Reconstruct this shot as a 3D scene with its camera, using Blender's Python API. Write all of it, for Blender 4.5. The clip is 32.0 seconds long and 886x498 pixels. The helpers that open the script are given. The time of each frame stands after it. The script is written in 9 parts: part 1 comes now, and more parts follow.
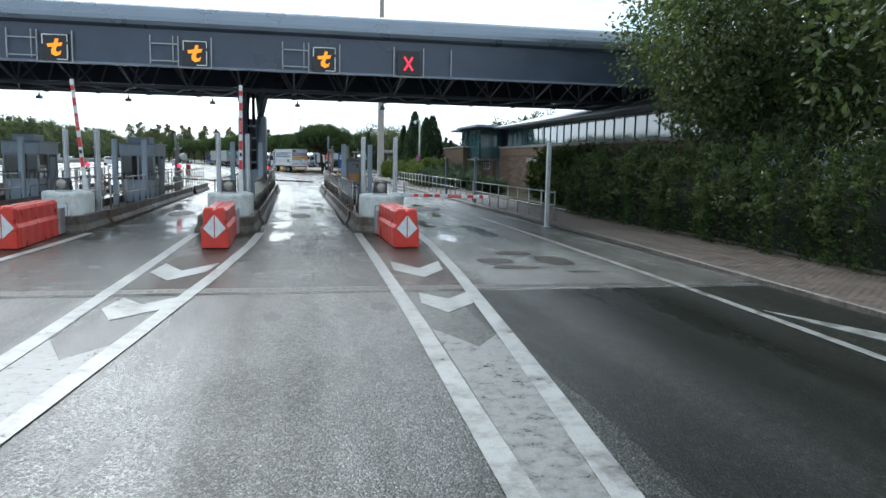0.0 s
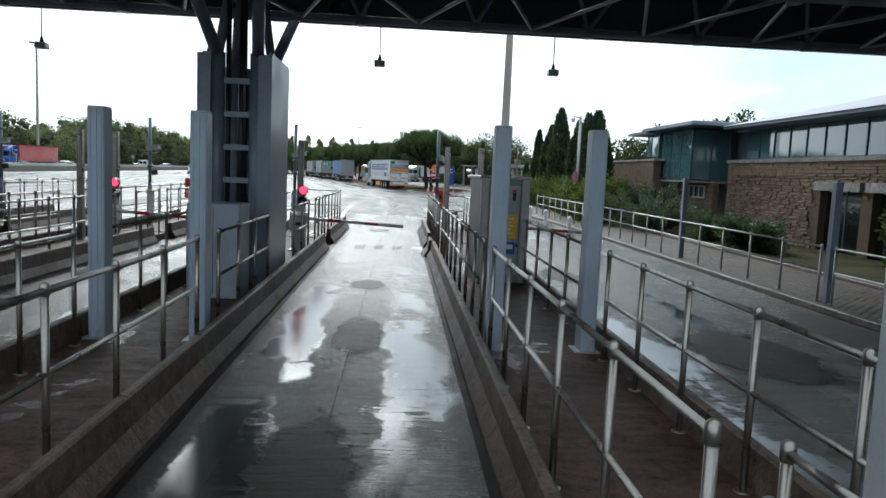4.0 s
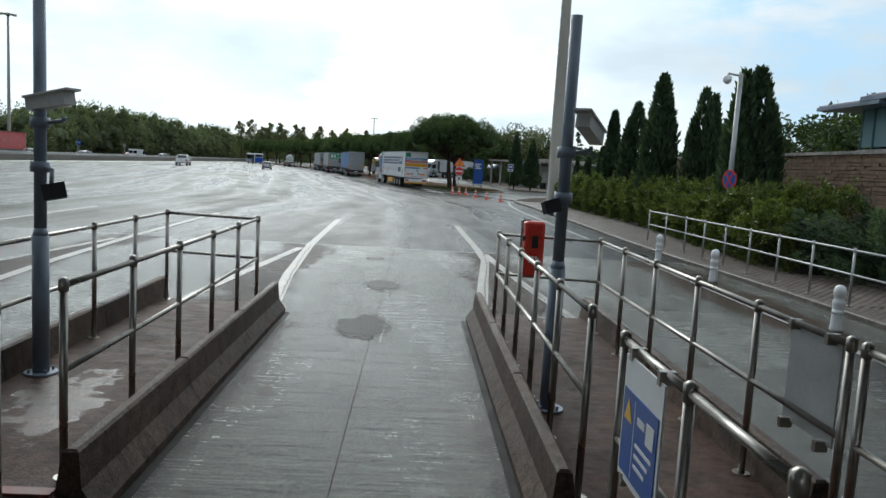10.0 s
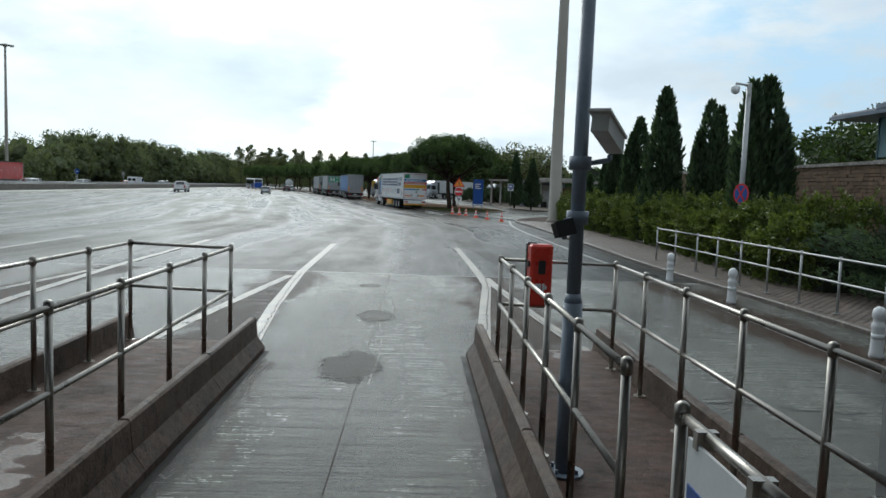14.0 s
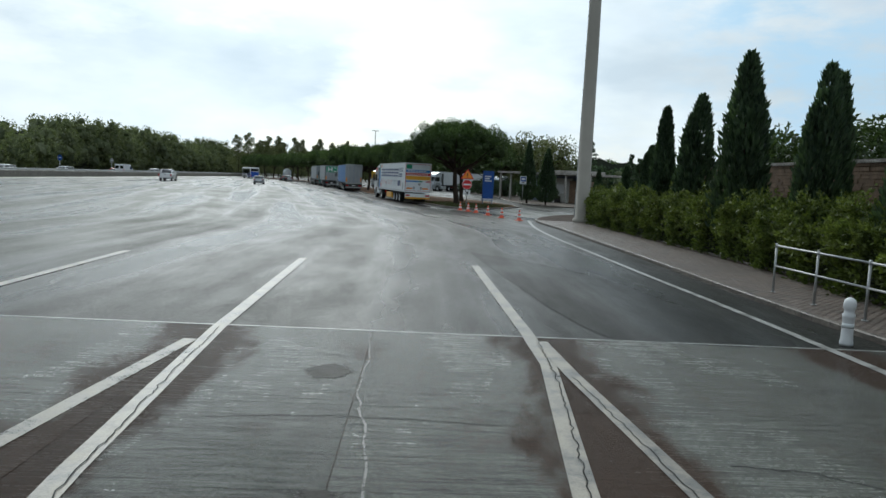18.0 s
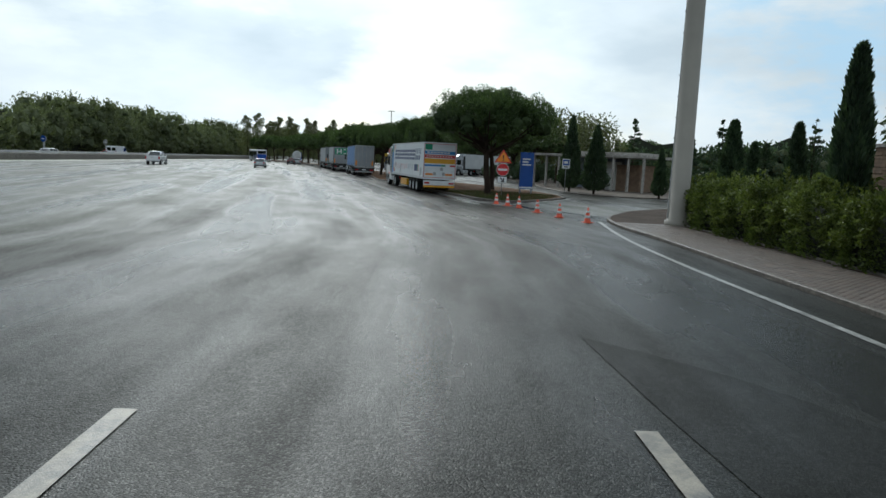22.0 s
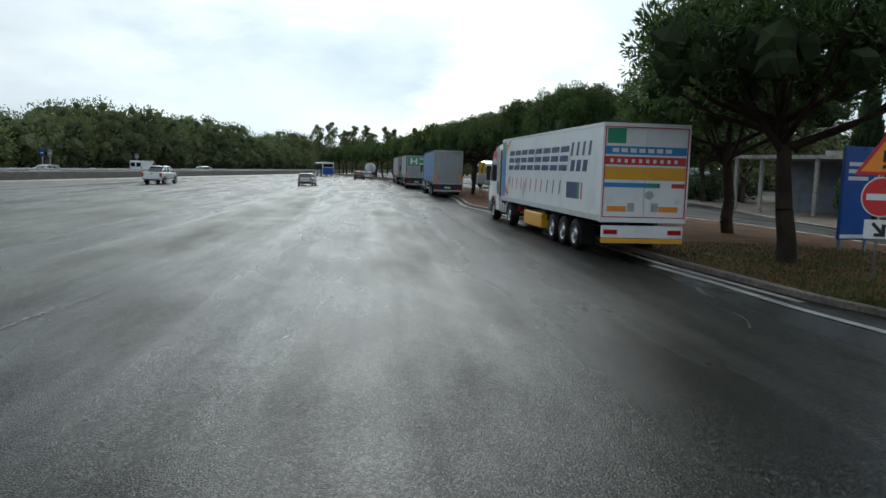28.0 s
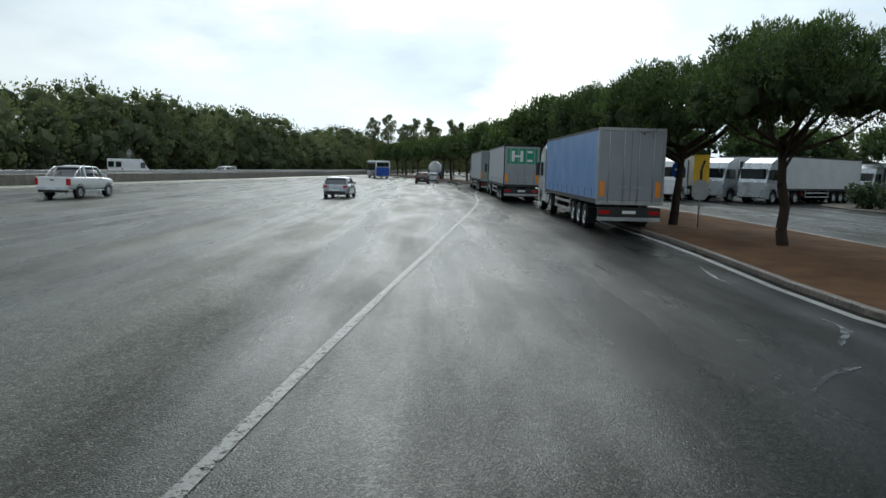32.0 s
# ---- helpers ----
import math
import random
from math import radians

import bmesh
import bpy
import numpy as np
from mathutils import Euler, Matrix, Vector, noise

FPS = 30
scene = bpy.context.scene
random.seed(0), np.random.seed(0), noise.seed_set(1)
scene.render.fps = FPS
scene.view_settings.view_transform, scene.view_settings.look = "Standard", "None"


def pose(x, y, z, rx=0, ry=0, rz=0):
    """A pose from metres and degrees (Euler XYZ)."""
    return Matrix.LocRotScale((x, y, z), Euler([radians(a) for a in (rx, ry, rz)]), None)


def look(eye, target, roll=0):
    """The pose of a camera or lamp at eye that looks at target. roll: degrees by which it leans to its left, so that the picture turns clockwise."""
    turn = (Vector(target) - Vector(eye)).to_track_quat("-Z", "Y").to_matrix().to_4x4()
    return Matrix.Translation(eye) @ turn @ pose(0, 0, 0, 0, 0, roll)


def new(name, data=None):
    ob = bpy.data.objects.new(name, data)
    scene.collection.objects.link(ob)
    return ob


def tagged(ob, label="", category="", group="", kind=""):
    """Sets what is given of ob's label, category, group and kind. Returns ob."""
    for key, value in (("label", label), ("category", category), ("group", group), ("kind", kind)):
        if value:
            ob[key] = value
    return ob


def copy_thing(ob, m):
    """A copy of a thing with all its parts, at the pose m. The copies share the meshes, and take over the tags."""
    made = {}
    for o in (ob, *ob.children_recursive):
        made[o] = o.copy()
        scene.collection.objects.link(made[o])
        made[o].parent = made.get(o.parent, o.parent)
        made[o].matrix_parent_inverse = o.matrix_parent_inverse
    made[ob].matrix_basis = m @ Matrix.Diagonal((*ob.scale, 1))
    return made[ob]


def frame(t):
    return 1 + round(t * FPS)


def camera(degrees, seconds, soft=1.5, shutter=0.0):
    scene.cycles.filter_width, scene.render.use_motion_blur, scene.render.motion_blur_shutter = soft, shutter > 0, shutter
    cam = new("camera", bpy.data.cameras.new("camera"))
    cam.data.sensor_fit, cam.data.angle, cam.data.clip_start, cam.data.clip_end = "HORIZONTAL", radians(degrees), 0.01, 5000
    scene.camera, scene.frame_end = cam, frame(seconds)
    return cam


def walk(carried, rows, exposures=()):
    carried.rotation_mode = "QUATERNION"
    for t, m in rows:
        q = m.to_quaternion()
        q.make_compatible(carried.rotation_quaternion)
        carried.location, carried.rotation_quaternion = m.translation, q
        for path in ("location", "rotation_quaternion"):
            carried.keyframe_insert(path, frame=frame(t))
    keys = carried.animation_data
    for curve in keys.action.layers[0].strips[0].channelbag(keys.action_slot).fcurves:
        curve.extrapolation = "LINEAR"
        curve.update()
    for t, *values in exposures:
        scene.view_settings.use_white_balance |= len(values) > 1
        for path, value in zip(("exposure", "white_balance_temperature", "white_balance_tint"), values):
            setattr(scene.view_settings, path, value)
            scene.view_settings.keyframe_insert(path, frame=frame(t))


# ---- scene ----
cam = camera(62.78, 32.0)
PATH = [
    (0.0, look((-0.858, -42.937, 2.321), (1.137, -33.212, 1.119), 1.12)),
    (0.5, look((-0.409, -39.092, 2.321), (1.314, -29.306, 1.199), 1.41)),
    (1.0, look((-0.100, -35.442, 2.353), (1.368, -25.608, 1.282), 1.64)),
    (1.5, look((0.069, -32.152, 2.381), (1.318, -22.288, 1.313), 2.08)),
    (2.0, look((0.165, -29.035, 2.382), (1.186, -19.153, 1.240), 2.30)),
    (2.5, look((0.193, -26.215, 2.376), (1.005, -16.318, 1.197), 2.16)),
    (3.0, look((0.108, -23.125, 2.321), (0.809, -13.224, 1.101), 2.23)),
    (3.5, look((0.098, -20.604, 2.345), (0.756, -10.689, 1.222), 2.32)),
    (4.0, look((0.072, -18.364, 2.380), (0.701, -8.438, 1.339), 2.54)),
    (4.5, look((0.071, -16.120, 2.381), (0.668, -6.193, 1.333), 2.46)),
    (6.5, look((0.121, -7.285, 2.362), (0.671, 2.628, 1.166), 2.76)),
    (7.0, look((0.123, -5.361, 2.356), (0.653, 4.544, 1.082), 2.56)),
    (7.5, look((0.104, -3.746, 2.374), (0.593, 6.168, 1.167), 2.86)),
    (8.0, look((0.068, -2.425, 2.360), (0.496, 7.491, 1.138), 2.71)),
    (8.5, look((0.013, -1.401, 2.360), (0.431, 8.512, 1.117), 3.42)),
    (9.0, look((0.007, -0.676, 2.372), (0.425, 9.240, 1.148), 3.40)),
    (9.5, look((-0.001, -0.238, 2.382), (0.413, 9.682, 1.194), 3.63)),
    (10.0, look((-0.000, 0.000, 2.398), (0.423, 9.928, 1.275), 3.35)),
    (11.0, look((-0.013, 0.103, 2.431), (0.409, 10.037, 1.364), 3.58)),
    (12.0, look((0.007, 0.150, 2.422), (0.416, 10.088, 1.391), 3.28)),
    (13.0, look((0.046, 0.449, 2.381), (0.451, 10.389, 1.371), 3.26)),
    (13.5, look((0.090, 0.714, 2.354), (0.493, 10.664, 1.437), 2.87)),
    (14.0, look((0.128, 1.138, 2.366), (0.515, 11.095, 1.529), 2.12)),
    (14.5, look((0.112, 1.621, 2.357), (0.509, 11.573, 1.464), 2.69)),
    (16.5, look((0.136, 5.432, 2.361), (0.530, 15.370, 1.328), 3.18)),
    (17.0, look((0.111, 6.715, 2.363), (0.518, 16.650, 1.300), 3.37)),
    (17.5, look((0.119, 8.061, 2.382), (0.522, 18.003, 1.385), 3.22)),
    (18.0, look((0.099, 9.439, 2.409), (0.463, 19.387, 1.455), 2.78)),
    (18.5, look((0.081, 10.967, 2.407), (0.426, 20.910, 1.397), 2.93)),
    (19.0, look((0.016, 12.517, 2.421), (0.328, 22.454, 1.341), 3.48)),
    (19.5, look((0.010, 14.052, 2.439), (0.297, 23.991, 1.378), 2.58)),
    (20.0, look((-0.049, 15.808, 2.457), (0.221, 25.764, 1.559), 2.44)),
    (20.5, look((-0.110, 17.642, 2.437), (0.134, 27.578, 1.335), 3.13)),
    (21.0, look((-0.149, 19.498, 2.437), (0.043, 29.438, 1.360), 2.36)),
    (21.5, look((-0.210, 21.331, 2.483), (-0.039, 31.282, 1.505), 2.43)),
    (22.0, look((-0.300, 23.351, 2.433), (-0.157, 33.278, 1.234), 2.77)),
    (22.5, look((-0.362, 25.553, 2.390), (-0.274, 35.484, 1.216), 2.43)),
    (23.0, look((-0.493, 27.830, 2.403), (-0.423, 37.764, 1.264), 2.37)),
    (23.5, look((-0.676, 30.239, 2.374), (-0.660, 40.168, 1.186), 2.16)),
    (24.0, look((-0.868, 32.850, 2.370), (-0.935, 42.783, 1.221), 2.12)),
    (24.5, look((-1.010, 35.633, 2.390), (-1.152, 45.557, 1.173), 2.51)),
    (26.5, look((-2.118, 46.577, 2.384), (-2.676, 56.496, 1.246), 2.00)),
    (27.0, look((-2.496, 50.146, 2.367), (-3.203, 60.057, 1.237), 1.90)),
    (27.5, look((-2.968, 53.876, 2.380), (-3.842, 63.774, 1.254), 1.80)),
    (28.0, look((-3.530, 57.560, 2.375), (-4.566, 67.446, 1.284), 1.70)),
    (28.5, look((-4.156, 61.616, 2.372), (-5.368, 71.482, 1.277), 1.50)),
    (29.0, look((-4.886, 65.479, 2.357), (-6.256, 75.326, 1.279), 1.50)),
    (29.5, look((-5.793, 69.459, 2.342), (-7.321, 79.278, 1.226), 1.50)),
    (30.0, look((-6.800, 73.505, 2.332), (-8.489, 83.303, 1.261), 1.40)),
    (30.5, look((-7.979, 77.728, 2.324), (-9.795, 87.495, 1.185), 1.40)),
    (31.0, look((-9.265, 82.182, 2.347), (-11.100, 91.947, 1.217), 1.50)),
    (31.5, look((-10.510, 86.886, 2.353), (-12.355, 96.652, 1.245), 1.50)),
    (32.0, look((-11.692, 91.820, 2.345), (-13.535, 101.584, 1.222), 1.50)),
]
EXPOSURES = [(0.0, 0.85, 5750, 4), (2.0, 0.78, 5750, 4), (3.5, 0.75, 5900, 5), (5.0, 0.7, 6000, 4), (7.0, 0.5, 6050, 4), (9.0, 0.25, 6050, 4), (12.0, 0.15, 6050, 4), (16.5, 0.05, 6000, 3), (22.0, 0.0, 6000, 3), (26.5, 0.02, 6000, 3), (32.0, 0.10, 6050, 3)]
walk(cam, PATH, EXPOSURES)

# ---- light ----
world = bpy.data.worlds.new("overcast_sky")
scene.world = world
world.use_nodes = True
SUN_EL, SUN_AZ = radians(35), radians(-12)


def build_sky():
    nt = world.node_tree
    nt.nodes.clear()
    n = nt.nodes.new
    out, bg = n("ShaderNodeOutputWorld"), n("ShaderNodeBackground")
    sky = n("ShaderNodeTexSky")
    sky.sky_type, sky.sun_disc, sky.sun_elevation, sky.sun_rotation = "NISHITA", False, SUN_EL, SUN_AZ
    sky.air_density, sky.dust_density = 1.0, 2.0
    tc, mp = n("ShaderNodeTexCoord"), n("ShaderNodeMapping")
    mp.inputs["Scale"].default_value = (1.0, 1.0, 2.6)
    noi = n("ShaderNodeTexNoise")
    noi.inputs["Scale"].default_value, noi.inputs["Detail"].default_value, noi.inputs["Roughness"].default_value = 2.6, 7, 0.55
    ramp = n("ShaderNodeValToRGB")
    ramp.color_ramp.elements[0].position, ramp.color_ramp.elements[1].position = 0.34, 0.5
    ramp.color_ramp.elements[0].color, ramp.color_ramp.elements[1].color = (0.55, 0.55, 0.55, 1), (1, 1, 1, 1)
    noi2 = n("ShaderNodeTexNoise")
    noi2.inputs["Scale"].default_value, noi2.inputs["Detail"].default_value = 3.3, 8
    ramp2 = n("ShaderNodeValToRGB")
    ramp2.color_ramp.elements[0].position, ramp2.color_ramp.elements[1].position = 0.36, 0.66
    ramp2.color_ramp.elements[0].color, ramp2.color_ramp.elements[1].color = (5.0, 5.5, 5.95, 1), (7.4, 7.65, 7.8, 1)
    # brighter cloud round the hidden sun
    dot = n("ShaderNodeVectorMath")
    dot.operation = "DOT_PRODUCT"
    d = Vector((math.sin(SUN_AZ) * math.cos(SUN_EL), math.cos(SUN_AZ) * math.cos(SUN_EL), math.sin(SUN_EL)))
    dot.inputs[1].default_value = d
    half = n("ShaderNodeMath")
    half.operation, half.inputs[1].default_value, half.inputs[2].default_value = "MULTIPLY_ADD", 0.5, 0.5
    glow = n("ShaderNodeValToRGB")
    glow.color_ramp.interpolation = "LINEAR"
    while len(glow.color_ramp.elements) < 5:
        glow.color_ramp.elements.new(0.5)
    for e, (at, v) in zip(glow.color_ramp.elements, ((0.0, 1.3), (0.45, 1.1), (0.77, 0.93), (0.95, 1.28), (1.0, 1.6))):
        e.position, e.color = at, (v, v, v, 1)
    mul = n("ShaderNodeMixRGB")
    mul.blend_type = "MULTIPLY"
    mul.inputs[0].default_value = 1
    mix = n("ShaderNodeMixRGB")
    ln = nt.links.new
    ln(tc.outputs["Generated"], mp.inputs[0]), ln(mp.outputs[0], noi.inputs["Vector"]), ln(mp.outputs[0], noi2.inputs["Vector"])
    ln(noi.outputs[0], ramp.inputs[0]), ln(noi2.outputs[0], ramp2.inputs[0])
    ln(tc.outputs["Generated"], dot.inputs[0]), ln(dot.outputs["Value"], half.inputs[0]), ln(half.outputs[0], glow.inputs[0])
    ln(ramp2.outputs[0], mul.inputs[1]), ln(glow.outputs[0], mul.inputs[2])
    ln(ramp.outputs[0], mix.inputs[0]), ln(sky.outputs[0], mix.inputs[1]), ln(mul.outputs[0], mix.inputs[2])
    # a torn gap of clear blue to the north-east
    gap, gap_mix = n("ShaderNodeVectorMath"), n("ShaderNodeMixRGB")
    gap.operation = "DOT_PRODUCT"
    gap.inputs[1].default_value = Vector((0.50, 0.84, 0.22)).normalized()
    near_gap, torn, both = n("ShaderNodeMapRange"), n("ShaderNodeMapRange"), n("ShaderNodeMath")
    near_gap.interpolation_type = torn.interpolation_type = "SMOOTHSTEP"
    for node, lo, hi in ((near_gap, 0.965, 0.996), (torn, 0.40, 0.66)):
        node.inputs[1].default_value, node.inputs[2].default_value = lo, hi
    noi3 = n("ShaderNodeTexNoise")
    noi3.inputs["Scale"].default_value, noi3.inputs["Detail"].default_value, noi3.inputs["Roughness"].default_value = 7.0, 6, 0.6
    both.operation = "MULTIPLY"
    ln(tc.outputs["Generated"], gap.inputs[0]), ln(gap.outputs["Value"], near_gap.inputs[0])
    ln(mp.outputs[0], noi3.inputs["Vector"]), ln(noi3.outputs[0], torn.inputs[0])
    ln(near_gap.outputs[0], both.inputs[0]), ln(torn.outputs[0], both.inputs[1]), ln(both.outputs[0], gap_mix.inputs[0])
    ln(mix.outputs[0], gap_mix.inputs[1])
    gap_mix.inputs[2].default_value = (5.2, 7.0, 8.6, 1)
    # thin bright cloud low under the hidden sun
    low, low_on, low_mul = n("ShaderNodeVectorMath"), n("ShaderNodeMapRange"), n("ShaderNodeMixRGB")
    low.operation, low_mul.blend_type, low_on.interpolation_type = "DOT_PRODUCT", "MULTIPLY", "SMOOTHSTEP"
    low.inputs[1].default_value = Vector((math.sin(SUN_AZ + 0.1), math.cos(SUN_AZ + 0.1), 0.13)).normalized()
    for q, v in enumerate((0.83, 0.985)):
        low_on.inputs[q + 1].default_value = v
    low_mul.inputs[2].default_value = (1.22, 1.22, 1.22, 1)
    ln(tc.outputs["Generated"], low.inputs[0]), ln(low.outputs["Value"], low_on.inputs[0]), ln(low_on.outputs[0], low_mul.inputs[0])
    ln(gap_mix.outputs[0], low_mul.inputs[1])
    ln(low_mul.outputs[0], bg.inputs[0]), ln(bg.outputs[0], out.inputs[0])
    bg.inputs[1].default_value = 0.097


build_sky()
sun = new("sun", bpy.data.lights.new("sun", "SUN"))
sun.data.energy, sun.data.angle, sun.data.color = 1.5, radians(36), (1.0, 0.96, 0.9)
sun.matrix_world = look((60 * math.sin(SUN_AZ), 60 * math.cos(SUN_AZ), 60 * math.tan(SUN_EL)), (0, 0, 0))


# ---- materials ----
def nodes_of(name):
    m = bpy.data.materials.new(name)
    m.use_nodes = True
    nt = m.node_tree
    return m, nt, nt.nodes["Principled BSDF"], nt.nodes.new, nt.links.new


def noise_node(nt, scale, detail=4, vec=None, stretch=None, rough=0.55):
    nd = nt.nodes.new("ShaderNodeTexNoise")
    nd.inputs["Scale"].default_value, nd.inputs["Detail"].default_value, nd.inputs["Roughness"].default_value = scale, detail, rough
    if stretch:
        mp = nt.nodes.new("ShaderNodeMapping")
        mp.inputs["Scale"].default_value = stretch
        nt.links.new(vec, mp.inputs[0])
        vec = mp.outputs[0]
    if vec is not None:
        nt.links.new(vec, nd.inputs["Vector"])
    return nd.outputs[0]


def ramp_node(nt, fac, stops):
    r = nt.nodes.new("ShaderNodeValToRGB")
    e = r.color_ramp.elements
    while len(e) < len(stops):
        e.new(0.5)
    for k, (p, c) in enumerate(stops):
        e[k].position = p
        e[k].color = (*c, 1) if isinstance(c, tuple) else (c, c, c, 1)
    nt.links.new(fac, r.inputs[0])
    return r.outputs[0]


def mixed(nt, kind, fac, a, b):
    m = nt.nodes.new("ShaderNodeMixRGB")
    m.blend_type = kind
    for s, v in zip(m.inputs, (fac, a, b)):
        if isinstance(v, (int, float)):
            s.default_value = v if s.type == "VALUE" else (v, v, v, 1)
        elif isinstance(v, tuple):
            s.default_value = (*v, 1)
        else:
            nt.links.new(v, s)
    return m.outputs[0]


def bumped(nt, bsdf, height, strength, dist=0.01):
    b = nt.nodes.new("ShaderNodeBump")
    b.inputs["Strength"].default_value, b.inputs["Distance"].default_value = strength, dist
    nt.links.new(height, b.inputs["Height"])
    nt.links.new(b.outputs[0], bsdf.inputs["Normal"])


def surface(name, col, rough=0.5, metal=0.0, var=0.18, scale=1.5, fine=30.0, bump=0.15, dirt=None, piece=0.0, coat=0.0, island=0.0):
    """A painted, cast or metal surface with broad stains and fine grain."""
    m, nt, p, n, ln = nodes_of(name)
    co = n("ShaderNodeTexCoord").outputs["Object"]
    big, small = noise_node(nt, scale, 5, co), noise_node(nt, fine, 3, co)
    c = tuple(col)
    broad = ramp_node(nt, big, [(0.3, tuple(v * (1 - var) for v in c)), (0.7, tuple(min(1, v * (1 + var * 0.6)) for v in c))])
    full = mixed(nt, "MULTIPLY", 0.5, broad, ramp_node(nt, small, [(0.3, 1 - var), (0.7, 1.0)]))
    if dirt:
        spots = ramp_node(nt, noise_node(nt, scale * 2.3, 8, co, (1, 1, 0.35), 0.7), [(0.52, 0.0), (0.68, 0.8)])
        full = mixed(nt, "MIX", spots, full, dirt)
    if piece:
        inf = n("ShaderNodeObjectInfo")
        full = mixed(nt, "MULTIPLY", 1.0, full, ramp_node(nt, inf.outputs["Random"], [(0.0, 1 - piece), (1.0, 1.0)]))
    if island:
        full = mixed(nt, "MULTIPLY", 1.0, full, ramp_node(nt, n("ShaderNodeNewGeometry").outputs["Random Per Island"], [(0.0, 1 - island), (1.0, 1.0)]))
    ln(full, p.inputs["Base Color"])
    ln(ramp_node(nt, big, [(0.25, max(0.02, rough - 0.12)), (0.75, min(1, rough + 0.12))]), p.inputs["Roughness"])
    p.inputs["Metallic"].default_value = metal
    p.inputs["Coat Weight"].default_value = coat
    p.inputs["Coat Roughness"].default_value = 0.08
    if bump:
        bumped(nt, p, small, bump, 0.004)
    return m


def plain_glass(name, col, rough=0.05):
    m, nt, p, n, ln = nodes_of(name)
    p.inputs["Base Color"].default_value = (*col, 1)
    p.inputs["Roughness"].default_value, p.inputs["Metallic"].default_value = rough, 0.0
    p.inputs["Coat Weight"].default_value, p.inputs["Specular IOR Level"].default_value = 1.0, 1.0
    return m


def glowing(name, col, power):
    m, nt, p, n, ln = nodes_of(name)
    p.inputs["Base Color"].default_value = (*[v * 0.4 for v in col], 1)
    p.inputs["Emission Color"].default_value, p.inputs["Emission Strength"].default_value = (*col, 1), power
    return m


def mth(nt, op, a, b=None, c=None):
    m = nt.nodes.new("ShaderNodeMath")
    m.operation = op
    for s, v in zip(m.inputs, (a, b, c)):
        if isinstance(v, (int, float)):
            s.default_value = v
        elif v is not None:
            nt.links.new(v, s)
    return m.outputs[0]


def remap(nt, v, a, b, c, d):
    m = nt.nodes.new("ShaderNodeMapRange")
    m.interpolation_type = "SMOOTHSTEP"
    for k, q in enumerate((a, b, c, d)):
        m.inputs[k + 1].default_value = q
    nt.links.new(v, m.inputs[0])
    return m.outputs[0]


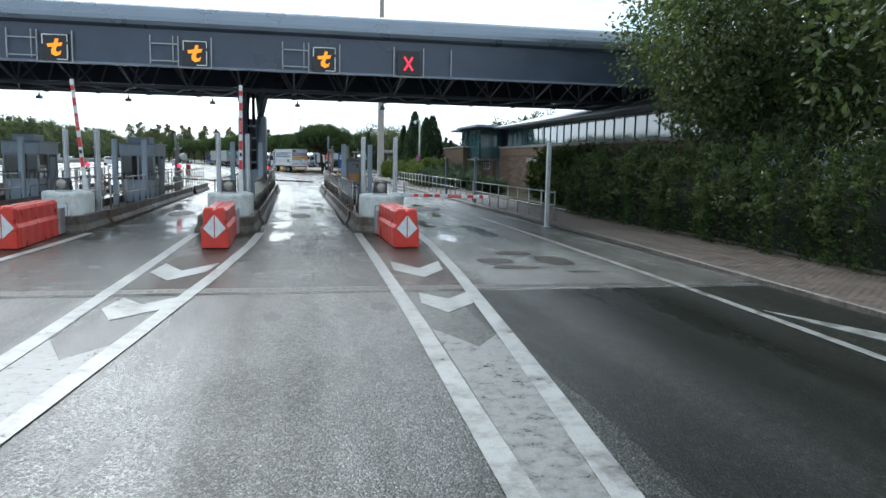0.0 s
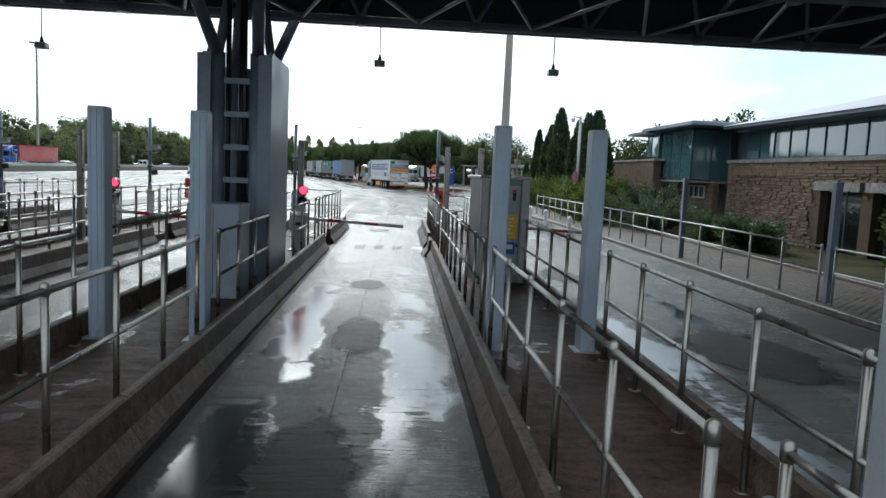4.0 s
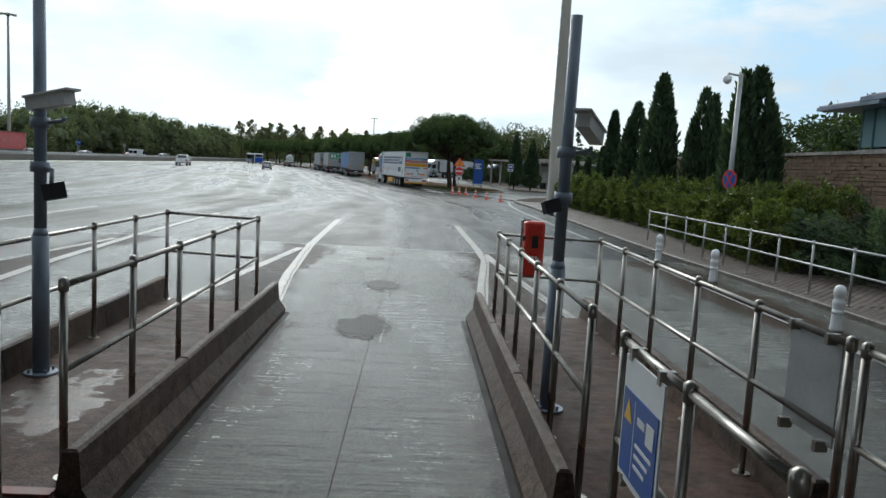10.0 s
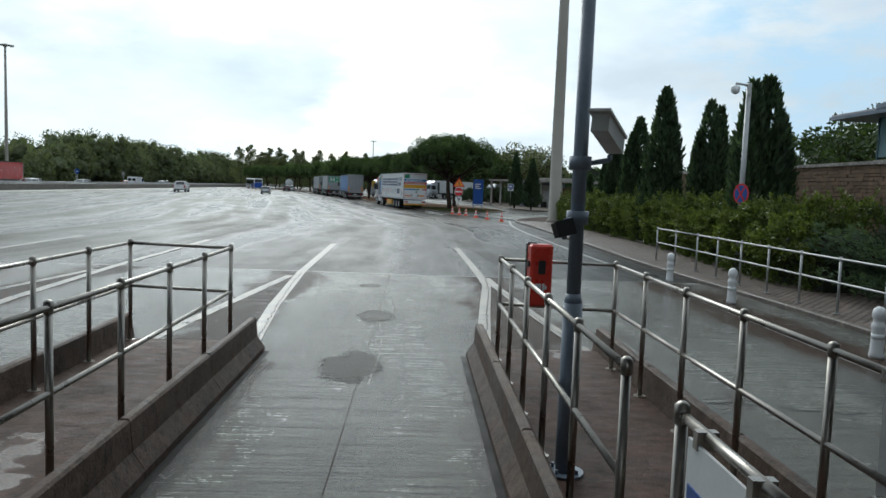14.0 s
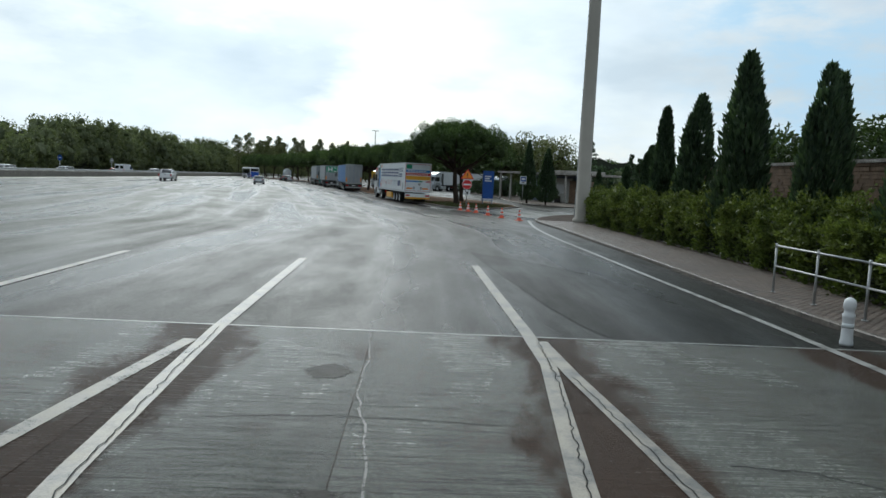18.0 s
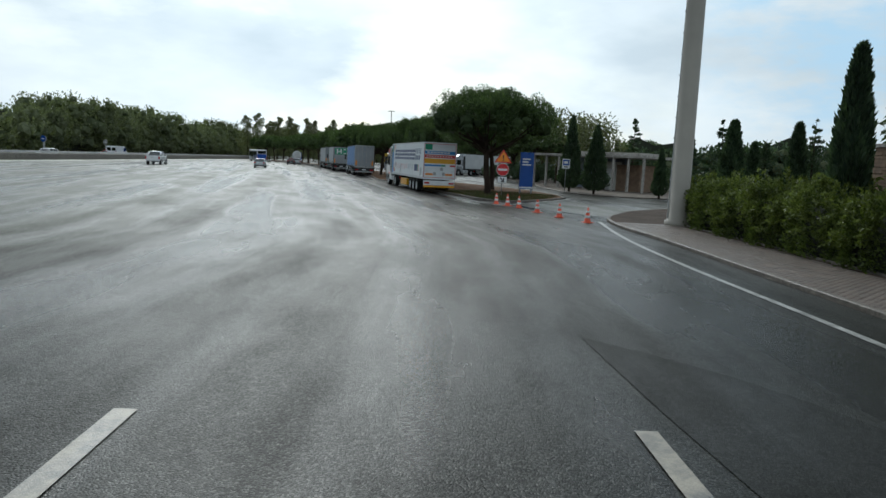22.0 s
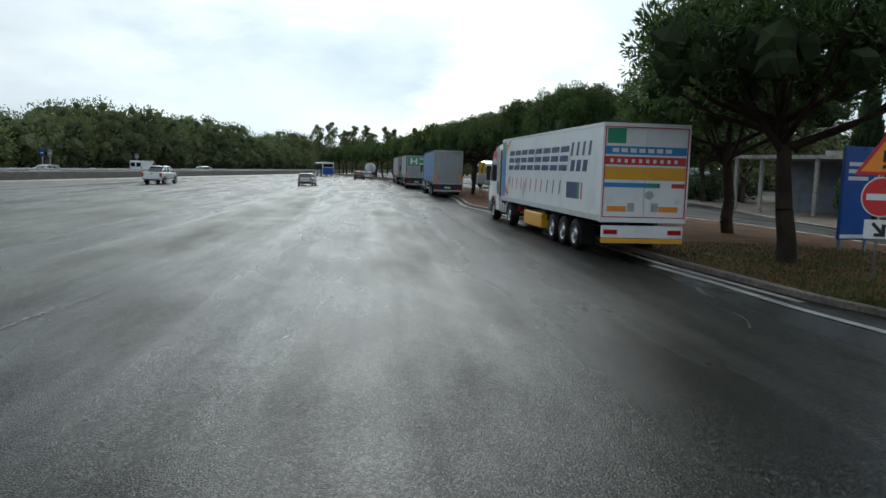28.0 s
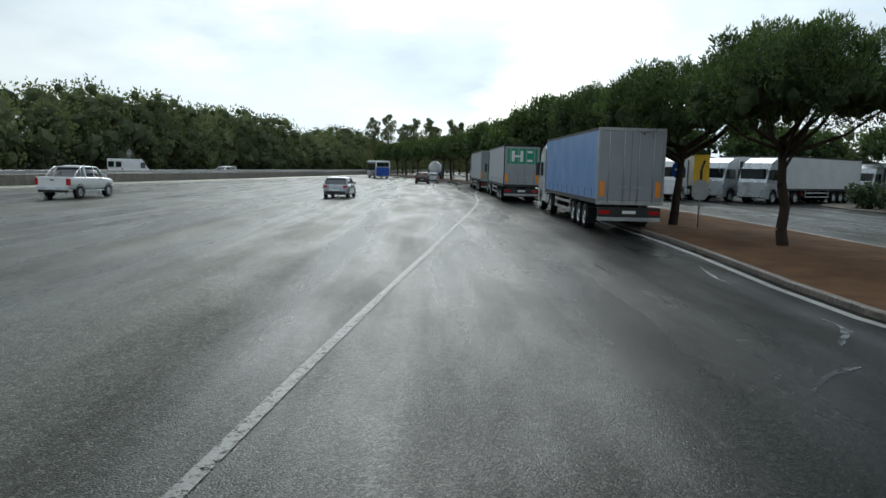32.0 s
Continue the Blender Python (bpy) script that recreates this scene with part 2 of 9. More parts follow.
def wet_asphalt(name="wet_asphalt", tone=1.0, rough=0.0, gloss=0.112, chip=0.55):
    """Open-graded wet asphalt; the tyre tracks bend with the road."""
    m, nt, p, n, ln = nodes_of(name)
    co = n("ShaderNodeNewGeometry").outputs["Position"]
    sp, cb = n("ShaderNodeSeparateXYZ"), n("ShaderNodeCombineXYZ")
    ln(co, sp.inputs[0])
    bend = mth(nt, "MULTIPLY", mth(nt, "MAXIMUM", mth(nt, "SUBTRACT", sp.outputs[1], 45.0), 0.0), 0.21)
    ln(mth(nt, "ADD", sp.outputs[0], bend), cb.inputs[0]), ln(sp.outputs[1], cb.inputs[1])
    way = cb.outputs[0]
    grain = noise_node(nt, 26, 4, co, None, 0.8)
    clump = noise_node(nt, 7.0, 5, co, None, 0.7)
    stone = n("ShaderNodeTexVoronoi")
    stone.inputs["Scale"].default_value = 52
    ln(co, stone.inputs["Vector"])
    tracks = noise_node(nt, 0.42, 4, way, (1.0, 0.045, 1.0), 0.5)
    wheel = noise_node(nt, 0.85, 2, way, (1.0, 0.018, 1.0), 0.5)
    mottle = noise_node(nt, 0.55, 7, way, (1.0, 0.30, 1.0), 0.62)
    sheets = noise_node(nt, 0.13, 5, co, (1.0, 0.5, 1.0), 0.55)
    base = ramp_node(nt, tracks, [(0.3, tuple(v * tone for v in (0.012, 0.0122, 0.0116))), (0.7, tuple(v * tone for v in (0.028, 0.0284, 0.0262)))])
    base = mixed(nt, "MULTIPLY", 1.0, base, (1.38, 1.4, 1.2))
    base = mixed(nt, "MULTIPLY", 0.5, base, ramp_node(nt, sheets, [(0.35, 0.55), (0.6, 1.0)]))
    chips = ramp_node(nt, stone.outputs["Color"], [(0.0, 0.10), (0.5, 0.65), (0.8, 1.6), (1.0, 5.5)])
    base = mixed(nt, "MULTIPLY", chip, base, chips)
    base = mixed(nt, "MULTIPLY", 0.8, base, ramp_node(nt, clump, [(0.36, 0.45), (0.62, 1.25)]))
    base = mixed(nt, "MULTIPLY", 0.7, base, ramp_node(nt, stone.outputs["Distance"], [(0.15, 1.0), (0.7, 0.25)]))
    # sky sheen on the plaza's far side, put into the base as paler colour
    sheen_side = mth(nt, "ADD", sp.outputs[0], mth(nt, "ADD", mth(nt, "MULTIPLY", mth(nt, "MAXIMUM", mth(nt, "SUBTRACT", sp.outputs[1], 45.0), 0.0), 0.13), mth(nt, "MULTIPLY", sheets, 6.0)))
    base = mixed(nt, "MULTIPLY", remap(nt, sheen_side, -10.0, -3.0, 1.0, 0.0), base, (3.8, 3.8, 3.7))
    # along the pine island's kerb: dark reflection of lorries and pines, painted in
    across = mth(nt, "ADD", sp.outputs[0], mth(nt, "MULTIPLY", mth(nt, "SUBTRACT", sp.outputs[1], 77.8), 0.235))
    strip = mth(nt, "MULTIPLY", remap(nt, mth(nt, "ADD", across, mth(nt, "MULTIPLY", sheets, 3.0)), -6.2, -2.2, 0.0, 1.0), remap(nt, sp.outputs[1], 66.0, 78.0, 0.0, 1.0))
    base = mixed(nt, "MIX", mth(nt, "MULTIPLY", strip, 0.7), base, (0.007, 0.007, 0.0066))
    ln(base, p.inputs["Base Color"])
    r = mth(nt, "ADD", remap(nt, tracks, 0.36, 0.60, 0.22 + rough, 0.45 + rough), mth(nt, "MULTIPLY", mth(nt, "SUBTRACT", sheets, 0.5), 0.34))
    r = mth(nt, "ADD", r, mth(nt, "MULTIPLY", mth(nt, "SUBTRACT", mottle, 0.5), 0.42))
    ln(mth(nt, "MINIMUM", mth(nt, "MAXIMUM", r, 0.19), 0.60), p.inputs["Roughness"])
    sparkle = ramp_node(nt, stone.outputs["Color"], [(0.15, 0.95 - 0.79 * chip), (0.5, 0.75), (0.85, 1.0 + 1.37 * chip)])
    wet = mth(nt, "MULTIPLY", ramp_node(nt, mottle, [(0.36, 1.3), (0.64, 0.66)]), ramp_node(nt, wheel, [(0.38, 0.80), (0.62, 1.4)]))
    level = mth(nt, "MULTIPLY", mth(nt, "MULTIPLY", sparkle, gloss), wet)
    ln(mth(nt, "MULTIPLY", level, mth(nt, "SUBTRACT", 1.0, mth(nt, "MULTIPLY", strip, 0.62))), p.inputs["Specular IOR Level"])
    bumped(nt, p, mth(nt, "SUBTRACT", mth(nt, "MULTIPLY", grain, 0.8), stone.outputs["Distance"]), 0.7, 0.0075 * min(1.0, 0.25 + 0.8 * chip))
    return m


def wet_concrete(name="wet_brushed_concrete", dry=False):
    """Cross-brushed concrete slabs, water standing in the wheel tracks under the canopy, brown mud stains."""
    m, nt, p, n, ln = nodes_of(name)
    co = n("ShaderNodeNewGeometry").outputs["Position"]
    sp = n("ShaderNodeSeparateXYZ")
    ln(co, sp.inputs[0])
    b1 = noise_node(nt, 1.0, 3, co, (1.6, 30.0, 1.0), 0.6)
    b2 = noise_node(nt, 1.0, 3, co, (0.5, 9.0, 1.0), 0.6)
    pits = noise_node(nt, 21.0, 5, co, None, 0.75)
    brush = mth(nt, "ADD", mth(nt, "ADD", mth(nt, "MULTIPLY", b1, 0.46), mth(nt, "MULTIPLY", b2, 0.24)), mth(nt, "MULTIPLY", pits, 0.30))
    fine = noise_node(nt, 60, 4, co, None, 0.8)
    stain = noise_node(nt, 0.42, 7, co, (1.0, 0.35, 1.0), 0.62)
    mud = noise_node(nt, 0.7, 7, co, (1.3, 0.5, 1.0), 0.68)
    pool = noise_node(nt, 0.9, 6, co, (1.0, 0.45, 1.0), 0.62)
    off = mth(nt, "ABSOLUTE", mth(nt, "SUBTRACT", mth(nt, "PINGPONG", mth(nt, "ADD", sp.outputs[0], 0.5), 2.44), 0.80))
    track = mth(nt, "MULTIPLY", remap(nt, off, 0.15, 0.62, 1.0, 0.0), mth(nt, "MULTIPLY", remap(nt, sp.outputs[1], -9.0, 3.0, 1.0, 0.12), remap(nt, sp.outputs[1], -25.0, -18.0, 0.1, 1.0)))
    inf = n("ShaderNodeObjectInfo")
    base = ramp_node(nt, stain, [(0.30, (0.045, 0.046, 0.038)), (0.50, (0.092, 0.097, 0.081)), (0.70, (0.142, 0.148, 0.126))])
    base = mixed(nt, "MULTIPLY", 0.85, base, ramp_node(nt, brush, [(0.42, 0.10), (0.475, 0.75), (0.58, 1.35)]))
    base = mixed(nt, "MULTIPLY", 0.5, base, ramp_node(nt, fine, [(0.36, 0.15), (0.64, 1.6)]))
    oily = remap(nt, mth(nt, "ADD", sp.outputs[1], mth(nt, "MULTIPLY", stain, 5.0)), -18.5, -15.0, 0.78, 0.0)
    oily = mth(nt, "MULTIPLY", oily, remap(nt, sp.outputs[0], 1.2, 1.8, 1.0, 0.0))
    base = mixed(nt, "MIX", oily, base, (0.034, 0.030, 0.023))
    edge = mth(nt, "MULTIPLY", mth(nt, "SUBTRACT", mth(nt, "PINGPONG", mth(nt, "ADD", sp.outputs[0], 0.45), 2.44), 1.62), 0.9)
    edge = mth(nt, "ADD", edge, mth(nt, "MULTIPLY", mth(nt, "SUBTRACT", mud, 0.5), 2.3))
    edge = mth(nt, "MULTIPLY", remap(nt, edge, -0.05, 0.35, 0.0, 0.9), remap(nt, mth(nt, "ABSOLUTE", mth(nt, "ADD", sp.outputs[1], 4.0)), 12.0, 16.0, 0.0, 1.0))
    muddy = mth(nt, "MAXIMUM", edge, ramp_node(nt, mud, [(0.58, 0.0), (0.68, 0.8)]))
    base = mixed(nt, "MIX", muddy, base, (0.060, 0.038, 0.028))
    gutter = mth(nt, "ADD", mth(nt, "PINGPONG", mth(nt, "ADD", sp.outputs[0], 0.51), 2.44), mth(nt, "MULTIPLY", mth(nt, "SUBTRACT", pits, 0.5), 0.45))
    gutter = mth(nt, "ADD", gutter, mth(nt, "MULTIPLY", mth(nt, "SUBTRACT", mud, 0.5), 0.8))
    gutter = mth(nt, "MULTIPLY", remap(nt, gutter, 1.12, 1.27, 0.0, 0.92), remap(nt, mth(nt, "ABSOLUTE", mth(nt, "ADD", sp.outputs[1], 4.0)), 13.0, 15.5, 1.0, 0.0))
    base = mixed(nt, "MIX", gutter, base, (0.016, 0.014, 0.011))
    bare = mth(nt, "MULTIPLY", remap(nt, sp.outputs[0], 2.2, 3.0, 0.0, 0.75), remap(nt, mth(nt, "ADD", sp.outputs[1], mth(nt, "MULTIPLY", stain, 6.0)), -19.0, -14.0, 1.0, 0.0))
    base = mixed(nt, "MIX", bare, base, ramp_node(nt, stain, [(0.35, (0.095, 0.093, 0.080)), (0.6, (0.165, 0.163, 0.142))]))
    base = mixed(nt, "MULTIPLY", 1.0, base, ramp_node(nt, inf.outputs["Random"], [(0.0, 0.78), (1.0, 1.0)]))
    film = mth(nt, "ADD", mth(nt, "ADD", pool, mth(nt, "MULTIPLY", track, 0.20)), mth(nt, "MULTIPLY", mth(nt, "SUBTRACT", 0.5, brush), 0.42))
    wetness = mth(nt, "MULTIPLY", remap(nt, film, 0.60, 0.67, 0.0, 1.0), remap(nt, sp.outputs[1], 0.0, 5.0, 1.0, 0.0))
    if dry:
        wetness = remap(nt, film, 5.0, 6.0, 0.0, 1.0)
        base = mixed(nt, "MULTIPLY", 1.0, base, (0.28, 0.21, 0.165))
        own = n("ShaderNodeTexCoord").outputs["Object"]
        far = n("ShaderNodeVectorMath")
        far.operation = "LENGTH"
        ln(own, far.inputs[0])
        ragged = mth(nt, "ADD", far.outputs["Value"], mth(nt, "ADD", mth(nt, "MULTIPLY", mth(nt, "SUBTRACT", noise_node(nt, 2.6, 7, co, None, 0.7), 0.5), 1.3), mth(nt, "MULTIPLY", mth(nt, "SUBTRACT", brush, 0.5), 1.1)))
        ln(remap(nt, ragged, 0.82, 1.04, 0.93, 0.0), p.inputs["Alpha"])
    base = mixed(nt, "MULTIPLY", wetness, base, (0.6, 0.6, 0.6))
    ln(base, p.inputs["Base Color"])
    dull = mth(nt, "ADD", ramp_node(nt, brush, [(0.43, 0.12), (0.56, 0.26)]), 0.22 if dry else mth(nt, "MULTIPLY", mth(nt, "SUBTRACT", stain, 0.5), 0.5))
    ln(mixed(nt, "MIX", wetness, dull, 0.07), p.inputs["Roughness"])
    b = n("ShaderNodeBump")
    ln(mth(nt, "MULTIPLY", mth(nt, "SUBTRACT", 1.0, mth(nt, "MAXIMUM", muddy, mth(nt, "MULTIPLY", oily, 0.8))), 0.15 if dry else remap(nt, sp.outputs[1], 7.0, 14.0, 0.60, 0.32)), p.inputs["Specular IOR Level"])
    b.inputs["Distance"].default_value = 0.022
    ln(mth(nt, "ADD", mth(nt, "ADD", brush, mth(nt, "MULTIPLY", pits, 0.5)), mth(nt, "MULTIPLY", fine, 0.45)), b.inputs["Height"])
    ln(mixed(nt, "MIX", wetness, 0.85, 0.06), b.inputs["Strength"])
    ln(b.outputs[0], p.inputs["Normal"])
    return m


def cast_concrete(name, col, dark, gloss=0.22, pools=0.0):
    m, nt, p, n, ln = nodes_of(name)
    co = n("ShaderNodeNewGeometry").outputs["Position"]
    big, fine, run = noise_node(nt, 1.1, 6, co, None, 0.65), noise_node(nt, 45, 4, co), noise_node(nt, 3.0, 5, co, (1, 1, 0.2))
    c = ramp_node(nt, big, [(0.3, dark), (0.7, col)])
    c = mixed(nt, "MULTIPLY", 0.6, c, ramp_node(nt, run, [(0.35, 0.55), (0.65, 1.0)]))
    c = mixed(nt, "MULTIPLY", 0.7, c, ramp_node(nt, fine, [(0.3, 0.5), (0.7, 1.15)]))
    speck = noise_node(nt, 9.0, 7, co, None, 0.75)
    c = mixed(nt, "MULTIPLY", 0.75, c, ramp_node(nt, speck, [(0.36, 0.25), (0.5, 0.9), (0.66, 1.35)]))
    ln(c, p.inputs["Base Color"])
    dull = ramp_node(nt, big, [(0.3, 0.3), (0.7, 0.7)])
    if pools:
        sweep = noise_node(nt, 4.0, 5, co, (0.7, 1.6, 1.0), 0.65)
        water = remap(nt, mth(nt, "ADD", noise_node(nt, 0.55, 5, co, (1.4, 0.5, 1.0), 0.55), mth(nt, "MULTIPLY", mth(nt, "SUBTRACT", sweep, 0.5), 0.25)), 0.63, 0.665, 0.0, 1.0)
        dull = mixed(nt, "MIX", water, ramp_node(nt, sweep, [(0.35, 0.45), (0.65, 0.65)]), 0.08)
        ln(mixed(nt, "MIX", water, gloss, 0.45), p.inputs["Specular IOR Level"])
    else:
        p.inputs["Specular IOR Level"].default_value = gloss
    ln(dull, p.inputs["Roughness"])
    bumped(nt, p, mth(nt, "ADD", fine, mth(nt, "MULTIPLY", speck, 1.6)), 0.6, 0.012)
    return m


def road_paint(name="worn_white_road_paint", tone=1.0, shift=0.0, hue=(1.0, 1.0, 1.0), cover=1.0, size=2.2):
    """Road paint, worn through to the road where the noise is low; cover: how much of it is left."""
    m, nt, p, n, ln = nodes_of(name)
    co = n("ShaderNodeNewGeometry").outputs["Position"]
    wear, grit = noise_node(nt, size, 7, co, None, 0.7), noise_node(nt, 60, 3, co)
    pit = noise_node(nt, 34, 5, co, None, 0.8)
    c = ramp_node(nt, wear, [(0.36 + shift, (0.12, 0.113, 0.10)), (0.52 + shift, tuple(v * tone * h for v, h in zip((0.31, 0.307, 0.29), hue))), (0.78, tuple(v * tone * h for v, h in zip((0.42, 0.416, 0.395), hue)))])
    c = mixed(nt, "MULTIPLY", 0.6, c, ramp_node(nt, grit, [(0.3, 0.55), (0.6, 1.0)]))
    ln(c, p.inputs["Base Color"])
    left = mth(nt, "ADD", mth(nt, "MULTIPLY", wear, 0.55), mth(nt, "MULTIPLY", pit, 0.45))
    ln(remap(nt, left, 0.62 - 0.30 * cover, 0.70 - 0.30 * cover, 0.0, 1.0), p.inputs["Alpha"])
    ln(ramp_node(nt, wear, [(0.3, 0.25), (0.7, 0.5)]), p.inputs["Roughness"])
    p.inputs["Specular IOR Level"].default_value = min(0.5, 0.10 + 0.42 * tone)
    bumped(nt, p, grit, 0.4, 0.006)
    return m


def foliage(name, dark, light, shine=0.45, patch=0.45):
    m, nt, p, n, ln = nodes_of(name)
    geo = n("ShaderNodeNewGeometry")
    c = ramp_node(nt, geo.outputs["Random Per Island"], [(0.0, dark), (0.75, light), (1.0, tuple(v * 1.2 for v in light))])
    big = noise_node(nt, patch, 4, geo.outputs["Position"])
    c = mixed(nt, "MULTIPLY", 0.8, c, ramp_node(nt, big, [(0.3, 0.45), (0.7, 1.0)]))
    ln(c, p.inputs["Base Color"])
    p.inputs["Roughness"].default_value, p.inputs["Specular IOR Level"].default_value = shine, 0.3
    tr, add, out = n("ShaderNodeBsdfTranslucent"), n("ShaderNodeMixShader"), nt.nodes["Material Output"]
    ln(mixed(nt, "MULTIPLY", 1.0, c, (1.0, 1.1, 0.5)), tr.inputs[0])
    add.inputs[0].default_value = 0.4
    ln(p.outputs[0], add.inputs[1]), ln(tr.outputs[0], add.inputs[2]), ln(add.outputs[0], out.inputs[0])
    return m


def earth_mat(name, a, b, rough=0.9):
    m, nt, p, n, ln = nodes_of(name)
    co = n("ShaderNodeNewGeometry").outputs["Position"]
    big, fine = noise_node(nt, 0.8, 6, co), noise_node(nt, 30, 5, co)
    c = mixed(nt, "MULTIPLY", 0.7, ramp_node(nt, big, [(0.35, a), (0.65, b)]), ramp_node(nt, fine, [(0.3, 0.5), (0.7, 1.0)]))
    ln(c, p.inputs["Base Color"])
    p.inputs["Roughness"].default_value = rough
    p.inputs["Specular IOR Level"].default_value = 0.12
    bumped(nt, p, fine, 0.8, 0.03)
    return m


ASPHALT, CONCRETE, PAINT = wet_asphalt(), wet_concrete(), road_paint()
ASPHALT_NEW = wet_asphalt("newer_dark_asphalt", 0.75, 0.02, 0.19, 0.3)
PATCH = wet_asphalt("matt_black_patch_asphalt", 0.75, 0.08, 0.105, 0.3)
ASPHALT_WORN = wet_asphalt("worn_wet_approach_asphalt", 1.8, 0.0, 0.25, 0.6)
ASPHALT_PALE = wet_asphalt("pale_worn_asphalt", 5.2, 0.10, 0.22)
DAMP = wet_concrete("damp_dark_concrete", True)
FAINTPAINT = road_paint("faded_white_road_paint", 0.27, 0.05, cover=0.62, size=8)
STANDING_WATER = surface("standing_water", (0.012, 0.013, 0.013), 0.24, 0, 0.25, 3, 20, 0.2)
def torn_film(m):
    """Breaks a thin film of water up into streaks and specks."""
    nt = m.node_tree
    p = nt.nodes["Principled BSDF"]
    p.inputs["Specular IOR Level"].default_value = 0.22
    where = nt.nodes.new("ShaderNodeNewGeometry").outputs["Position"]
    nt.links.new(remap(nt, noise_node(nt, 3.2, 7, where, (1.6, 0.7, 1.0), 0.75), 0.36, 0.54, 0.0, 0.95), p.inputs["Alpha"])


torn_film(STANDING_WATER)
JOINTBLACK = surface("black_wet_joint", (0.012, 0.012, 0.012), 0.6, 0, 0.3, 3, 40, 0.4)
JOINTBLACK.node_tree.nodes["Principled BSDF"].inputs["Specular IOR Level"].default_value = 0.12
OLDCREAM = road_paint("chipped_cream_road_paint", 0.8, 0.06, (1.0, 0.9, 0.75), cover=0.75)
CREAMPAINT = road_paint("dirty_cream_road_paint", 0.95, 0.04, (1.0, 0.9, 0.76), cover=0.95)
GOREPAINT = road_paint("worn_gore_paint", 0.66, 0.03, cover=0.86, size=6.5)
GHOSTPAINT = road_paint("ghost_of_road_paint", 0.34, 0.0, cover=0.42, size=9)
PALEPAINT = road_paint("nearly_worn_off_road_paint", 0.46, 0.0, cover=0.66, size=9)
BARRIER = cast_concrete("stained_barrier_concrete", (0.205, 0.146, 0.112), (0.060, 0.042, 0.032), 0.14)
NOSE = cast_concrete("damp_nose_concrete", (0.21, 0.18, 0.15), (0.06, 0.05, 0.042))
WALLCONC = cast_concrete("weathered_wall_concrete", (0.27, 0.25, 0.22), (0.14, 0.125, 0.11), 0.2)
ISLAND = cast_concrete("brown_wet_island_screed", (0.130, 0.074, 0.054), (0.052, 0.030, 0.022), 0.10, 1.0)
KERBSTONE = cast_concrete("kerb_stone", (0.25, 0.22, 0.19), (0.10, 0.083, 0.07))
PAVER = surface("wet_brown_paver", (0.120, 0.090, 0.072), 0.5, 0, 0.3, 2.0, 40, 0.3, None, 0.35)
PAVERBED = earth_mat("paver_joint_sand", (0.06, 0.045, 0.036), (0.10, 0.075, 0.06))
WHITEPAINT = surface("white_painted_concrete", (0.60, 0.63, 0.61), 0.55, 0, 0.22, 1.6, 26, 0.45, (0.36, 0.34, 0.28))
REDPLASTIC = surface("red_moulded_plastic", (0.62, 0.045, 0.028), 0.32, 0, 0.2, 2.0, 20, 0.06, (0.42, 0.05, 0.035))
REFLECT = surface("white_reflective_film", (0.66, 0.69, 0.70), 0.3, 0, 0.1, 6, 60, 0.05)
ALU = surface("brushed_aluminium", (0.60, 0.62, 0.64), 0.36, 0.45, 0.15, 3, 60, 0.08)
STEEL = surface("stainless_steel_tube", (0.36, 0.335, 0.30), 0.32, 0.9, 0.25, 4, 50, 0.05)
GALV = surface("galvanised_steel", (0.42, 0.43, 0.43), 0.5, 0.6, 0.2, 3, 40, 0.1)
GREYBLUE = surface("grey_blue_painted_steel", (0.33, 0.39, 0.46), 0.4, 0, 0.12, 1.5, 40, 0.08, (0.26, 0.26, 0.25))
DARKSTEEL = surface("dark_blue_grey_steel", (0.21, 0.25, 0.31), 0.4, 0.1, 0.25, 1.5, 30, 0.1)
FASCIA = surface("dark_canopy_cladding", (0.062, 0.08, 0.115), 0.34, 0.1, 0.3, 0.6, 20, 0.05)
CANOPYMETAL = surface("silver_roof_edge_sheet", (0.22, 0.255, 0.30), 0.32, 0.6, 0.12, 0.7, 20, 0.04)
BLACK = surface("black_plastic", (0.018, 0.018, 0.02), 0.38, 0, 0.2, 4, 40, 0.08)
RUBBER = surface("tyre_rubber", (0.012, 0.012, 0.0125), 0.75, 0, 0.25, 5, 40, 0.15)
RUBBER.node_tree.nodes["Principled BSDF"].inputs["Specular IOR Level"].default_value = 0.2
LENS = surface("clear_lamp_lens", (0.30, 0.29, 0.25), 0.1, 0.3, 0.1, 8, 60, 0.02)
MACHINE = surface("light_grey_machine_housing", (0.55, 0.55, 0.52), 0.4, 0, 0.1, 2, 40, 0.06, (0.42, 0.40, 0.36))
ARMWHITE = surface("white_barrier_arm", (0.68, 0.69, 0.69), 0.35, 0, 0.15, 4, 50, 0.05, (0.42, 0.41, 0.39))
ARMRED = surface("red_reflective_band", (0.55, 0.03, 0.035), 0.3, 0, 0.12, 4, 50, 0.05)
LEDORANGE, LEDRED = glowing("orange_led", (1.0, 0.27, 0.008), 0.8), glowing("red_led", (1.0, 0.03, 0.06), 1.0)
LAMPRED = glowing("red_signal_lamp", (1.0, 0.02, 0.05), 3.2)
LEDWHITE = surface("white_sign_border", (0.72, 0.74, 0.76), 0.4, 0, 0.05, 4, 40, 0.0)
BLUESIGN = surface("blue_sign_face", (0.012, 0.075, 0.33), 0.35, 0, 0.15, 2, 40, 0.03)
WHITESIGN = surface("white_sign_face", (0.70, 0.71, 0.72), 0.4, 0, 0.1, 3, 40, 0.03)
ORANGE = surface("orange_sign_face", (0.80, 0.26, 0.02), 0.4, 0, 0.12, 3, 40, 0.03)
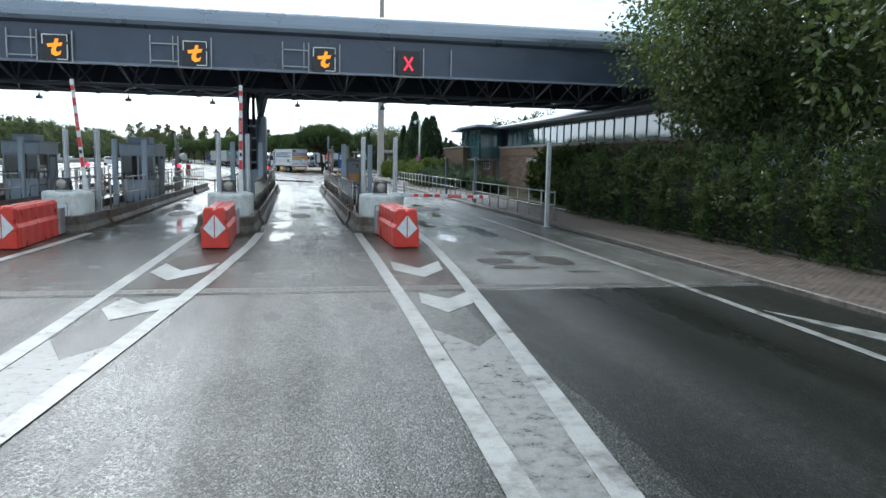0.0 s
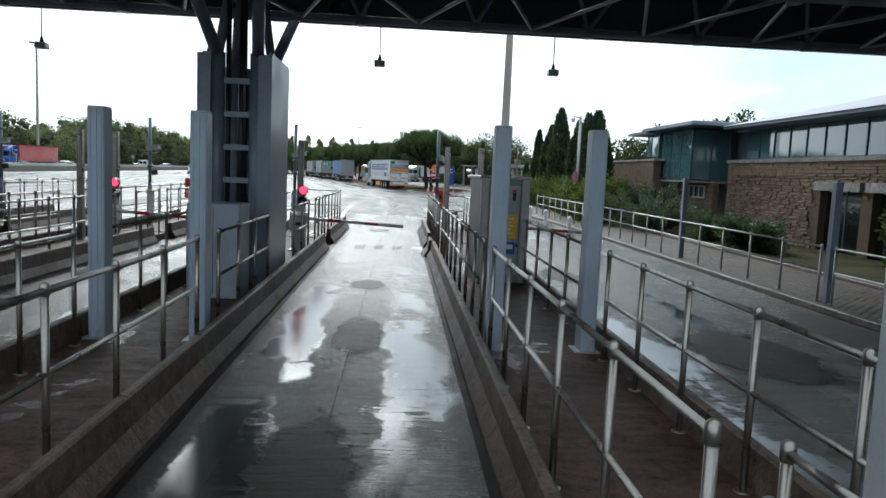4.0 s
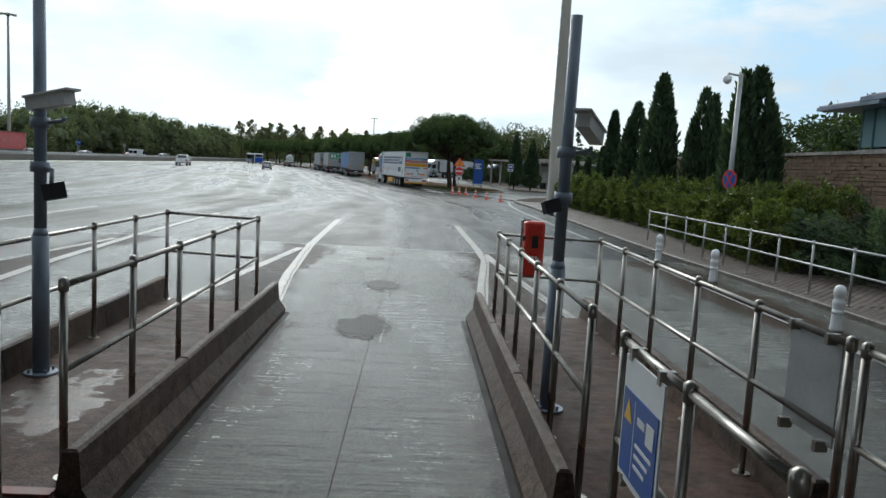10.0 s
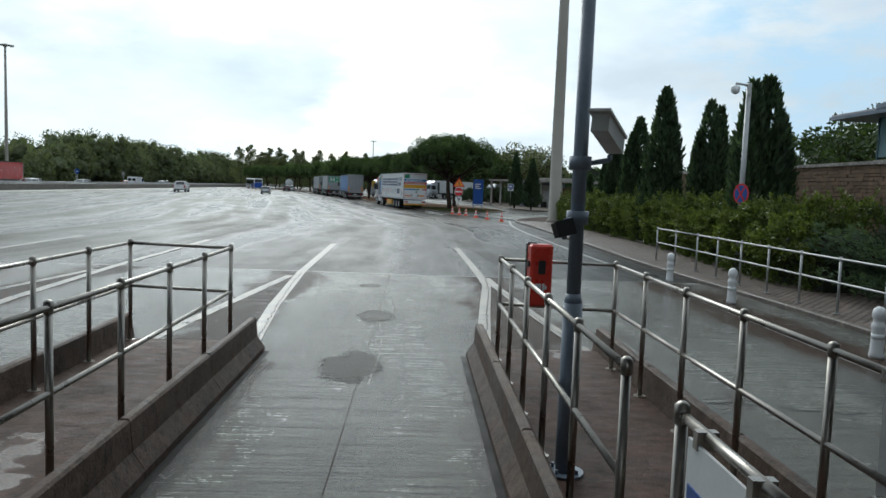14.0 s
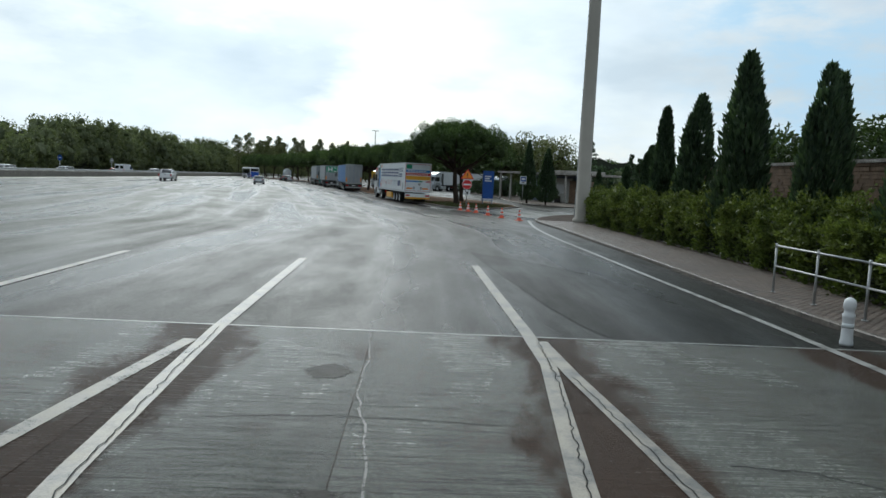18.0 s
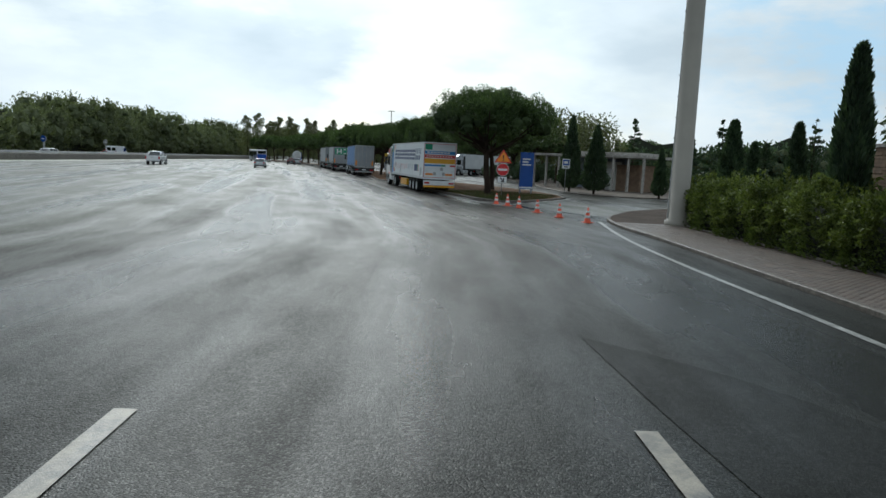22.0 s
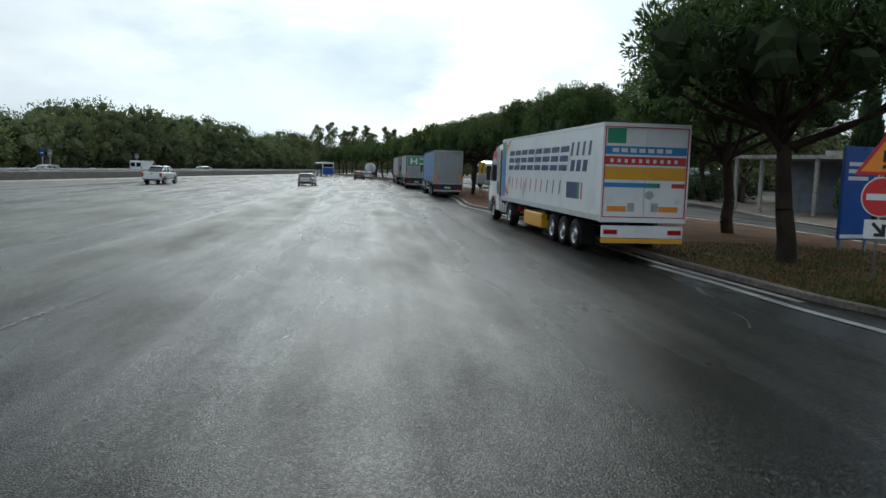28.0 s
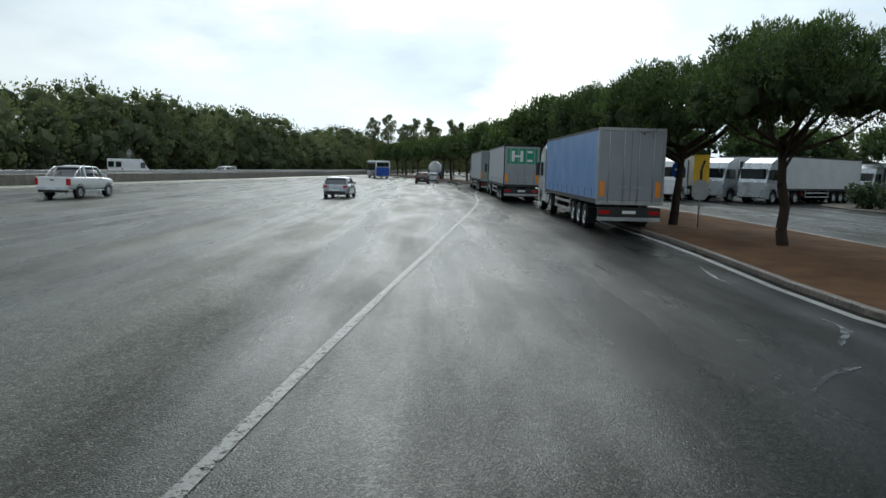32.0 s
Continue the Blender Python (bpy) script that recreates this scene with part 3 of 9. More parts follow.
YELLOW = surface("yellow_sign_face", (0.75, 0.47, 0.03), 0.4, 0, 0.12, 3, 40, 0.03)
REDSIGN = surface("red_sign_face", (0.56, 0.025, 0.03), 0.35, 0, 0.12, 3, 40, 0.03)
GLASSBLUE = plain_glass("blue_green_building_glass", (0.075, 0.16, 0.18), 0.06)
GLASSCLEAR = plain_glass("pale_room_glass", (0.22, 0.33, 0.36), 0.05)
DARKGLASS = plain_glass("dark_vehicle_glass", (0.012, 0.015, 0.018), 0.04)
ROOFMETAL = surface("pale_metal_roof", (0.42, 0.40, 0.42), 0.4, 0.3, 0.1, 0.6, 20, 0.04)
STONE = surface("rough_brown_stone", (0.29, 0.195, 0.13), 0.85, 0, 0.35, 3.0, 25, 0.6, (0.16, 0.10, 0.07), 0.45)
MORTAR = earth_mat("stone_wall_mortar", (0.13, 0.09, 0.065), (0.19, 0.14, 0.10))
EARTH = earth_mat("red_brown_pine_litter", (0.080, 0.038, 0.016), (0.150, 0.076, 0.034))
GRASS = earth_mat("rough_grass_ground", (0.045, 0.05, 0.022), (0.10, 0.085, 0.045))
BARK = earth_mat("dark_pine_bark", (0.035, 0.026, 0.02), (0.075, 0.055, 0.042))
LEAF_TREE = foliage("broadleaf_foliage", (0.060, 0.080, 0.036), (0.150, 0.190, 0.085))
LEAF_HEDGE = foliage("hedge_foliage", (0.034, 0.055, 0.024), (0.080, 0.118, 0.046))
LEAF_LOOSE = foliage("loose_bright_shrub_foliage", (0.050, 0.070, 0.020), (0.130, 0.170, 0.048))
LEAF_JUN = foliage("blue_green_juniper_foliage", (0.050, 0.082, 0.058), (0.125, 0.172, 0.118))
# yellow-green of the young tips, made paler too for light from above
LEAF_TIPS = foliage("top_lit_yellow_green_young_leaves", (0.085, 0.110, 0.026), (0.185, 0.225, 0.062))
LEAF_PINE = foliage("pine_needles", (0.040, 0.066, 0.026), (0.105, 0.158, 0.058))
LEAF_CYP = foliage("cypress_foliage", (0.036, 0.062, 0.040), (0.085, 0.125, 0.075))
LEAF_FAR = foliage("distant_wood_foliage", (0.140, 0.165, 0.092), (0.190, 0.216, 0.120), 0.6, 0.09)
LEAF_OLIVE = foliage("poplar_foliage", (0.11, 0.125, 0.065), (0.19, 0.205, 0.11))


# ---- mesh helpers ----
def box(bm, x0, x1, y0, y1, z0, z1, bevel=0.0):
    vs = [bm.verts.new((x, y, z)) for z in (z0, z1) for x, y in ((x0, y0), (x1, y0), (x1, y1), (x0, y1))]
    fs = [bm.faces.new([vs[k] for k in q]) for q in ((3, 2, 1, 0), (4, 5, 6, 7), (0, 1, 5, 4), (1, 2, 6, 5), (2, 3, 7, 6), (3, 0, 4, 7))]
    if bevel:
        es = list({e for f in fs for e in f.edges})
        bmesh.ops.bevel(bm, geom=es, offset=bevel, segments=1, affect="EDGES", profile=0.5)
    return vs


def tube(bm, a, b, r, seg=10, r2=None, cap=True):
    a, b = Vector(a), Vector(b)
    r2 = r if r2 is None else r2
    q = (b - a).to_track_quat("Z", "Y")
    rings = []
    for p, rr in ((a, r), (b, r2)):
        rings.append([bm.verts.new(p + q @ Vector((rr * math.cos(2 * math.pi * k / seg), rr * math.sin(2 * math.pi * k / seg), 0))) for k in range(seg)])
    for k in range(seg):
        f = bm.faces.new((rings[0][k], rings[0][(k + 1) % seg], rings[1][(k + 1) % seg], rings[1][k]))
        f.smooth = seg > 6
    if cap:
        bm.faces.new(rings[0][::-1]), bm.faces.new(rings[1])


def prism(bm, outline, axis, lo, hi):
    """An outline of (u, v) swept from lo to hi along axis: x -> (u, v) = (y, z); y -> (x, z); z -> (x, y)."""
    def at(u, v, w):
        return {"x": (w, u, v), "y": (u, w, v), "z": (u, v, w)}[axis]
    a, b = [bm.verts.new(at(u, v, lo)) for u, v in outline], [bm.verts.new(at(u, v, hi)) for u, v in outline]
    n = len(outline)
    for k in range(n):
        bm.faces.new((a[k], a[(k + 1) % n], b[(k + 1) % n], b[k]))
    bm.faces.new(a[::-1]), bm.faces.new(b)


def lathe(bm, profile, centre=(0, 0, 0), seg=20, axis="z", cap=True):
    """Turns a profile of (radius, height) round an upright axis (or along y)."""
    cx, cy, cz = centre
    rings = []
    for r, h in profile:
        ring = []
        for k in range(seg):
            c, s = r * math.cos(2 * math.pi * k / seg), r * math.sin(2 * math.pi * k / seg)
            ring.append(bm.verts.new((cx + c, cy + s, cz + h) if axis == "z" else (cx + h, cy + c, cz + s) if axis == "x" else (cx + c, cy + h, cz + s)))
        rings.append(ring)
    for i in range(len(rings) - 1):
        for k in range(seg):
            f = bm.faces.new((rings[i][k], rings[i][(k + 1) % seg], rings[i + 1][(k + 1) % seg], rings[i + 1][k]))
            f.smooth = True
    if cap:
        bm.faces.new(rings[0][::-1]), bm.faces.new(rings[-1])


def mesh_of(bm, material, name="mesh"):
    bmesh.ops.recalc_face_normals(bm, faces=bm.faces[:])
    me = bpy.data.meshes.new(name)
    bm.to_mesh(me)
    bm.free()
    me.materials.append(material)
    return me


def part(name, bm, material, parent, label=""):
    me = bm if isinstance(bm, bpy.types.Mesh) else mesh_of(bm, material, name)
    ob = new(name, me)
    ob.parent = parent
    if label:
        ob["label"] = label
    return ob


def thing(name, label, category, m=None, group="", kind=""):
    ob = new(name)
    ob.matrix_basis = m if m is not None else Matrix()
    return tagged(ob, label, category, group, kind)


def solid(name, bm, material, label, category="", group="", kind="", m=None):
    ob = new(name, mesh_of(bm, material, name))
    if m is not None:
        ob.matrix_basis = m
    return tagged(ob, label, category, group, kind)


def BM():
    return bmesh.new()


def boxes(*dims):
    bm = BM()
    for d in dims:
        box(bm, *d)
    return bm


def tubes(*dims, seg=10):
    bm = BM()
    for d in dims:
        tube(bm, *d, seg=seg)
    return bm


def arr_mesh(name, verts, faces, material):
    me = bpy.data.meshes.new(name)
    me.from_pydata(verts.tolist() if hasattr(verts, "tolist") else verts, [], faces.tolist() if hasattr(faces, "tolist") else faces)
    me.materials.append(material)
    me.update()
    return me


# ---- ground ----
def ribbon(bm, pts, left, right, z, z2=None):
    """A strip along a line of (x, y), from left to right of it, at height z (sunk to z2 on its rim if given)."""
    rows = []
    for k, p in enumerate(pts):
        a, b = Vector(pts[max(k - 1, 0)]), Vector(pts[min(k + 1, len(pts) - 1)])
        t = (b - a).normalized()
        n = Vector((t.y, -t.x))
        rows.append([bm.verts.new((*(Vector(p) + n * o), h)) for o, h in ((left, z), (right, z))])
    for a, b in zip(rows, rows[1:]):
        bm.faces.new((a[0], a[1], b[1], b[0]))


def wall_strip(bm, pts, thick, z0, z1):
    """A kerb or low wall of a rectangular section along a line; thick to the right of it."""
    rows = []
    for k, p in enumerate(pts):
        a, b = Vector(pts[max(k - 1, 0)]), Vector(pts[min(k + 1, len(pts) - 1)])
        t = (b - a).normalized()
        n = Vector((t.y, -t.x))
        e = min(0.025, thick / 4)
        rows.append([bm.verts.new((*(Vector(p) + n * o), h)) for o, h in ((0, z0), (0, z1 - e), (e, z1), (thick - e, z1), (thick, z1 - e), (thick, z0))])
    for a, b in zip(rows, rows[1:]):
        for i in range(5):
            bm.faces.new((a[i], a[i + 1], b[i + 1], b[i]))
    bm.faces.new(rows[0]), bm.faces.new(rows[-1][::-1])


def smooth_line(pts, step=1.5):
    out = []
    for k in range(len(pts) - 1):
        p0, p1, p2, p3 = [Vector(pts[min(max(i, 0), len(pts) - 1)]) for i in (k - 1, k, k + 1, k + 2)]
        n = max(1, int((p2 - p1).length / step))
        for i in range(n):
            t = i / n
            out.append(tuple(0.5 * (2 * p1 + (p2 - p0) * t + (2 * p0 - 5 * p1 + 4 * p2 - p3) * t * t + (3 * p1 - p0 - 3 * p2 + p3) * t ** 3)))
    return out + [tuple(pts[-1])]


bm = BM()
bmesh.ops.create_grid(bm, x_segments=40, y_segments=40, size=1800)
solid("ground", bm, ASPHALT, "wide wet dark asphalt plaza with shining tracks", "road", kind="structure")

def offset_line(pts, d):
    """The line moved by d to its right."""
    res = []
    for k, p in enumerate(pts):
        t = (Vector(pts[min(k + 1, len(pts) - 1)]) - Vector(pts[max(k - 1, 0)])).normalized()
        res.append((p[0] + t.y * d, p[1] - t.x * d))
    return res


KERB = smooth_line([(7.7, -62), (8.1, -36), (8.45, -24), (8.55, -15), (8.4, -4), (8.3, 14), (7.85, 24), (7.85, 34), (7.78, 42), (7.75, 49), (7.55, 53.5), (7.85, 57.5), (9.3, 61.8), (12.3, 67.0), (20.5, 75.5), (34, 84)])
bm = BM()
wall_strip(bm, KERB, 0.16, -0.05, 0.12)
solid("kerb", bm, KERBSTONE, "pale worn concrete kerb along the pavement", "kerb", kind="structure")
bm = BM()
ribbon(bm, KERB, 0.15, 3.2, 0.095)
pavement = solid("pavement", bm, PAVERBED, "pavement of small brown pavers beside the road", "pavement", kind="structure")
bm = BM()
bm.faces.new([bm.verts.new((x, y, 0.10)) for x, y in offset_line([p for p in KERB if p[1] < 57.5], 3.2) + [(80, 56), (80, -62)]])
solid("verge", bm, GRASS, "rough planted ground behind the pavement", "verge", kind="structure")
bm = BM()
wall_strip(bm, [(x + 3.15, y) for x, y in KERB if y < 58], 0.09, 0.02, 0.17)
solid("edging", bm, KERBSTONE, "thin concrete edging between pavers and hedge", "edging", kind="structure")

# concrete slabs of the toll lanes, with open joints
LANE, ISL = 4.88, 2.0
ISLANDS = [1.93 - LANE * k for k in range(7)]
slabs = thing("concrete_apron", "stained wet brushed concrete slabs of the toll lanes", "concrete floor", kind="structure")
bm = BM()
box(bm, -38, 8.3, -29.6, 20.6, -0.06, 0.001)
part("joint_filler", bm, PAVERBED, slabs)
SY = [-29.6, -24.9, -20.1, -15.4, -10.6, -5.4, 0.2, 4.6, 9.0, 13.0, 16.9, 20.6]
SX = [8.3, 4.2] + [1.93 - LANE * k + d for k in range(8) for d in (0.0, -2.44)]
for i in range(len(SX) - 1):
    for j in range(len(SY) - 1):
        g = 0.004
        bm = BM()
        box(bm, SX[i + 1] + g, SX[i] - g, SY[j] + g, SY[j + 1] - g, -0.05, 0.006)
        part("slab", bm, CONCRETE, slabs)

# slot drain across the approach
DRAINIRON = surface("worn_drain_iron", (0.16, 0.15, 0.135), 0.5, 0.3, 0.35, 2.0, 30, 0.3, (0.09, 0.06, 0.045))
drain = thing("slot_drain", "rusty cast-iron slot drain across the lanes", "drain", pose(0, -29.95, 0), kind="structure")
part("channel", boxes((-38, 8.3, -0.17, 0.17, -0.1, -0.004)), BLACK, drain)
part("frame", boxes((-38, 8.3, -0.19, -0.15, -0.02, 0.009), (-38, 8.3, 0.15, 0.19, -0.02, 0.009)), DRAINIRON, drain)
grate = mesh_of(boxes(*[(0.012 + 0.1633 * k, 0.042 + 0.1633 * k, -0.14, 0.14, -0.012, 0.006) for k in range(6)] + [(0.96, 0.992, -0.14, 0.14, -0.012, 0.006)], *[(0.012, 0.992, y - 0.019, y + 0.019, -0.012, 0.0075) for y in (-0.13, -0.044, 0.044, 0.13)]), DRAINIRON, "grating")
for k in range(46):
    o = part("grating", grate, DRAINIRON, drain)
    o.location = (-37.9 + k * 1.0, 0, 0)
for y0, y1 in ((0.192, 0.342), (-0.40, -0.192)):
    for k in range(10):
        part("edge_slab", boxes((-38 + 4.63 * k, -38 + 4.63 * (k + 1) - 0.008, y0, y1, -0.05, 0.0065)), CONCRETE, drain, "narrow concrete strip beside the drain")
bm = BM()
box(bm, -38, 8.2, -0.03, 0.03, 0, 0.008)
solid("joint_strip", bm, PAINT, "pale joint strip between concrete and asphalt", "joint", kind="structure", m=pose(0, 20.64, 0))


# ---- road markings ----
def marking(name, label, polys, z=0.012, mat_=None):
    bm = BM()
    for poly in polys:
        a = [bm.verts.new((x, y, z)) for x, y in poly]
        b = [bm.verts.new((x, y, z - 0.02)) for x, y in poly]
        bm.faces.new(a)
        for k in range(len(a)):
            bm.faces.new((a[k], b[k], b[(k + 1) % len(a)], a[(k + 1) % len(a)]))
    return solid(name, bm, mat_ or PAINT, label, "road marking", kind="structure")


def line(name, label, pts, w=0.2, z=0.012, dense=False, mat_=None):
    bm = BM()
    ribbon(bm, smooth_line(pts, 2.0) if dense else pts, -w / 2, w / 2, z)
    return solid(name, bm, mat_ or PAINT, label, "road marking", kind="structure")


for k, xc in enumerate(ISLANDS[:5]):
    dx = xc - 1.93
    line("lane_line", "worn white line leading to the toll island", [(1.08 + dx, -20.0), (1.0 + dx, -26), (0.87 + dx, -32.8), (0.70 + dx, -38.2), (0.52 + dx, -42), (0.36 + dx, -46)], 0.24)
    line("lane_line", "worn white line leading to the toll island", [(2.97 + dx, -20.0), (2.84 + dx, -23.2), (2.45 + dx, -28.4), (1.94 + dx, -33.6), (1.69 + dx, -36.0), (1.42 + dx, -38.4), (0.96 + dx, -42), (0.42 + dx, -46)], 0.24, 0.017)
    marking("chevron", "white painted chevron before the island", [[(1.28 + dx, -26.5), (1.76 + dx, -27.6), (2.40 + dx, -26.5), (2.25 + dx, -27.8), (1.68 + dx, -28.8), (1.19 + dx, -27.8)]])
    marking("chevron", "white painted chevron before the island", [[(1.28 + dx, -30.5), (1.68 + dx, -31.1), (2.14 + dx, -30.5), (2.02 + dx, -31.5), (1.45 + dx, -32.2), (1.16 + dx, -31.4)]])
    marking("gore_marking", "solid worn white gore before the island", [[(1.0 + dx, -33.25), (1.41 + dx, -34.28), (1.85 + dx, -33.6), (1.57 + dx, -36.0), (1.30 + dx, -38.4), (0.86 + dx, -42), (0.5 + dx, -45), (0.64 + dx, -42), (0.82 + dx, -38.2)]], mat_=GOREPAINT)
    # behind the island
    if k == 0:
        line("lane_line", "cream white line leaving the toll island", [(1.15, 11.3), (1.52, 15), (1.93, 18.9), (1.93, 21), (1.78, 29.9)], 0.22, mat_=CREAMPAINT)
        line("lane_line", "broken cream line beside worn concrete", [(2.78, 11.2), (2.42, 15), (2.15, 18.4), (2.06, 20.3)], 0.2, 0.017, mat_=CREAMPAINT)
    else:
        line("lane_line", "worn cream line leaving the toll island", [(1.15 + dx, 11.3), (1.45 + dx, 15), (1.86 + dx, 19.6)], 0.2, mat_=OLDCREAM)
        line("lane_line", "cream white line leaving the toll island", [(2.72 + dx, 11.2), (2.35 + dx, 15), (2.02 + dx, 20.4), (1.80 + dx, 29.9)], 0.22, mat_=CREAMPAINT)
line("edge_line", "white edge line beside the kerb", [(5.6, -55), (6.25, -35.5), (6.5, -30), (6.72, -15), (6.72, 5), (6.74, 22), (6.58, 29), (6.47, 36), (6.36, 42), (6.5, 48.5), (6.95, 53.5), (7.3, 56.6)], 0.17, dense=True)
line("lane_line", "almost vanished start of the long lane line", [(-10.0, 58), (-11.0, 71), (-12.6, 83), (-14.0, 93.5)], 0.12, dense=True, mat_=GHOSTPAINT)
line("lane_line", "long faint white lane line across the plaza", [(-14.0, 93.5), (-14.35, 95.8), (-14.7, 99.3), (-15.25, 105.3), (-16.0, 113.7), (-18.4, 139), (-21, 156), (-27.5, 200), (-52, 300)], 0.15, dense=True, mat_=PALEPAINT)
marking("arrow_marking", "white painted arrow stub beside the edge line", [[(6.62, -32.6), (7.9, -35.6), (7.3, -36.2)]])
marking("square_marking", "white painted square on the lane floor", [[(0.48, 3.63), (0.81, 3.66), (0.86, 4.66), (0.52, 4.64)]])
for q, (xa, xb, y0) in enumerate(((-1.25, -0.95, 3.45), (-0.67, -0.40, 3.52), (-0.10, 0.19, 3.57))):
    marking("square_marking", "faded square of old paint across the lane", [[(xa, y0), (xb, y0 + 0.03), (xb + 0.04, y0 + 1.03), (xa + 0.05, y0 + 1.0)]], mat_=FAINTPAINT)


def blotch(name, label, x, y, rx, ry, seed, mat_, z=0.008, rz=0.0):
    """A flat patch with a ragged outline."""
    bm = BM()
    pts = []
    for i in range(120):
        a = i * math.pi / 60
        f = 1 + 0.11 * math.sin(2 * a + seed) + 0.09 * math.sin(5 * a + seed * 2.1) + 0.06 * math.sin(11 * a + seed * 3.3) + 0.05 * math.sin(23 * a + seed) + 0.05 * math.sin(41 * a + seed * 1.7) * abs(math.cos(a))
        pts.append((rx * f * math.cos(a), ry * f * math.sin(a)))
    bm.faces.new([bm.verts.new((u, v, 0)) for u, v in pts])
    return solid(name, bm, mat_, label, "road stain", "stains on the roadway", m=pose(x, y, z, 0, 0, rz), kind="structure")


for q, (x, y, rx, ry) in enumerate(((-0.65, 10.5, 0.42, 0.80), (-0.62, -13.0, 0.42, 1.55), (-0.45, -8.0, 0.38, 1.2), (-0.5, -3.4, 0.36, 0.7), (-0.9, 18.2, 0.30, 0.34), (-0.55, 14.2, 0.35, 0.6), (5.2, -8.5, 0.9, 1.7), (4.1, -1.0, 0.5, 1.3), (-5.4, -12.0, 0.5, 1.6), (3.75, -26.6, 0.45, 0.55), (3.95, -27.6, 0.6, 0.28), (5.2, -26.6, 0.45, 0.9), (5.25, -28.3, 0.4, 0.16), (4.6, -25.2, 0.5, 0.5))):
    bm = BM()
    bm.faces.new([bm.verts.new((u, v, 0)) for u, v in ((-1.6, -1.6), (1.6, -1.6), (1.6, 1.6), (-1.6, 1.6))])
    o = solid("damp_patch", bm, DAMP, "dark brown damp patch on the concrete lane", "road stain", "stains on the roadway", m=pose(x, y, 0.008 + 0.0003 * q), kind="structure")
    o.scale = (rx, ry, 1)
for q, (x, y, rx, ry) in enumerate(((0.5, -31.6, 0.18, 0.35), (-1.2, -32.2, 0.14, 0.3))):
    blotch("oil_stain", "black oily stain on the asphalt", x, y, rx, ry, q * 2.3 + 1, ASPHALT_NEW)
rng_crack = random.Random(5)
for pts in ([(2.95, 15.55), (3.6, 15.5), (4.2, 15.1), (4.6, 14.95), (5.4, 15.0)], [(3.6, 19.9), (3.72, 18.9), (3.85, 18.25)], [(3.4, 4.4), (4.2, 4.55), (5.3, 4.2)], [(2.9, 9.1), (3.9, 9.25), (5.0, 8.9), (6.0, 9.1)], [(-1.6, 1.7), (-0.4, 1.85), (0.7, 1.65)], [(-1.9, 16.4), (-0.5, 16.55), (1.2, 16.4)]):
    run = []
    for (xa, ya), (xb, yb) in zip(pts, pts[1:]):
        for q in range(8):
            run.append((xa + (xb - xa) * q / 8 + rng_crack.uniform(-0.012, 0.012), ya + (yb - ya) * q / 8 + rng_crack.uniform(-0.025, 0.025)))
    line("crack", "thin jagged crack in the concrete", run, 0.018, 0.0085, mat_=JOINTBLACK)
for pts in ([(1.2, 11.3), (1.56, 15), (1.9, 18.0), (2.03, 20.5)], [(2.74, 11.2), (2.40, 15), (2.13, 18.4)], [(-2.10, 11.2), (-2.47, 15), (-2.70, 18.0), (-2.84, 20.5)]):
    run = []
    for (xa, ya), (xb, yb) in zip(pts, pts[1:]):
        for q in range(30):
            run.append((xa + (xb - xa) * q / 30 + rng_crack.uniform(-0.022, 0.022), ya + (yb - ya) * q / 30))
    line("crack", "black jagged crack through the painted line", run, 0.013, 0.020, mat_=JOINTBLACK)
for pts in ([(-0.56, 20.5), (-0.46, 18.9), (-0.5, 17.4), (-0.3, 16.1), (-0.2, 14.4)], [(-0.42, 13.6), (-0.3, 11.2), (-0.38, 9.3)]):
    run = []
    for (xa, ya), (xb, yb) in zip(pts, pts[1:]):
        for q in range(6):
            run.append((xa + (xb - xa) * q / 6 + rng_crack.uniform(-0.02, 0.02), ya + (yb - ya) * q / 6))
    line("sealed_crack", "pale mortar-filled crack along the lane", run, 0.024, 0.009, mat_=FAINTPAINT)
rng_worn = random.Random(77)
for q in range(16):
    blotch("worn_patch", "pale worn scrap of old paint in the lane", -0.34 - 0.012 * q + rng_worn.uniform(-0.13, 0.13), -20.9 - 0.27 * q, rng_worn.uniform(0.05, 0.16), rng_worn.uniform(0.12, 0.34), q * 1.9 + 0.4, FAINTPAINT, 0.008 + 0.0004 * q)
bm = BM()
bm.faces.new([bm.verts.new((x, y, 0.007)) for x, y in smooth_line([(1.90, 33.6), (2.9, 32.5), (3.8, 31.2), (5.1, 28.1), (5.5, 25.4), (5.9, 23.2), (6.3, 20.75), (3.3, 20.72), (3.05, 21.5), (2.73, 23.7), (2.48, 26.6), (2.11, 30.5)], 0.5)])
solid("asphalt_patch", bm, PATCH, "dark newer asphalt patch with a crooked edge", "asphalt patch", kind="structure")
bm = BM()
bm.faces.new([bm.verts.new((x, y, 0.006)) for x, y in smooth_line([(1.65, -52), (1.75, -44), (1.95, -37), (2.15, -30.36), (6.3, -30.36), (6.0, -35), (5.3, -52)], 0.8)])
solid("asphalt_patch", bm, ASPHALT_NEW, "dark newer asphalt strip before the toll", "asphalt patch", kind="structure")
bm = BM()
bm.faces.new([bm.verts.new((x, y, 0.0025)) for x, y in ((-38, -30.36), (-38, -60), (3.6, -60), (3.6, -30.36))])
solid("approach_asphalt", bm, ASPHALT_WORN, "worn wet grey asphalt of the toll approach", "asphalt", kind="structure")


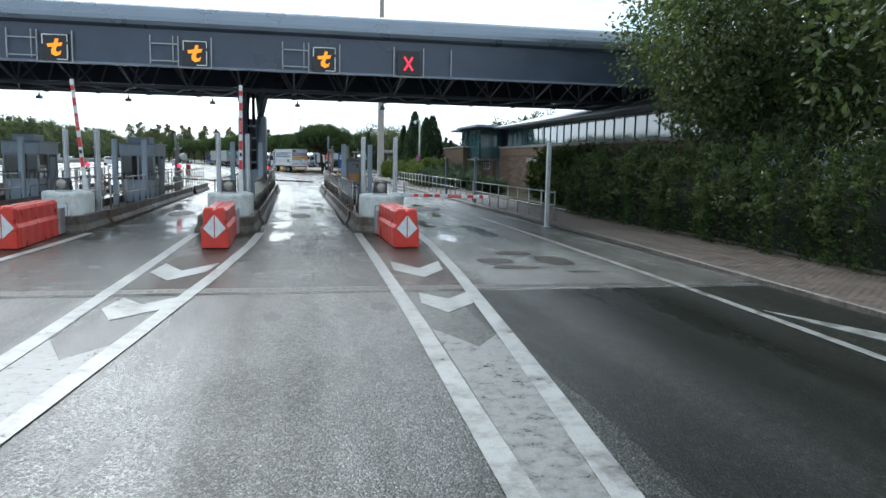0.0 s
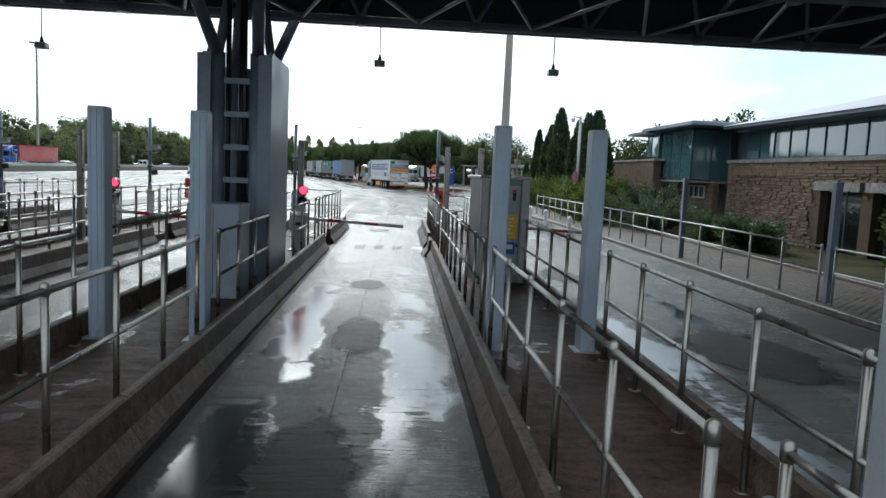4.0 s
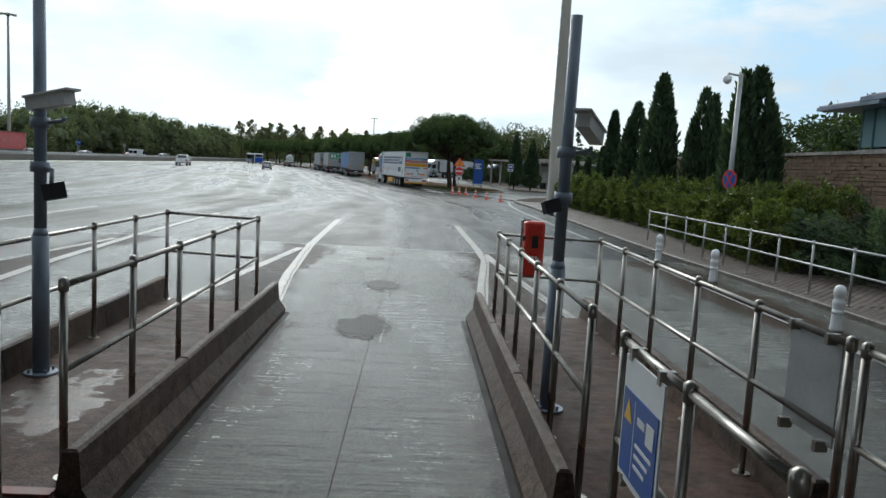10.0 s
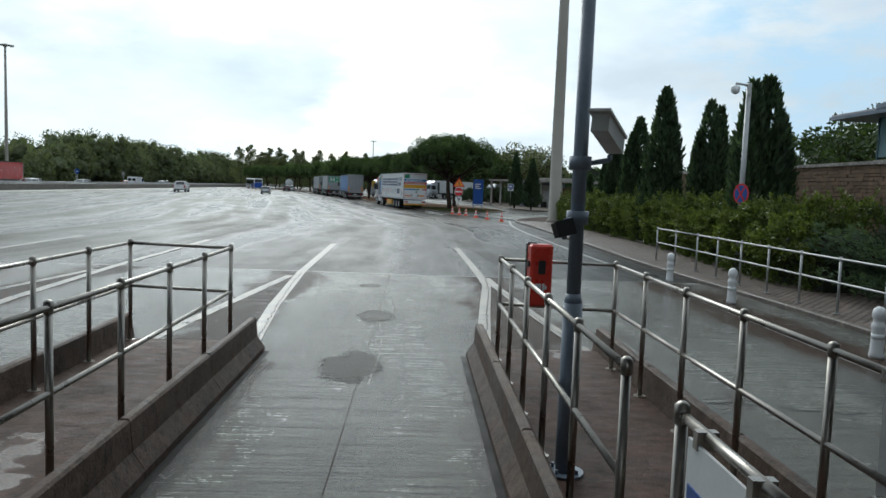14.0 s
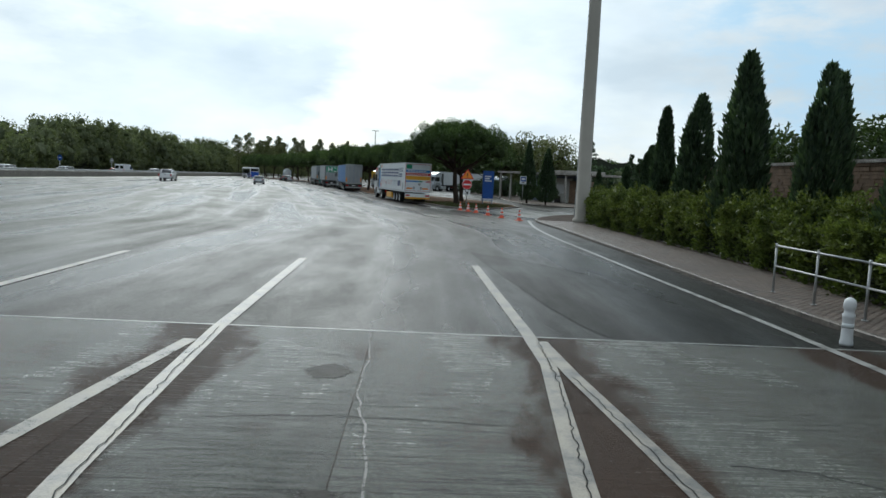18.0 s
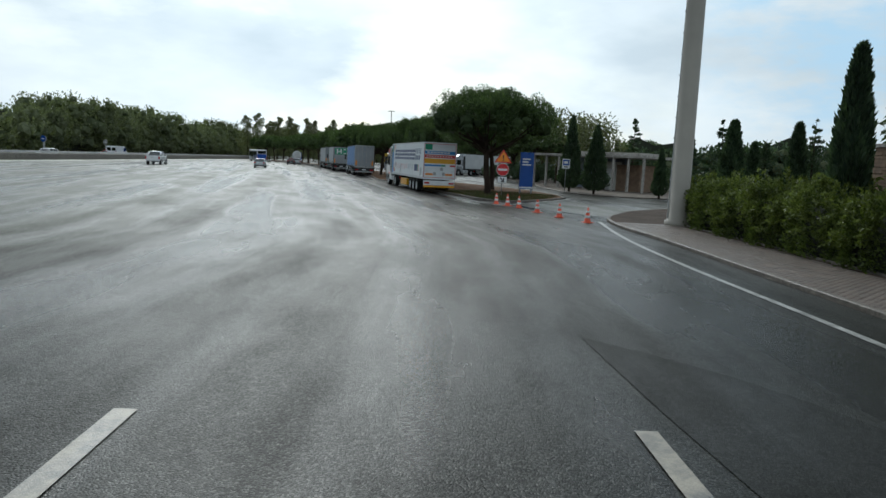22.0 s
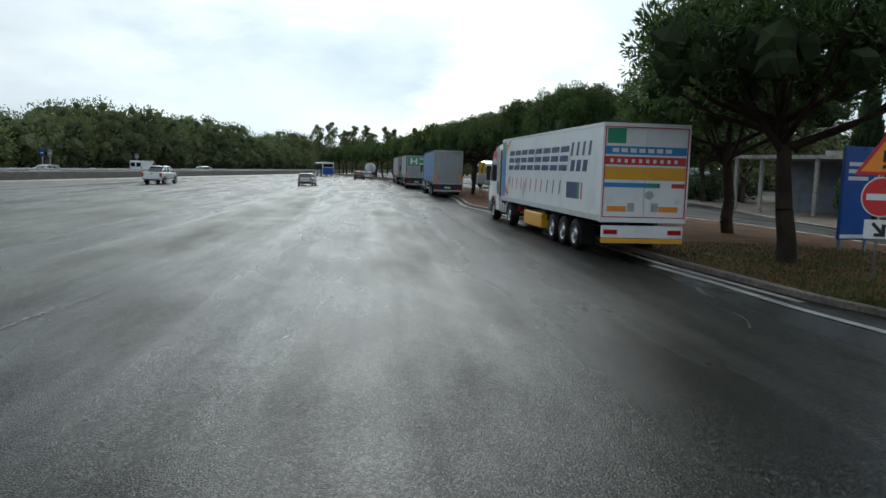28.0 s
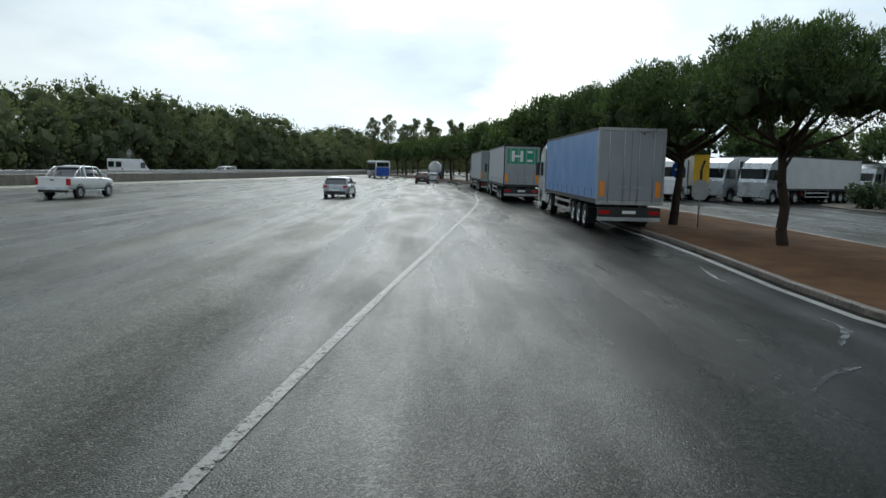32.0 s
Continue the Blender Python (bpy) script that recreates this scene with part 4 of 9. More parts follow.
line("lane_line", "white line round the lay-by island", [(0.0, 77.1), (0.9, 74.3), (1.66, 71.4), (2.4, 69.4), (3.1, 67.4), (3.45, 66.1)], 0.22)
line("lane_line", "white line round the lay-by island", [(3.5, 66.1), (4.6, 68.4), (5.75, 70.6), (7.3, 73.5), (9.0, 76.8), (10.2, 79.9)], 0.22)
marking("hatch_marking", "worn white hatching before the island tip", [[(3.55, 66.9), (3.2, 67.9), (4.3, 68.3)], [(2.9, 68.6), (2.6, 69.5), (4.1, 69.3), (4.5, 68.8)]])


# ---- toll islands ----
def barrier_profile():
    return [(-0.17, 0.0), (-0.17, 0.07), (-0.07, 0.22), (-0.05, 0.48), (0.05, 0.48), (0.10, 0.18), (0.10, 0.0)]


def concrete_barrier(x, y0, y1, side):
    """side 1: its sloped face looks to +x."""
    out = [(-side * u, v) for u, v in barrier_profile()]
    t = thing("concrete_barrier", "brown-stained sloped concrete barrier along the toll lane", "barrier", pose(x, y0, 0.004), "barriers of the toll islands")
    n = max(1, round((y1 - y0) / 2.25))
    step = (y1 - y0) / n
    for k in range(n):
        bm = BM()
        prism(bm, out, "y", k * step + (0.004 if k else 0), (k + 1) * step - (0.004 if k < n - 1 else 0))
        bmesh.ops.bevel(bm, geom=[e for e in bm.edges if abs(e.verts[0].co.z - e.verts[1].co.z) < 1e-4 and e.verts[0].co.z > 0.4], offset=0.02, segments=1, affect="EDGES")
        part("segment", bm, BARRIER, t)
    a, b = sorted((side * 0.17, side * 0.245))
    part("foot_joint", boxes((a, b, 0.0, y1 - y0, -0.003, 0.007)), JOINTBLACK, t, "black wet gutter joint")
    return t


def island(xc, full=True):
    bm = BM()
    out = [(-0.78, -16.9), (0.78, -16.9), (0.78, 11.0), (-0.78, 11.0)]
    prism(bm, out, "z", 0.0, 0.18)
    t = solid("traffic_island", bm, ISLAND, "dark brown wet concrete floor of a toll island", "island", kind="structure", m=pose(xc, 0, 0.004))
    # rounded nose round the drum
    bm = BM()
    prof = [(0.0, 0.0), (0.0, 0.08), (0.09, 0.24), (0.10, 0.50), (0.22, 0.52), (0.24, 0.2), (0.24, 0.0)]
    path = [(-0.95, 3.3)] + [(-0.95 * math.cos(a), 0.75 - 0.75 * math.sin(a) if a else 0.75) for a in [math.pi * i / 12 for i in range(13)]] + [(0.95, 3.3)]
    rows = []
    for k, (x, y) in enumerate(path):
        a, b = Vector(path[max(k - 1, 0)]), Vector(path[min(k + 1, len(path) - 1)])
        d = (b - a).normalized()
        n = Vector((-d.y, d.x))
        rows.append([bm.verts.new((x + n.x * u, y + n.y * u, v)) for u, v in prof])
    for a, b in zip(rows, rows[1:]):
        for i in range(len(prof) - 1):
            bm.faces.new((a[i], a[i + 1], b[i + 1], b[i]))
    bm.faces.new(rows[0]), bm.faces.new(rows[-1])
    fl = [bm.verts.new((x * 0.86, y * 0.9 + 0.12, 0.22)) for x, y in path]
    bm.faces.new(fl)
    solid("island_nose", bm, NOSE, "rounded damp concrete nose of a toll island", "island nose", "noses of the toll islands", m=pose(xc, -20.35, 0.004))


def drum(xc):
    d = thing("drum_bollard", "white painted concrete drum with a small hatch on the island nose", "bollard", pose(xc + 0.1, -18.45, 0.22), "drums before the toll islands")
    bm = BM()
    lathe(bm, [(0.71, 0.0), (0.72, 0.1), (0.722, 0.84), (0.715, 0.905), (0.685, 0.945), (0.60, 0.96), (0.3, 0.966), (0.02, 0.968)], seg=40)
    part("body", bm, WHITEPAINT, d)
    bm = BM()
    box(bm, -0.245, 0.155, -0.725, -0.55, 0.22, 0.60, 0.012)
    part("hatch", bm, surface("pale_blue_hatch", (0.56, 0.62, 0.68), 0.4, 0, 0.1), d, "pale blue recessed steel hatch")
    part("hatch_gap", boxes((-0.26, 0.17, -0.712, -0.55, 0.60, 0.615), (-0.26, -0.247, -0.705, -0.55, 0.20, 0.60), (0.157, 0.17, -0.705, -0.55, 0.20, 0.60)), BLACK, d, "dark gap round the hatch")
    part("hatch_hood", boxes((-0.27, 0.18, -0.735, -0.6, 0.615, 0.635)), WHITEPAINT, d)
    bm = BM()
    pts = [(0.722 * math.sin(a), -0.722 * math.cos(a), 0.80 + 0.03 * math.sin(9 * a) + 0.015 * math.sin(23 * a)) for a in [-0.9 + 0.12 * i for i in range(16)]]
    for a, b in zip(pts, pts[1:]):
        tube(bm, a, b, 0.0028, 5)
    part("crack", bm, BLACK, d, "thin crack under the rim")
    f = thing("floodlight", "black box floodlight with a round lens on a steel bracket", "floodlight", pose(xc + (0.05 if xc > 0 else 0.08), -18.80, 1.165), "floodlights on the drums")
    bm = BM()
    prism(bm, [(-0.20, 0.06), (-0.16, 0.43), (0.06, 0.43), (0.17, 0.34), (0.17, 0.12), (0.06, 0.06)], "x", -0.20, 0.20)
    part("housing", bm, BLACK, f)
    bm = BM()
    lathe(bm, [(0.15, 0.0), (0.145, -0.018), (0.08, -0.03), (0.02, -0.034)], (0, -0.185, 0.245), 24, "y")
    part("lens", bm, LENS, f, "round clear glass lens")
    bm = BM()
    for s in (-1, 1):
        tube(bm, (s * 0.215, 0, 0.0), (s * 0.215, 0, 0.27), 0.014, 8)
        tube(bm, (s * 0.215, -0.1, 0.006), (s * 0.215, 0.16, 0.006), 0.014, 8)
    tube(bm, (-0.215, 0.12, 0.01), (0.215, 0.12, 0.01), 0.014, 8)
    part("bracket", bm, BLACK, f)


def crash_barrier(xc, tilt):
    """Water-filled red plastic barrier from the nose towards the traffic."""
    c = thing("crash_barrier", "red moulded plastic crash barrier with a white diamond on its end", "crash barrier", pose(xc, -20.45, 0.006, 0, 0, tilt), "red barriers before the toll islands")
    c.scale = (0.95, 0.87, 1.0)
    bm = BM()
    sec = [(-0.36, 0.02), (-0.36, 0.50), (-0.30, 0.60), (-0.30, 0.93), (-0.24, 1.0), (-0.06, 1.0), (-0.03, 0.95), (0.03, 0.95), (0.06, 1.0), (0.24, 1.0), (0.30, 0.93), (0.30, 0.60), (0.36, 0.50), (0.36, 0.02)]
    ys = [0.0, -0.06] + [-0.06 - 0.36 * i for i in range(1, 11)] + [-3.75, -3.85, -3.95, -4.0]
    rows = []
    for k, y in enumerate(ys):
        s = 0.94 if k in (0, len(ys) - 1) else (1.0 if k % 2 else 0.965)
        up = 1.04 if y < -3.7 and y > -4.0 else 1.0
        rows.append([bm.verts.new((u * s, y, v * up)) for u, v in sec])
    n = len(sec)
    for a, b in zip(rows, rows[1:]):
        for i in range(n):
            bm.faces.new((a[i], a[(i + 1) % n], b[(i + 1) % n], b[i]))
    bm.faces.new(rows[0]), bm.faces.new(rows[-1][::-1])
    part("body", bm, REDPLASTIC, c)
    for s in (-1, 1):
        bm = BM()
        prism(bm, [(s * 0.015, 0.26), (s * 0.29, 0.52), (s * 0.015, 0.86)], "y", -4.012, -4.0)
        part("reflector", bm, REFLECT, c, "white reflective half diamond")
    part("bracket", boxes((-0.42, -0.34, -0.25, 0.30, 0.05, 0.78), (0.34, 0.42, -0.25, 0.30, 0.05, 0.78), (-0.42, 0.42, 0.0, 0.05, 0.55, 0.72)), GALV, c, "galvanised fixing plates")
    bm = BM()
    for k in range(9):
        tube(bm, (-0.25 + 0.06 * k, -4.0, 0.03), (-0.28 + 0.07 * k, -4.12, 0.0), 0.008, 5)
    part("drain_fringe", bm, BLACK, c)


GROOVE = surface("dark_groove", (0.16, 0.17, 0.18), 0.5, 0.2, 0.2)


def guide_post(x, y, z0, h, mat_, sx, sy, label, group):
    p = thing("guide_post", label, "post", pose(x, y, z0), group)
    bm = BM()
    box(bm, -sx / 2, sx / 2, -sy / 2, sy / 2, 0, h, 0.012)
    part("profile", bm, mat_, p)
    bm = BM()
    for d in (-0.3, 0.05, 0.32):
        box(bm, sx * d - 0.007, sx * d + 0.007, -sy / 2 - 0.008, sy / 2 + 0.008, 0.02, h - 0.02)
    part("groove", bm, GROOVE if mat_ in (ALU, STEEL) else mat_, p)
    part("cap", boxes((-sx / 2 + 0.004, sx / 2 - 0.004, -sy / 2 + 0.004, sy / 2 - 0.004, h, h + 0.012)), GALV, p)
    part("foot", boxes((-sx / 2 - 0.07, sx / 2 + 0.07, -sy / 2 - 0.05, sy / 2 + 0.05, 0, 0.02)), GALV, p)


def rail_run(pts, z=0.18, h=1.32, gap=1.1, mat_=None, end_cross=False, label="stainless tube guard rail on the toll island", r=0.027, mid=0.56):
    """Posts with a top and a middle rail along a line of (x, y)."""
    mat_ = mat_ or STEEL
    t = thing("guard_rail", label, "railing", pose(*pts[0], z), "guard rails")
    o = Vector(pts[0])
    post = None
    for a, b in zip(pts, pts[1:]):
        a, b = Vector(a) - o, Vector(b) - o
        n = max(1, round((b - a).length / gap))
        for k in range(n + 1):
            if k == 0 and a.length > 0:
                continue
            p = a.lerp(b, k / n)
            if post is None:
                bm = BM()
                tube(bm, (0, 0, 0), (0, 0, h - 0.05), r, 10)
                lathe(bm, [(r, h - 0.05), (r + 0.006, h - 0.045), (r + 0.006, h + 0.03), (r * 0.5, h + 0.045), (0.003, h + 0.047)], seg=10)
                tube(bm, (0, 0, 0), (0, 0, 0.012), r + 0.04, 10)
                post = mesh_of(bm, mat_, "post")
            q = part("post", post, mat_, t)
            q.location = (p.x, p.y, 0)
        for nm, zz in (("top_rail", h - 0.01), ("mid_rail", h * mid)):
            bm = BM()
            tube(bm, (a.x, a.y, zz), (b.x, b.y, zz), r * 0.82, 10)
            part(nm, bm, mat_, t)
    return t


def barrier_arm(x, y, z, length, up, side, lean=0.0):
    """A red and white banded arm on its gearbox; up: raised, else lowered towards side (+1: to +x)."""
    a = thing("boom_barrier", "raised white boom with red reflective bands" if up else "lowered white boom with red reflective bands", "boom barrier", pose(x, y, z), "boom barriers")
    bm = BM()
    if up:
        box(bm, -0.34, 0.16, -0.16, 0.24, -1.0, -0.10, 0.015)
        part("gearbox", bm, WHITEPAINT, a, "white painted gearbox cabinet")
        bm = BM()
        box(bm, -0.36, 0.18, -0.18, 0.26, -0.10, -0.03, 0.015)
        part("lid", bm, WHITEPAINT, a)
        part("latch", boxes((0.02, 0.06, -0.175, -0.16, -0.5, -0.4)), BLACK, a)
        part("boom_bracket", boxes((-0.10, 0.10, -0.15, 0.0, -0.03, 0.30)), GALV, a)
    else:
        box(bm, -0.13, 0.13, -0.16, 0.16, -0.95, 0.02, 0.02)
        part("gearbox", bm, MACHINE, a)
    hinge = new("boom_frame")
    hinge.parent = a
    hinge.matrix_basis = pose(0, -0.19, 0.05, 0, (-90 + 90 if up else 90 * side) + lean, 0)
    bm = BM()
    box(bm, -0.06, 0.06, -0.025, 0.025, 0.1, length, 0.01)
    box(bm, -0.075, 0.075, -0.04, 0.04, -0.25, 0.28, 0.01)
    boom = part("boom", bm, ARMWHITE, a)
    boom.matrix_basis = hinge.matrix_basis
    bpy.data.objects.remove(hinge)
    L = length - 0.4
    for k, (s, e) in enumerate(((0.12, 0.22), (0.33, 0.43), (0.50, 0.68), (0.76, 0.84), (0.92, 0.97)) if up else ((0.06, 0.12), (0.19, 0.26), (0.33, 0.40), (0.50, 0.68), (0.76, 0.84), (0.92, 0.97))):
        bm = BM()
        box(bm, -0.055, 0.055, -0.029, 0.029, 0.3 + L * s, 0.3 + L * e)
        b = part("band", bm, ARMRED, boom)
    cu = bpy.data.curves.new("stop_lettering", "FONT")
    cu.body, cu.size, cu.extrude, cu.align_x, cu.align_y, cu.space_character = "STOP", 0.105, 0.001, "CENTER", "CENTER", 1.6
    cu.materials.append(ARMWHITE)
    tx = new("stop_lettering", cu)
    tx.parent = boom
    tx.matrix_basis = Matrix.Translation((0, -0.032, 0.3 + L * 0.59)) @ pose(0, 0, 0, 90, 0, 0) @ pose(0, 0, 0, 0, 0, 90)
    bm = BM()
    box(bm, -0.035, 0.035, -0.05, 0.03, 0.3 + L * 0.26, 0.3 + L * 0.30)
    part("marker_lamp", bm, BLACK, boom)
    return a


def traffic_light(x, y, z, on, pole=False):
    t = thing("traffic_light", "black two-lamp lane signal, red lit" if on else "black two-lamp lane signal seen from behind", "traffic light", pose(x, y, z), "lane signals")
    if not pole:
        bm = BM()
        tube(bm, (0, 0.20, -1.6), (0, 0.20, 0.25), 0.05, 12)
        part("pole", bm, GALV, t)
    bm = BM()
    tube(bm, (0, 0.06, 0.14), (0, 0.24, 0.14), 0.02, 8)
    part("arm", bm, BLACK, t)
    for k, zz in enumerate((0.14, -0.14)):
        bm = BM()
        lathe(bm, [(0.05, 0.10), (0.12, 0.07), (0.135, 0.0), (0.13, -0.02)], (0, 0, zz), 18, "y")
        part("lamp_housing", bm, BLACK, t)
        bm = BM()
        lathe(bm, [(0.10, 0.0), (0.095, -0.015), (0.02, -0.022)], (0, -0.02, zz), 18, "y")
        part("lamp_lens", bm, LAMPRED if on and k == 0 else BLACK, t, "glowing red lens" if on and k == 0 else "")
        bm = BM()
        for i in range(9):
            a0, a1 = math.pi * (0.0 + i / 9), math.pi * (0.0 + (i + 1) / 9)
            q = [bm.verts.new((0.132 * math.cos(a), yy, zz + 0.132 * math.sin(a))) for a, yy in ((a0, -0.02), (a1, -0.02), (a1, -0.20), (a0, -0.20))]
            bm.faces.new(q)
        part("visor", bm, BLACK, t)


def exit_machine(x, y):
    m = thing("barrier_machine", "light grey barrier gearbox cabinet with a domed top", "barrier machine", pose(x, y, 0.18), "barrier machines")
    bm = BM()
    box(bm, -0.17, 0.17, -0.16, 0.16, 0.0, 0.62, 0.015)
    part("pedestal", bm, MACHINE, m)
    bm = BM()
    prism(bm, [(-0.24, 0.62), (-0.24, 0.86), (-0.20, 0.95), (-0.1, 1.01), (0.1, 1.01), (0.20, 0.95), (0.24, 0.86), (0.24, 0.62)], "x", -0.22, 0.22)
    part("cover", bm, MACHINE, m)
    part("slot", boxes((-0.1, 0.1, -0.247, -0.24, 0.68, 0.76)), BLACK, m)
    part("foot", boxes((-0.24, 0.24, -0.22, 0.22, 0.0, 0.03)), GALV, m)


def camera_pole(x, y, side):
    p = thing("camera_pole", "dark steel pole with two surveillance cameras", "camera pole", pose(x, y, 0.18), "camera poles")
    bm = BM()
    tube(bm, (0, 0, 0), (0, 0, 1.35), 0.075, 14)
    tube(bm, (0, 0, 1.33), (0, 0, 1.42), 0.075, 14, 0.055)
    tube(bm, (0, 0, 1.4), (0, 0, 3.62), 0.055, 14)
    part("pole", bm, DARKSTEEL, p)
    bm = BM()
    tube(bm, (0, 0, 0), (0, 0, 0.025), 0.15, 14)
    for k in range(4):
        tube(bm, (0.11 * math.cos(k * 1.57 + 0.8), 0.11 * math.sin(k * 1.57 + 0.8), 0.02), (0.11 * math.cos(k * 1.57 + 0.8), 0.11 * math.sin(k * 1.57 + 0.8), 0.06), 0.014, 6)
    part("foot", bm, DARKSTEEL, p)
    c = part("camera_housing", boxes((-0.075, 0.075, -0.34, 0.30, -0.07, 0.075), (-0.095, 0.095, -0.42, 0.32, 0.075, 0.10)), MACHINE, p, "pale grey camera housing with a sun shield")
    c.matrix_basis = pose(0.13, -0.10, 2.60, -8, 0, 64) @ Matrix.Scale(0.8, 4) if side < 0 else pose(0.20, -0.02, 2.62, -14, 0, -28) @ Matrix.Scale(0.85, 4)
    bm = BM()
    tube(bm, (0, 0, 2.4), (0.22, 0, 2.44), 0.02, 8)
    tube(bm, (0.22, 0, 2.44), (0.22, 0, 2.48), 0.02, 8)
    lathe(bm, [(0.085, 2.36), (0.085, 2.46)], seg=14)
    part("bracket", bm, DARKSTEEL, p)
    bm = BM()
    lathe(bm, [(0.085, 1.95), (0.085, 2.05)], seg=14)
    part("collar", bm, DARKSTEEL, p)
    f = part("lamp_box", boxes((-0.15, 0.15, -0.06, 0.07, -0.11, 0.11), (-0.16, 0.16, -0.07, -0.06, -0.12, 0.12)), BLACK, p, "small black infrared lamp")
    f.matrix_basis = pose(0.20 if side < 0 else -0.13, -0.14, 1.78 if side < 0 else 1.92, -14, -12, 24) @ Matrix.Scale(0.62 if side < 0 else 0.5, 4)
    bm = BM()
    tube(bm, (0, 0, 2.0), (0.17 if side < 0 else -0.12, -0.12, 1.98), 0.016, 8)
    tube(bm, (0.17 if side < 0 else -0.12, -0.12, 1.98), (0.17 if side < 0 else -0.12, -0.14, 1.84), 0.02, 8)
    part("lamp_arm", bm, DARKSTEEL, p)


def rail_sign(x, y, z, rz, front=True, tilt=0):
    s = thing("rail_sign", "blue and white notice board fixed to the guard rail" if front else "grey back of a notice board on the guard rail", "sign", pose(x, y, z, tilt, 0, rz), "notice boards on the rails")
    part("board", boxes((-0.30, 0.30, -0.006, 0.006, -0.33, 0.33)), WHITESIGN if front else GALV, s)
    for u in (-0.22, 0.22):
        for v in (-0.38, 0.31):
            part("clip", boxes((u - 0.02, u + 0.02, -0.012, 0.07, v, v + 0.07)), STEEL, s)
    if front:
        part("panel", boxes((-0.27, 0.27, -0.011, -0.006, -0.29, 0.16)), BLUESIGN, s, "blue lower panel")
        part("divider", boxes((-0.075, -0.068, -0.0125, -0.011, -0.27, 0.13)), WHITESIGN, s)
        bm = BM()
        prism(bm, [(-0.24, 0.0), (-0.11, 0.0), (-0.175, 0.12)], "y", -0.0135, -0.011)
        part("warning_triangle", bm, YELLOW, s)
        part("vehicle_symbol", boxes((-0.02, 0.09, -0.0135, -0.011, 0.03, 0.07), (0.12, 0.23, -0.0135, -0.011, -0.02, 0.09)), WHITESIGN, s)
        for k in range(3):
            part("text_bar", boxes((-0.03, 0.22 - 0.04 * k, -0.0135, -0.011, -0.09 - 0.055 * k, -0.07 - 0.055 * k)), WHITESIGN, s)


def extinguisher_box(x, y, z, rz):
    e = thing("extinguisher_box", "red plastic fire extinguisher box hung on the rail", "extinguisher box", pose(x, y, z, 0, 0, rz), "extinguisher boxes")
    e.scale = (0.82, 0.82, 0.88)
    bm = BM()
    box(bm, -0.17, 0.17, -0.13, 0.13, 0.0, 0.86, 0.03)
    part("cover", bm, REDPLASTIC, e)
    bm = BM()
    box(bm, -0.18, -0.02, 0.05, 0.16, 0.02, 0.88, 0.02)
    part("back_plate", bm, BLACK, e)
    part("window", boxes((-0.055, 0.055, -0.137, -0.128, 0.45, 0.64)), BLACK, e, "dark inspection window")
    part("pictogram", boxes((-0.09, 0.0, -0.136, -0.129, 0.22, 0.32), (0.02, 0.05, -0.136, -0.129, 0.21, 0.32), (0.055, 0.085, -0.136, -0.129, 0.24, 0.29)), WHITESIGN, e)
    for zl in (0.55, 0.15):
        part("latch", boxes((-0.20, -0.165, -0.09, -0.03, zl, zl + 0.08)), BLACK, e)


def toll_booth(xc, y0):
    b = thing("toll_booth", "grey-blue steel toll booth with dark windows", "toll booth", pose(xc, y0, 0.18), "toll booths")
    bm = BM()
    box(bm, -0.72, 0.72, 0, 2.6, 0.0, 1.02, 0.02)
    part("lower_wall", bm, GREYBLUE, b)
    bm = BM()
    box(bm, -0.69, 0.69, 0.03, 2.57, 1.02, 2.10)
    part("glazing", bm, DARKGLASS, b, "dark reflecting windows")
    for x, y in ((-0.70, 0.02), (0.70, 0.02), (-0.70, 1.3), (0.70, 1.3), (-0.70, 2.58), (0.70, 2.58), (0, 0.02), (0, 2.58)):
        part("mullion", boxes((x - 0.035, x + 0.035, y - 0.03, y + 0.03, 1.0, 2.12)), GREYBLUE, b)
    bm = BM()
    box(bm, -0.78, 0.78, -0.06, 2.66, 2.10, 2.62, 0.03)
    part("head_panel", bm, GREYBLUE, b)
    bm = BM()
    box(bm, -0.84, 0.84, -0.14, 2.74, 2.62, 2.68, 0.01)
    part("roof", bm, DARKSTEEL, b)
    bm = BM()
    box(bm, -0.5, 0.4, 0.5, 1.9, 2.68, 2.98, 0.03)
    part("roof_unit", bm, DARKSTEEL, b, "dark cooling unit on the roof")
    for s in (-1, 1):
        bm = BM()
        box(bm, s * 0.725 - 0.02, s * 0.725 + 0.02, 1.42, 2.3, 0.05, 1.98, 0.008)
        part("door", bm, DARKSTEEL, b)


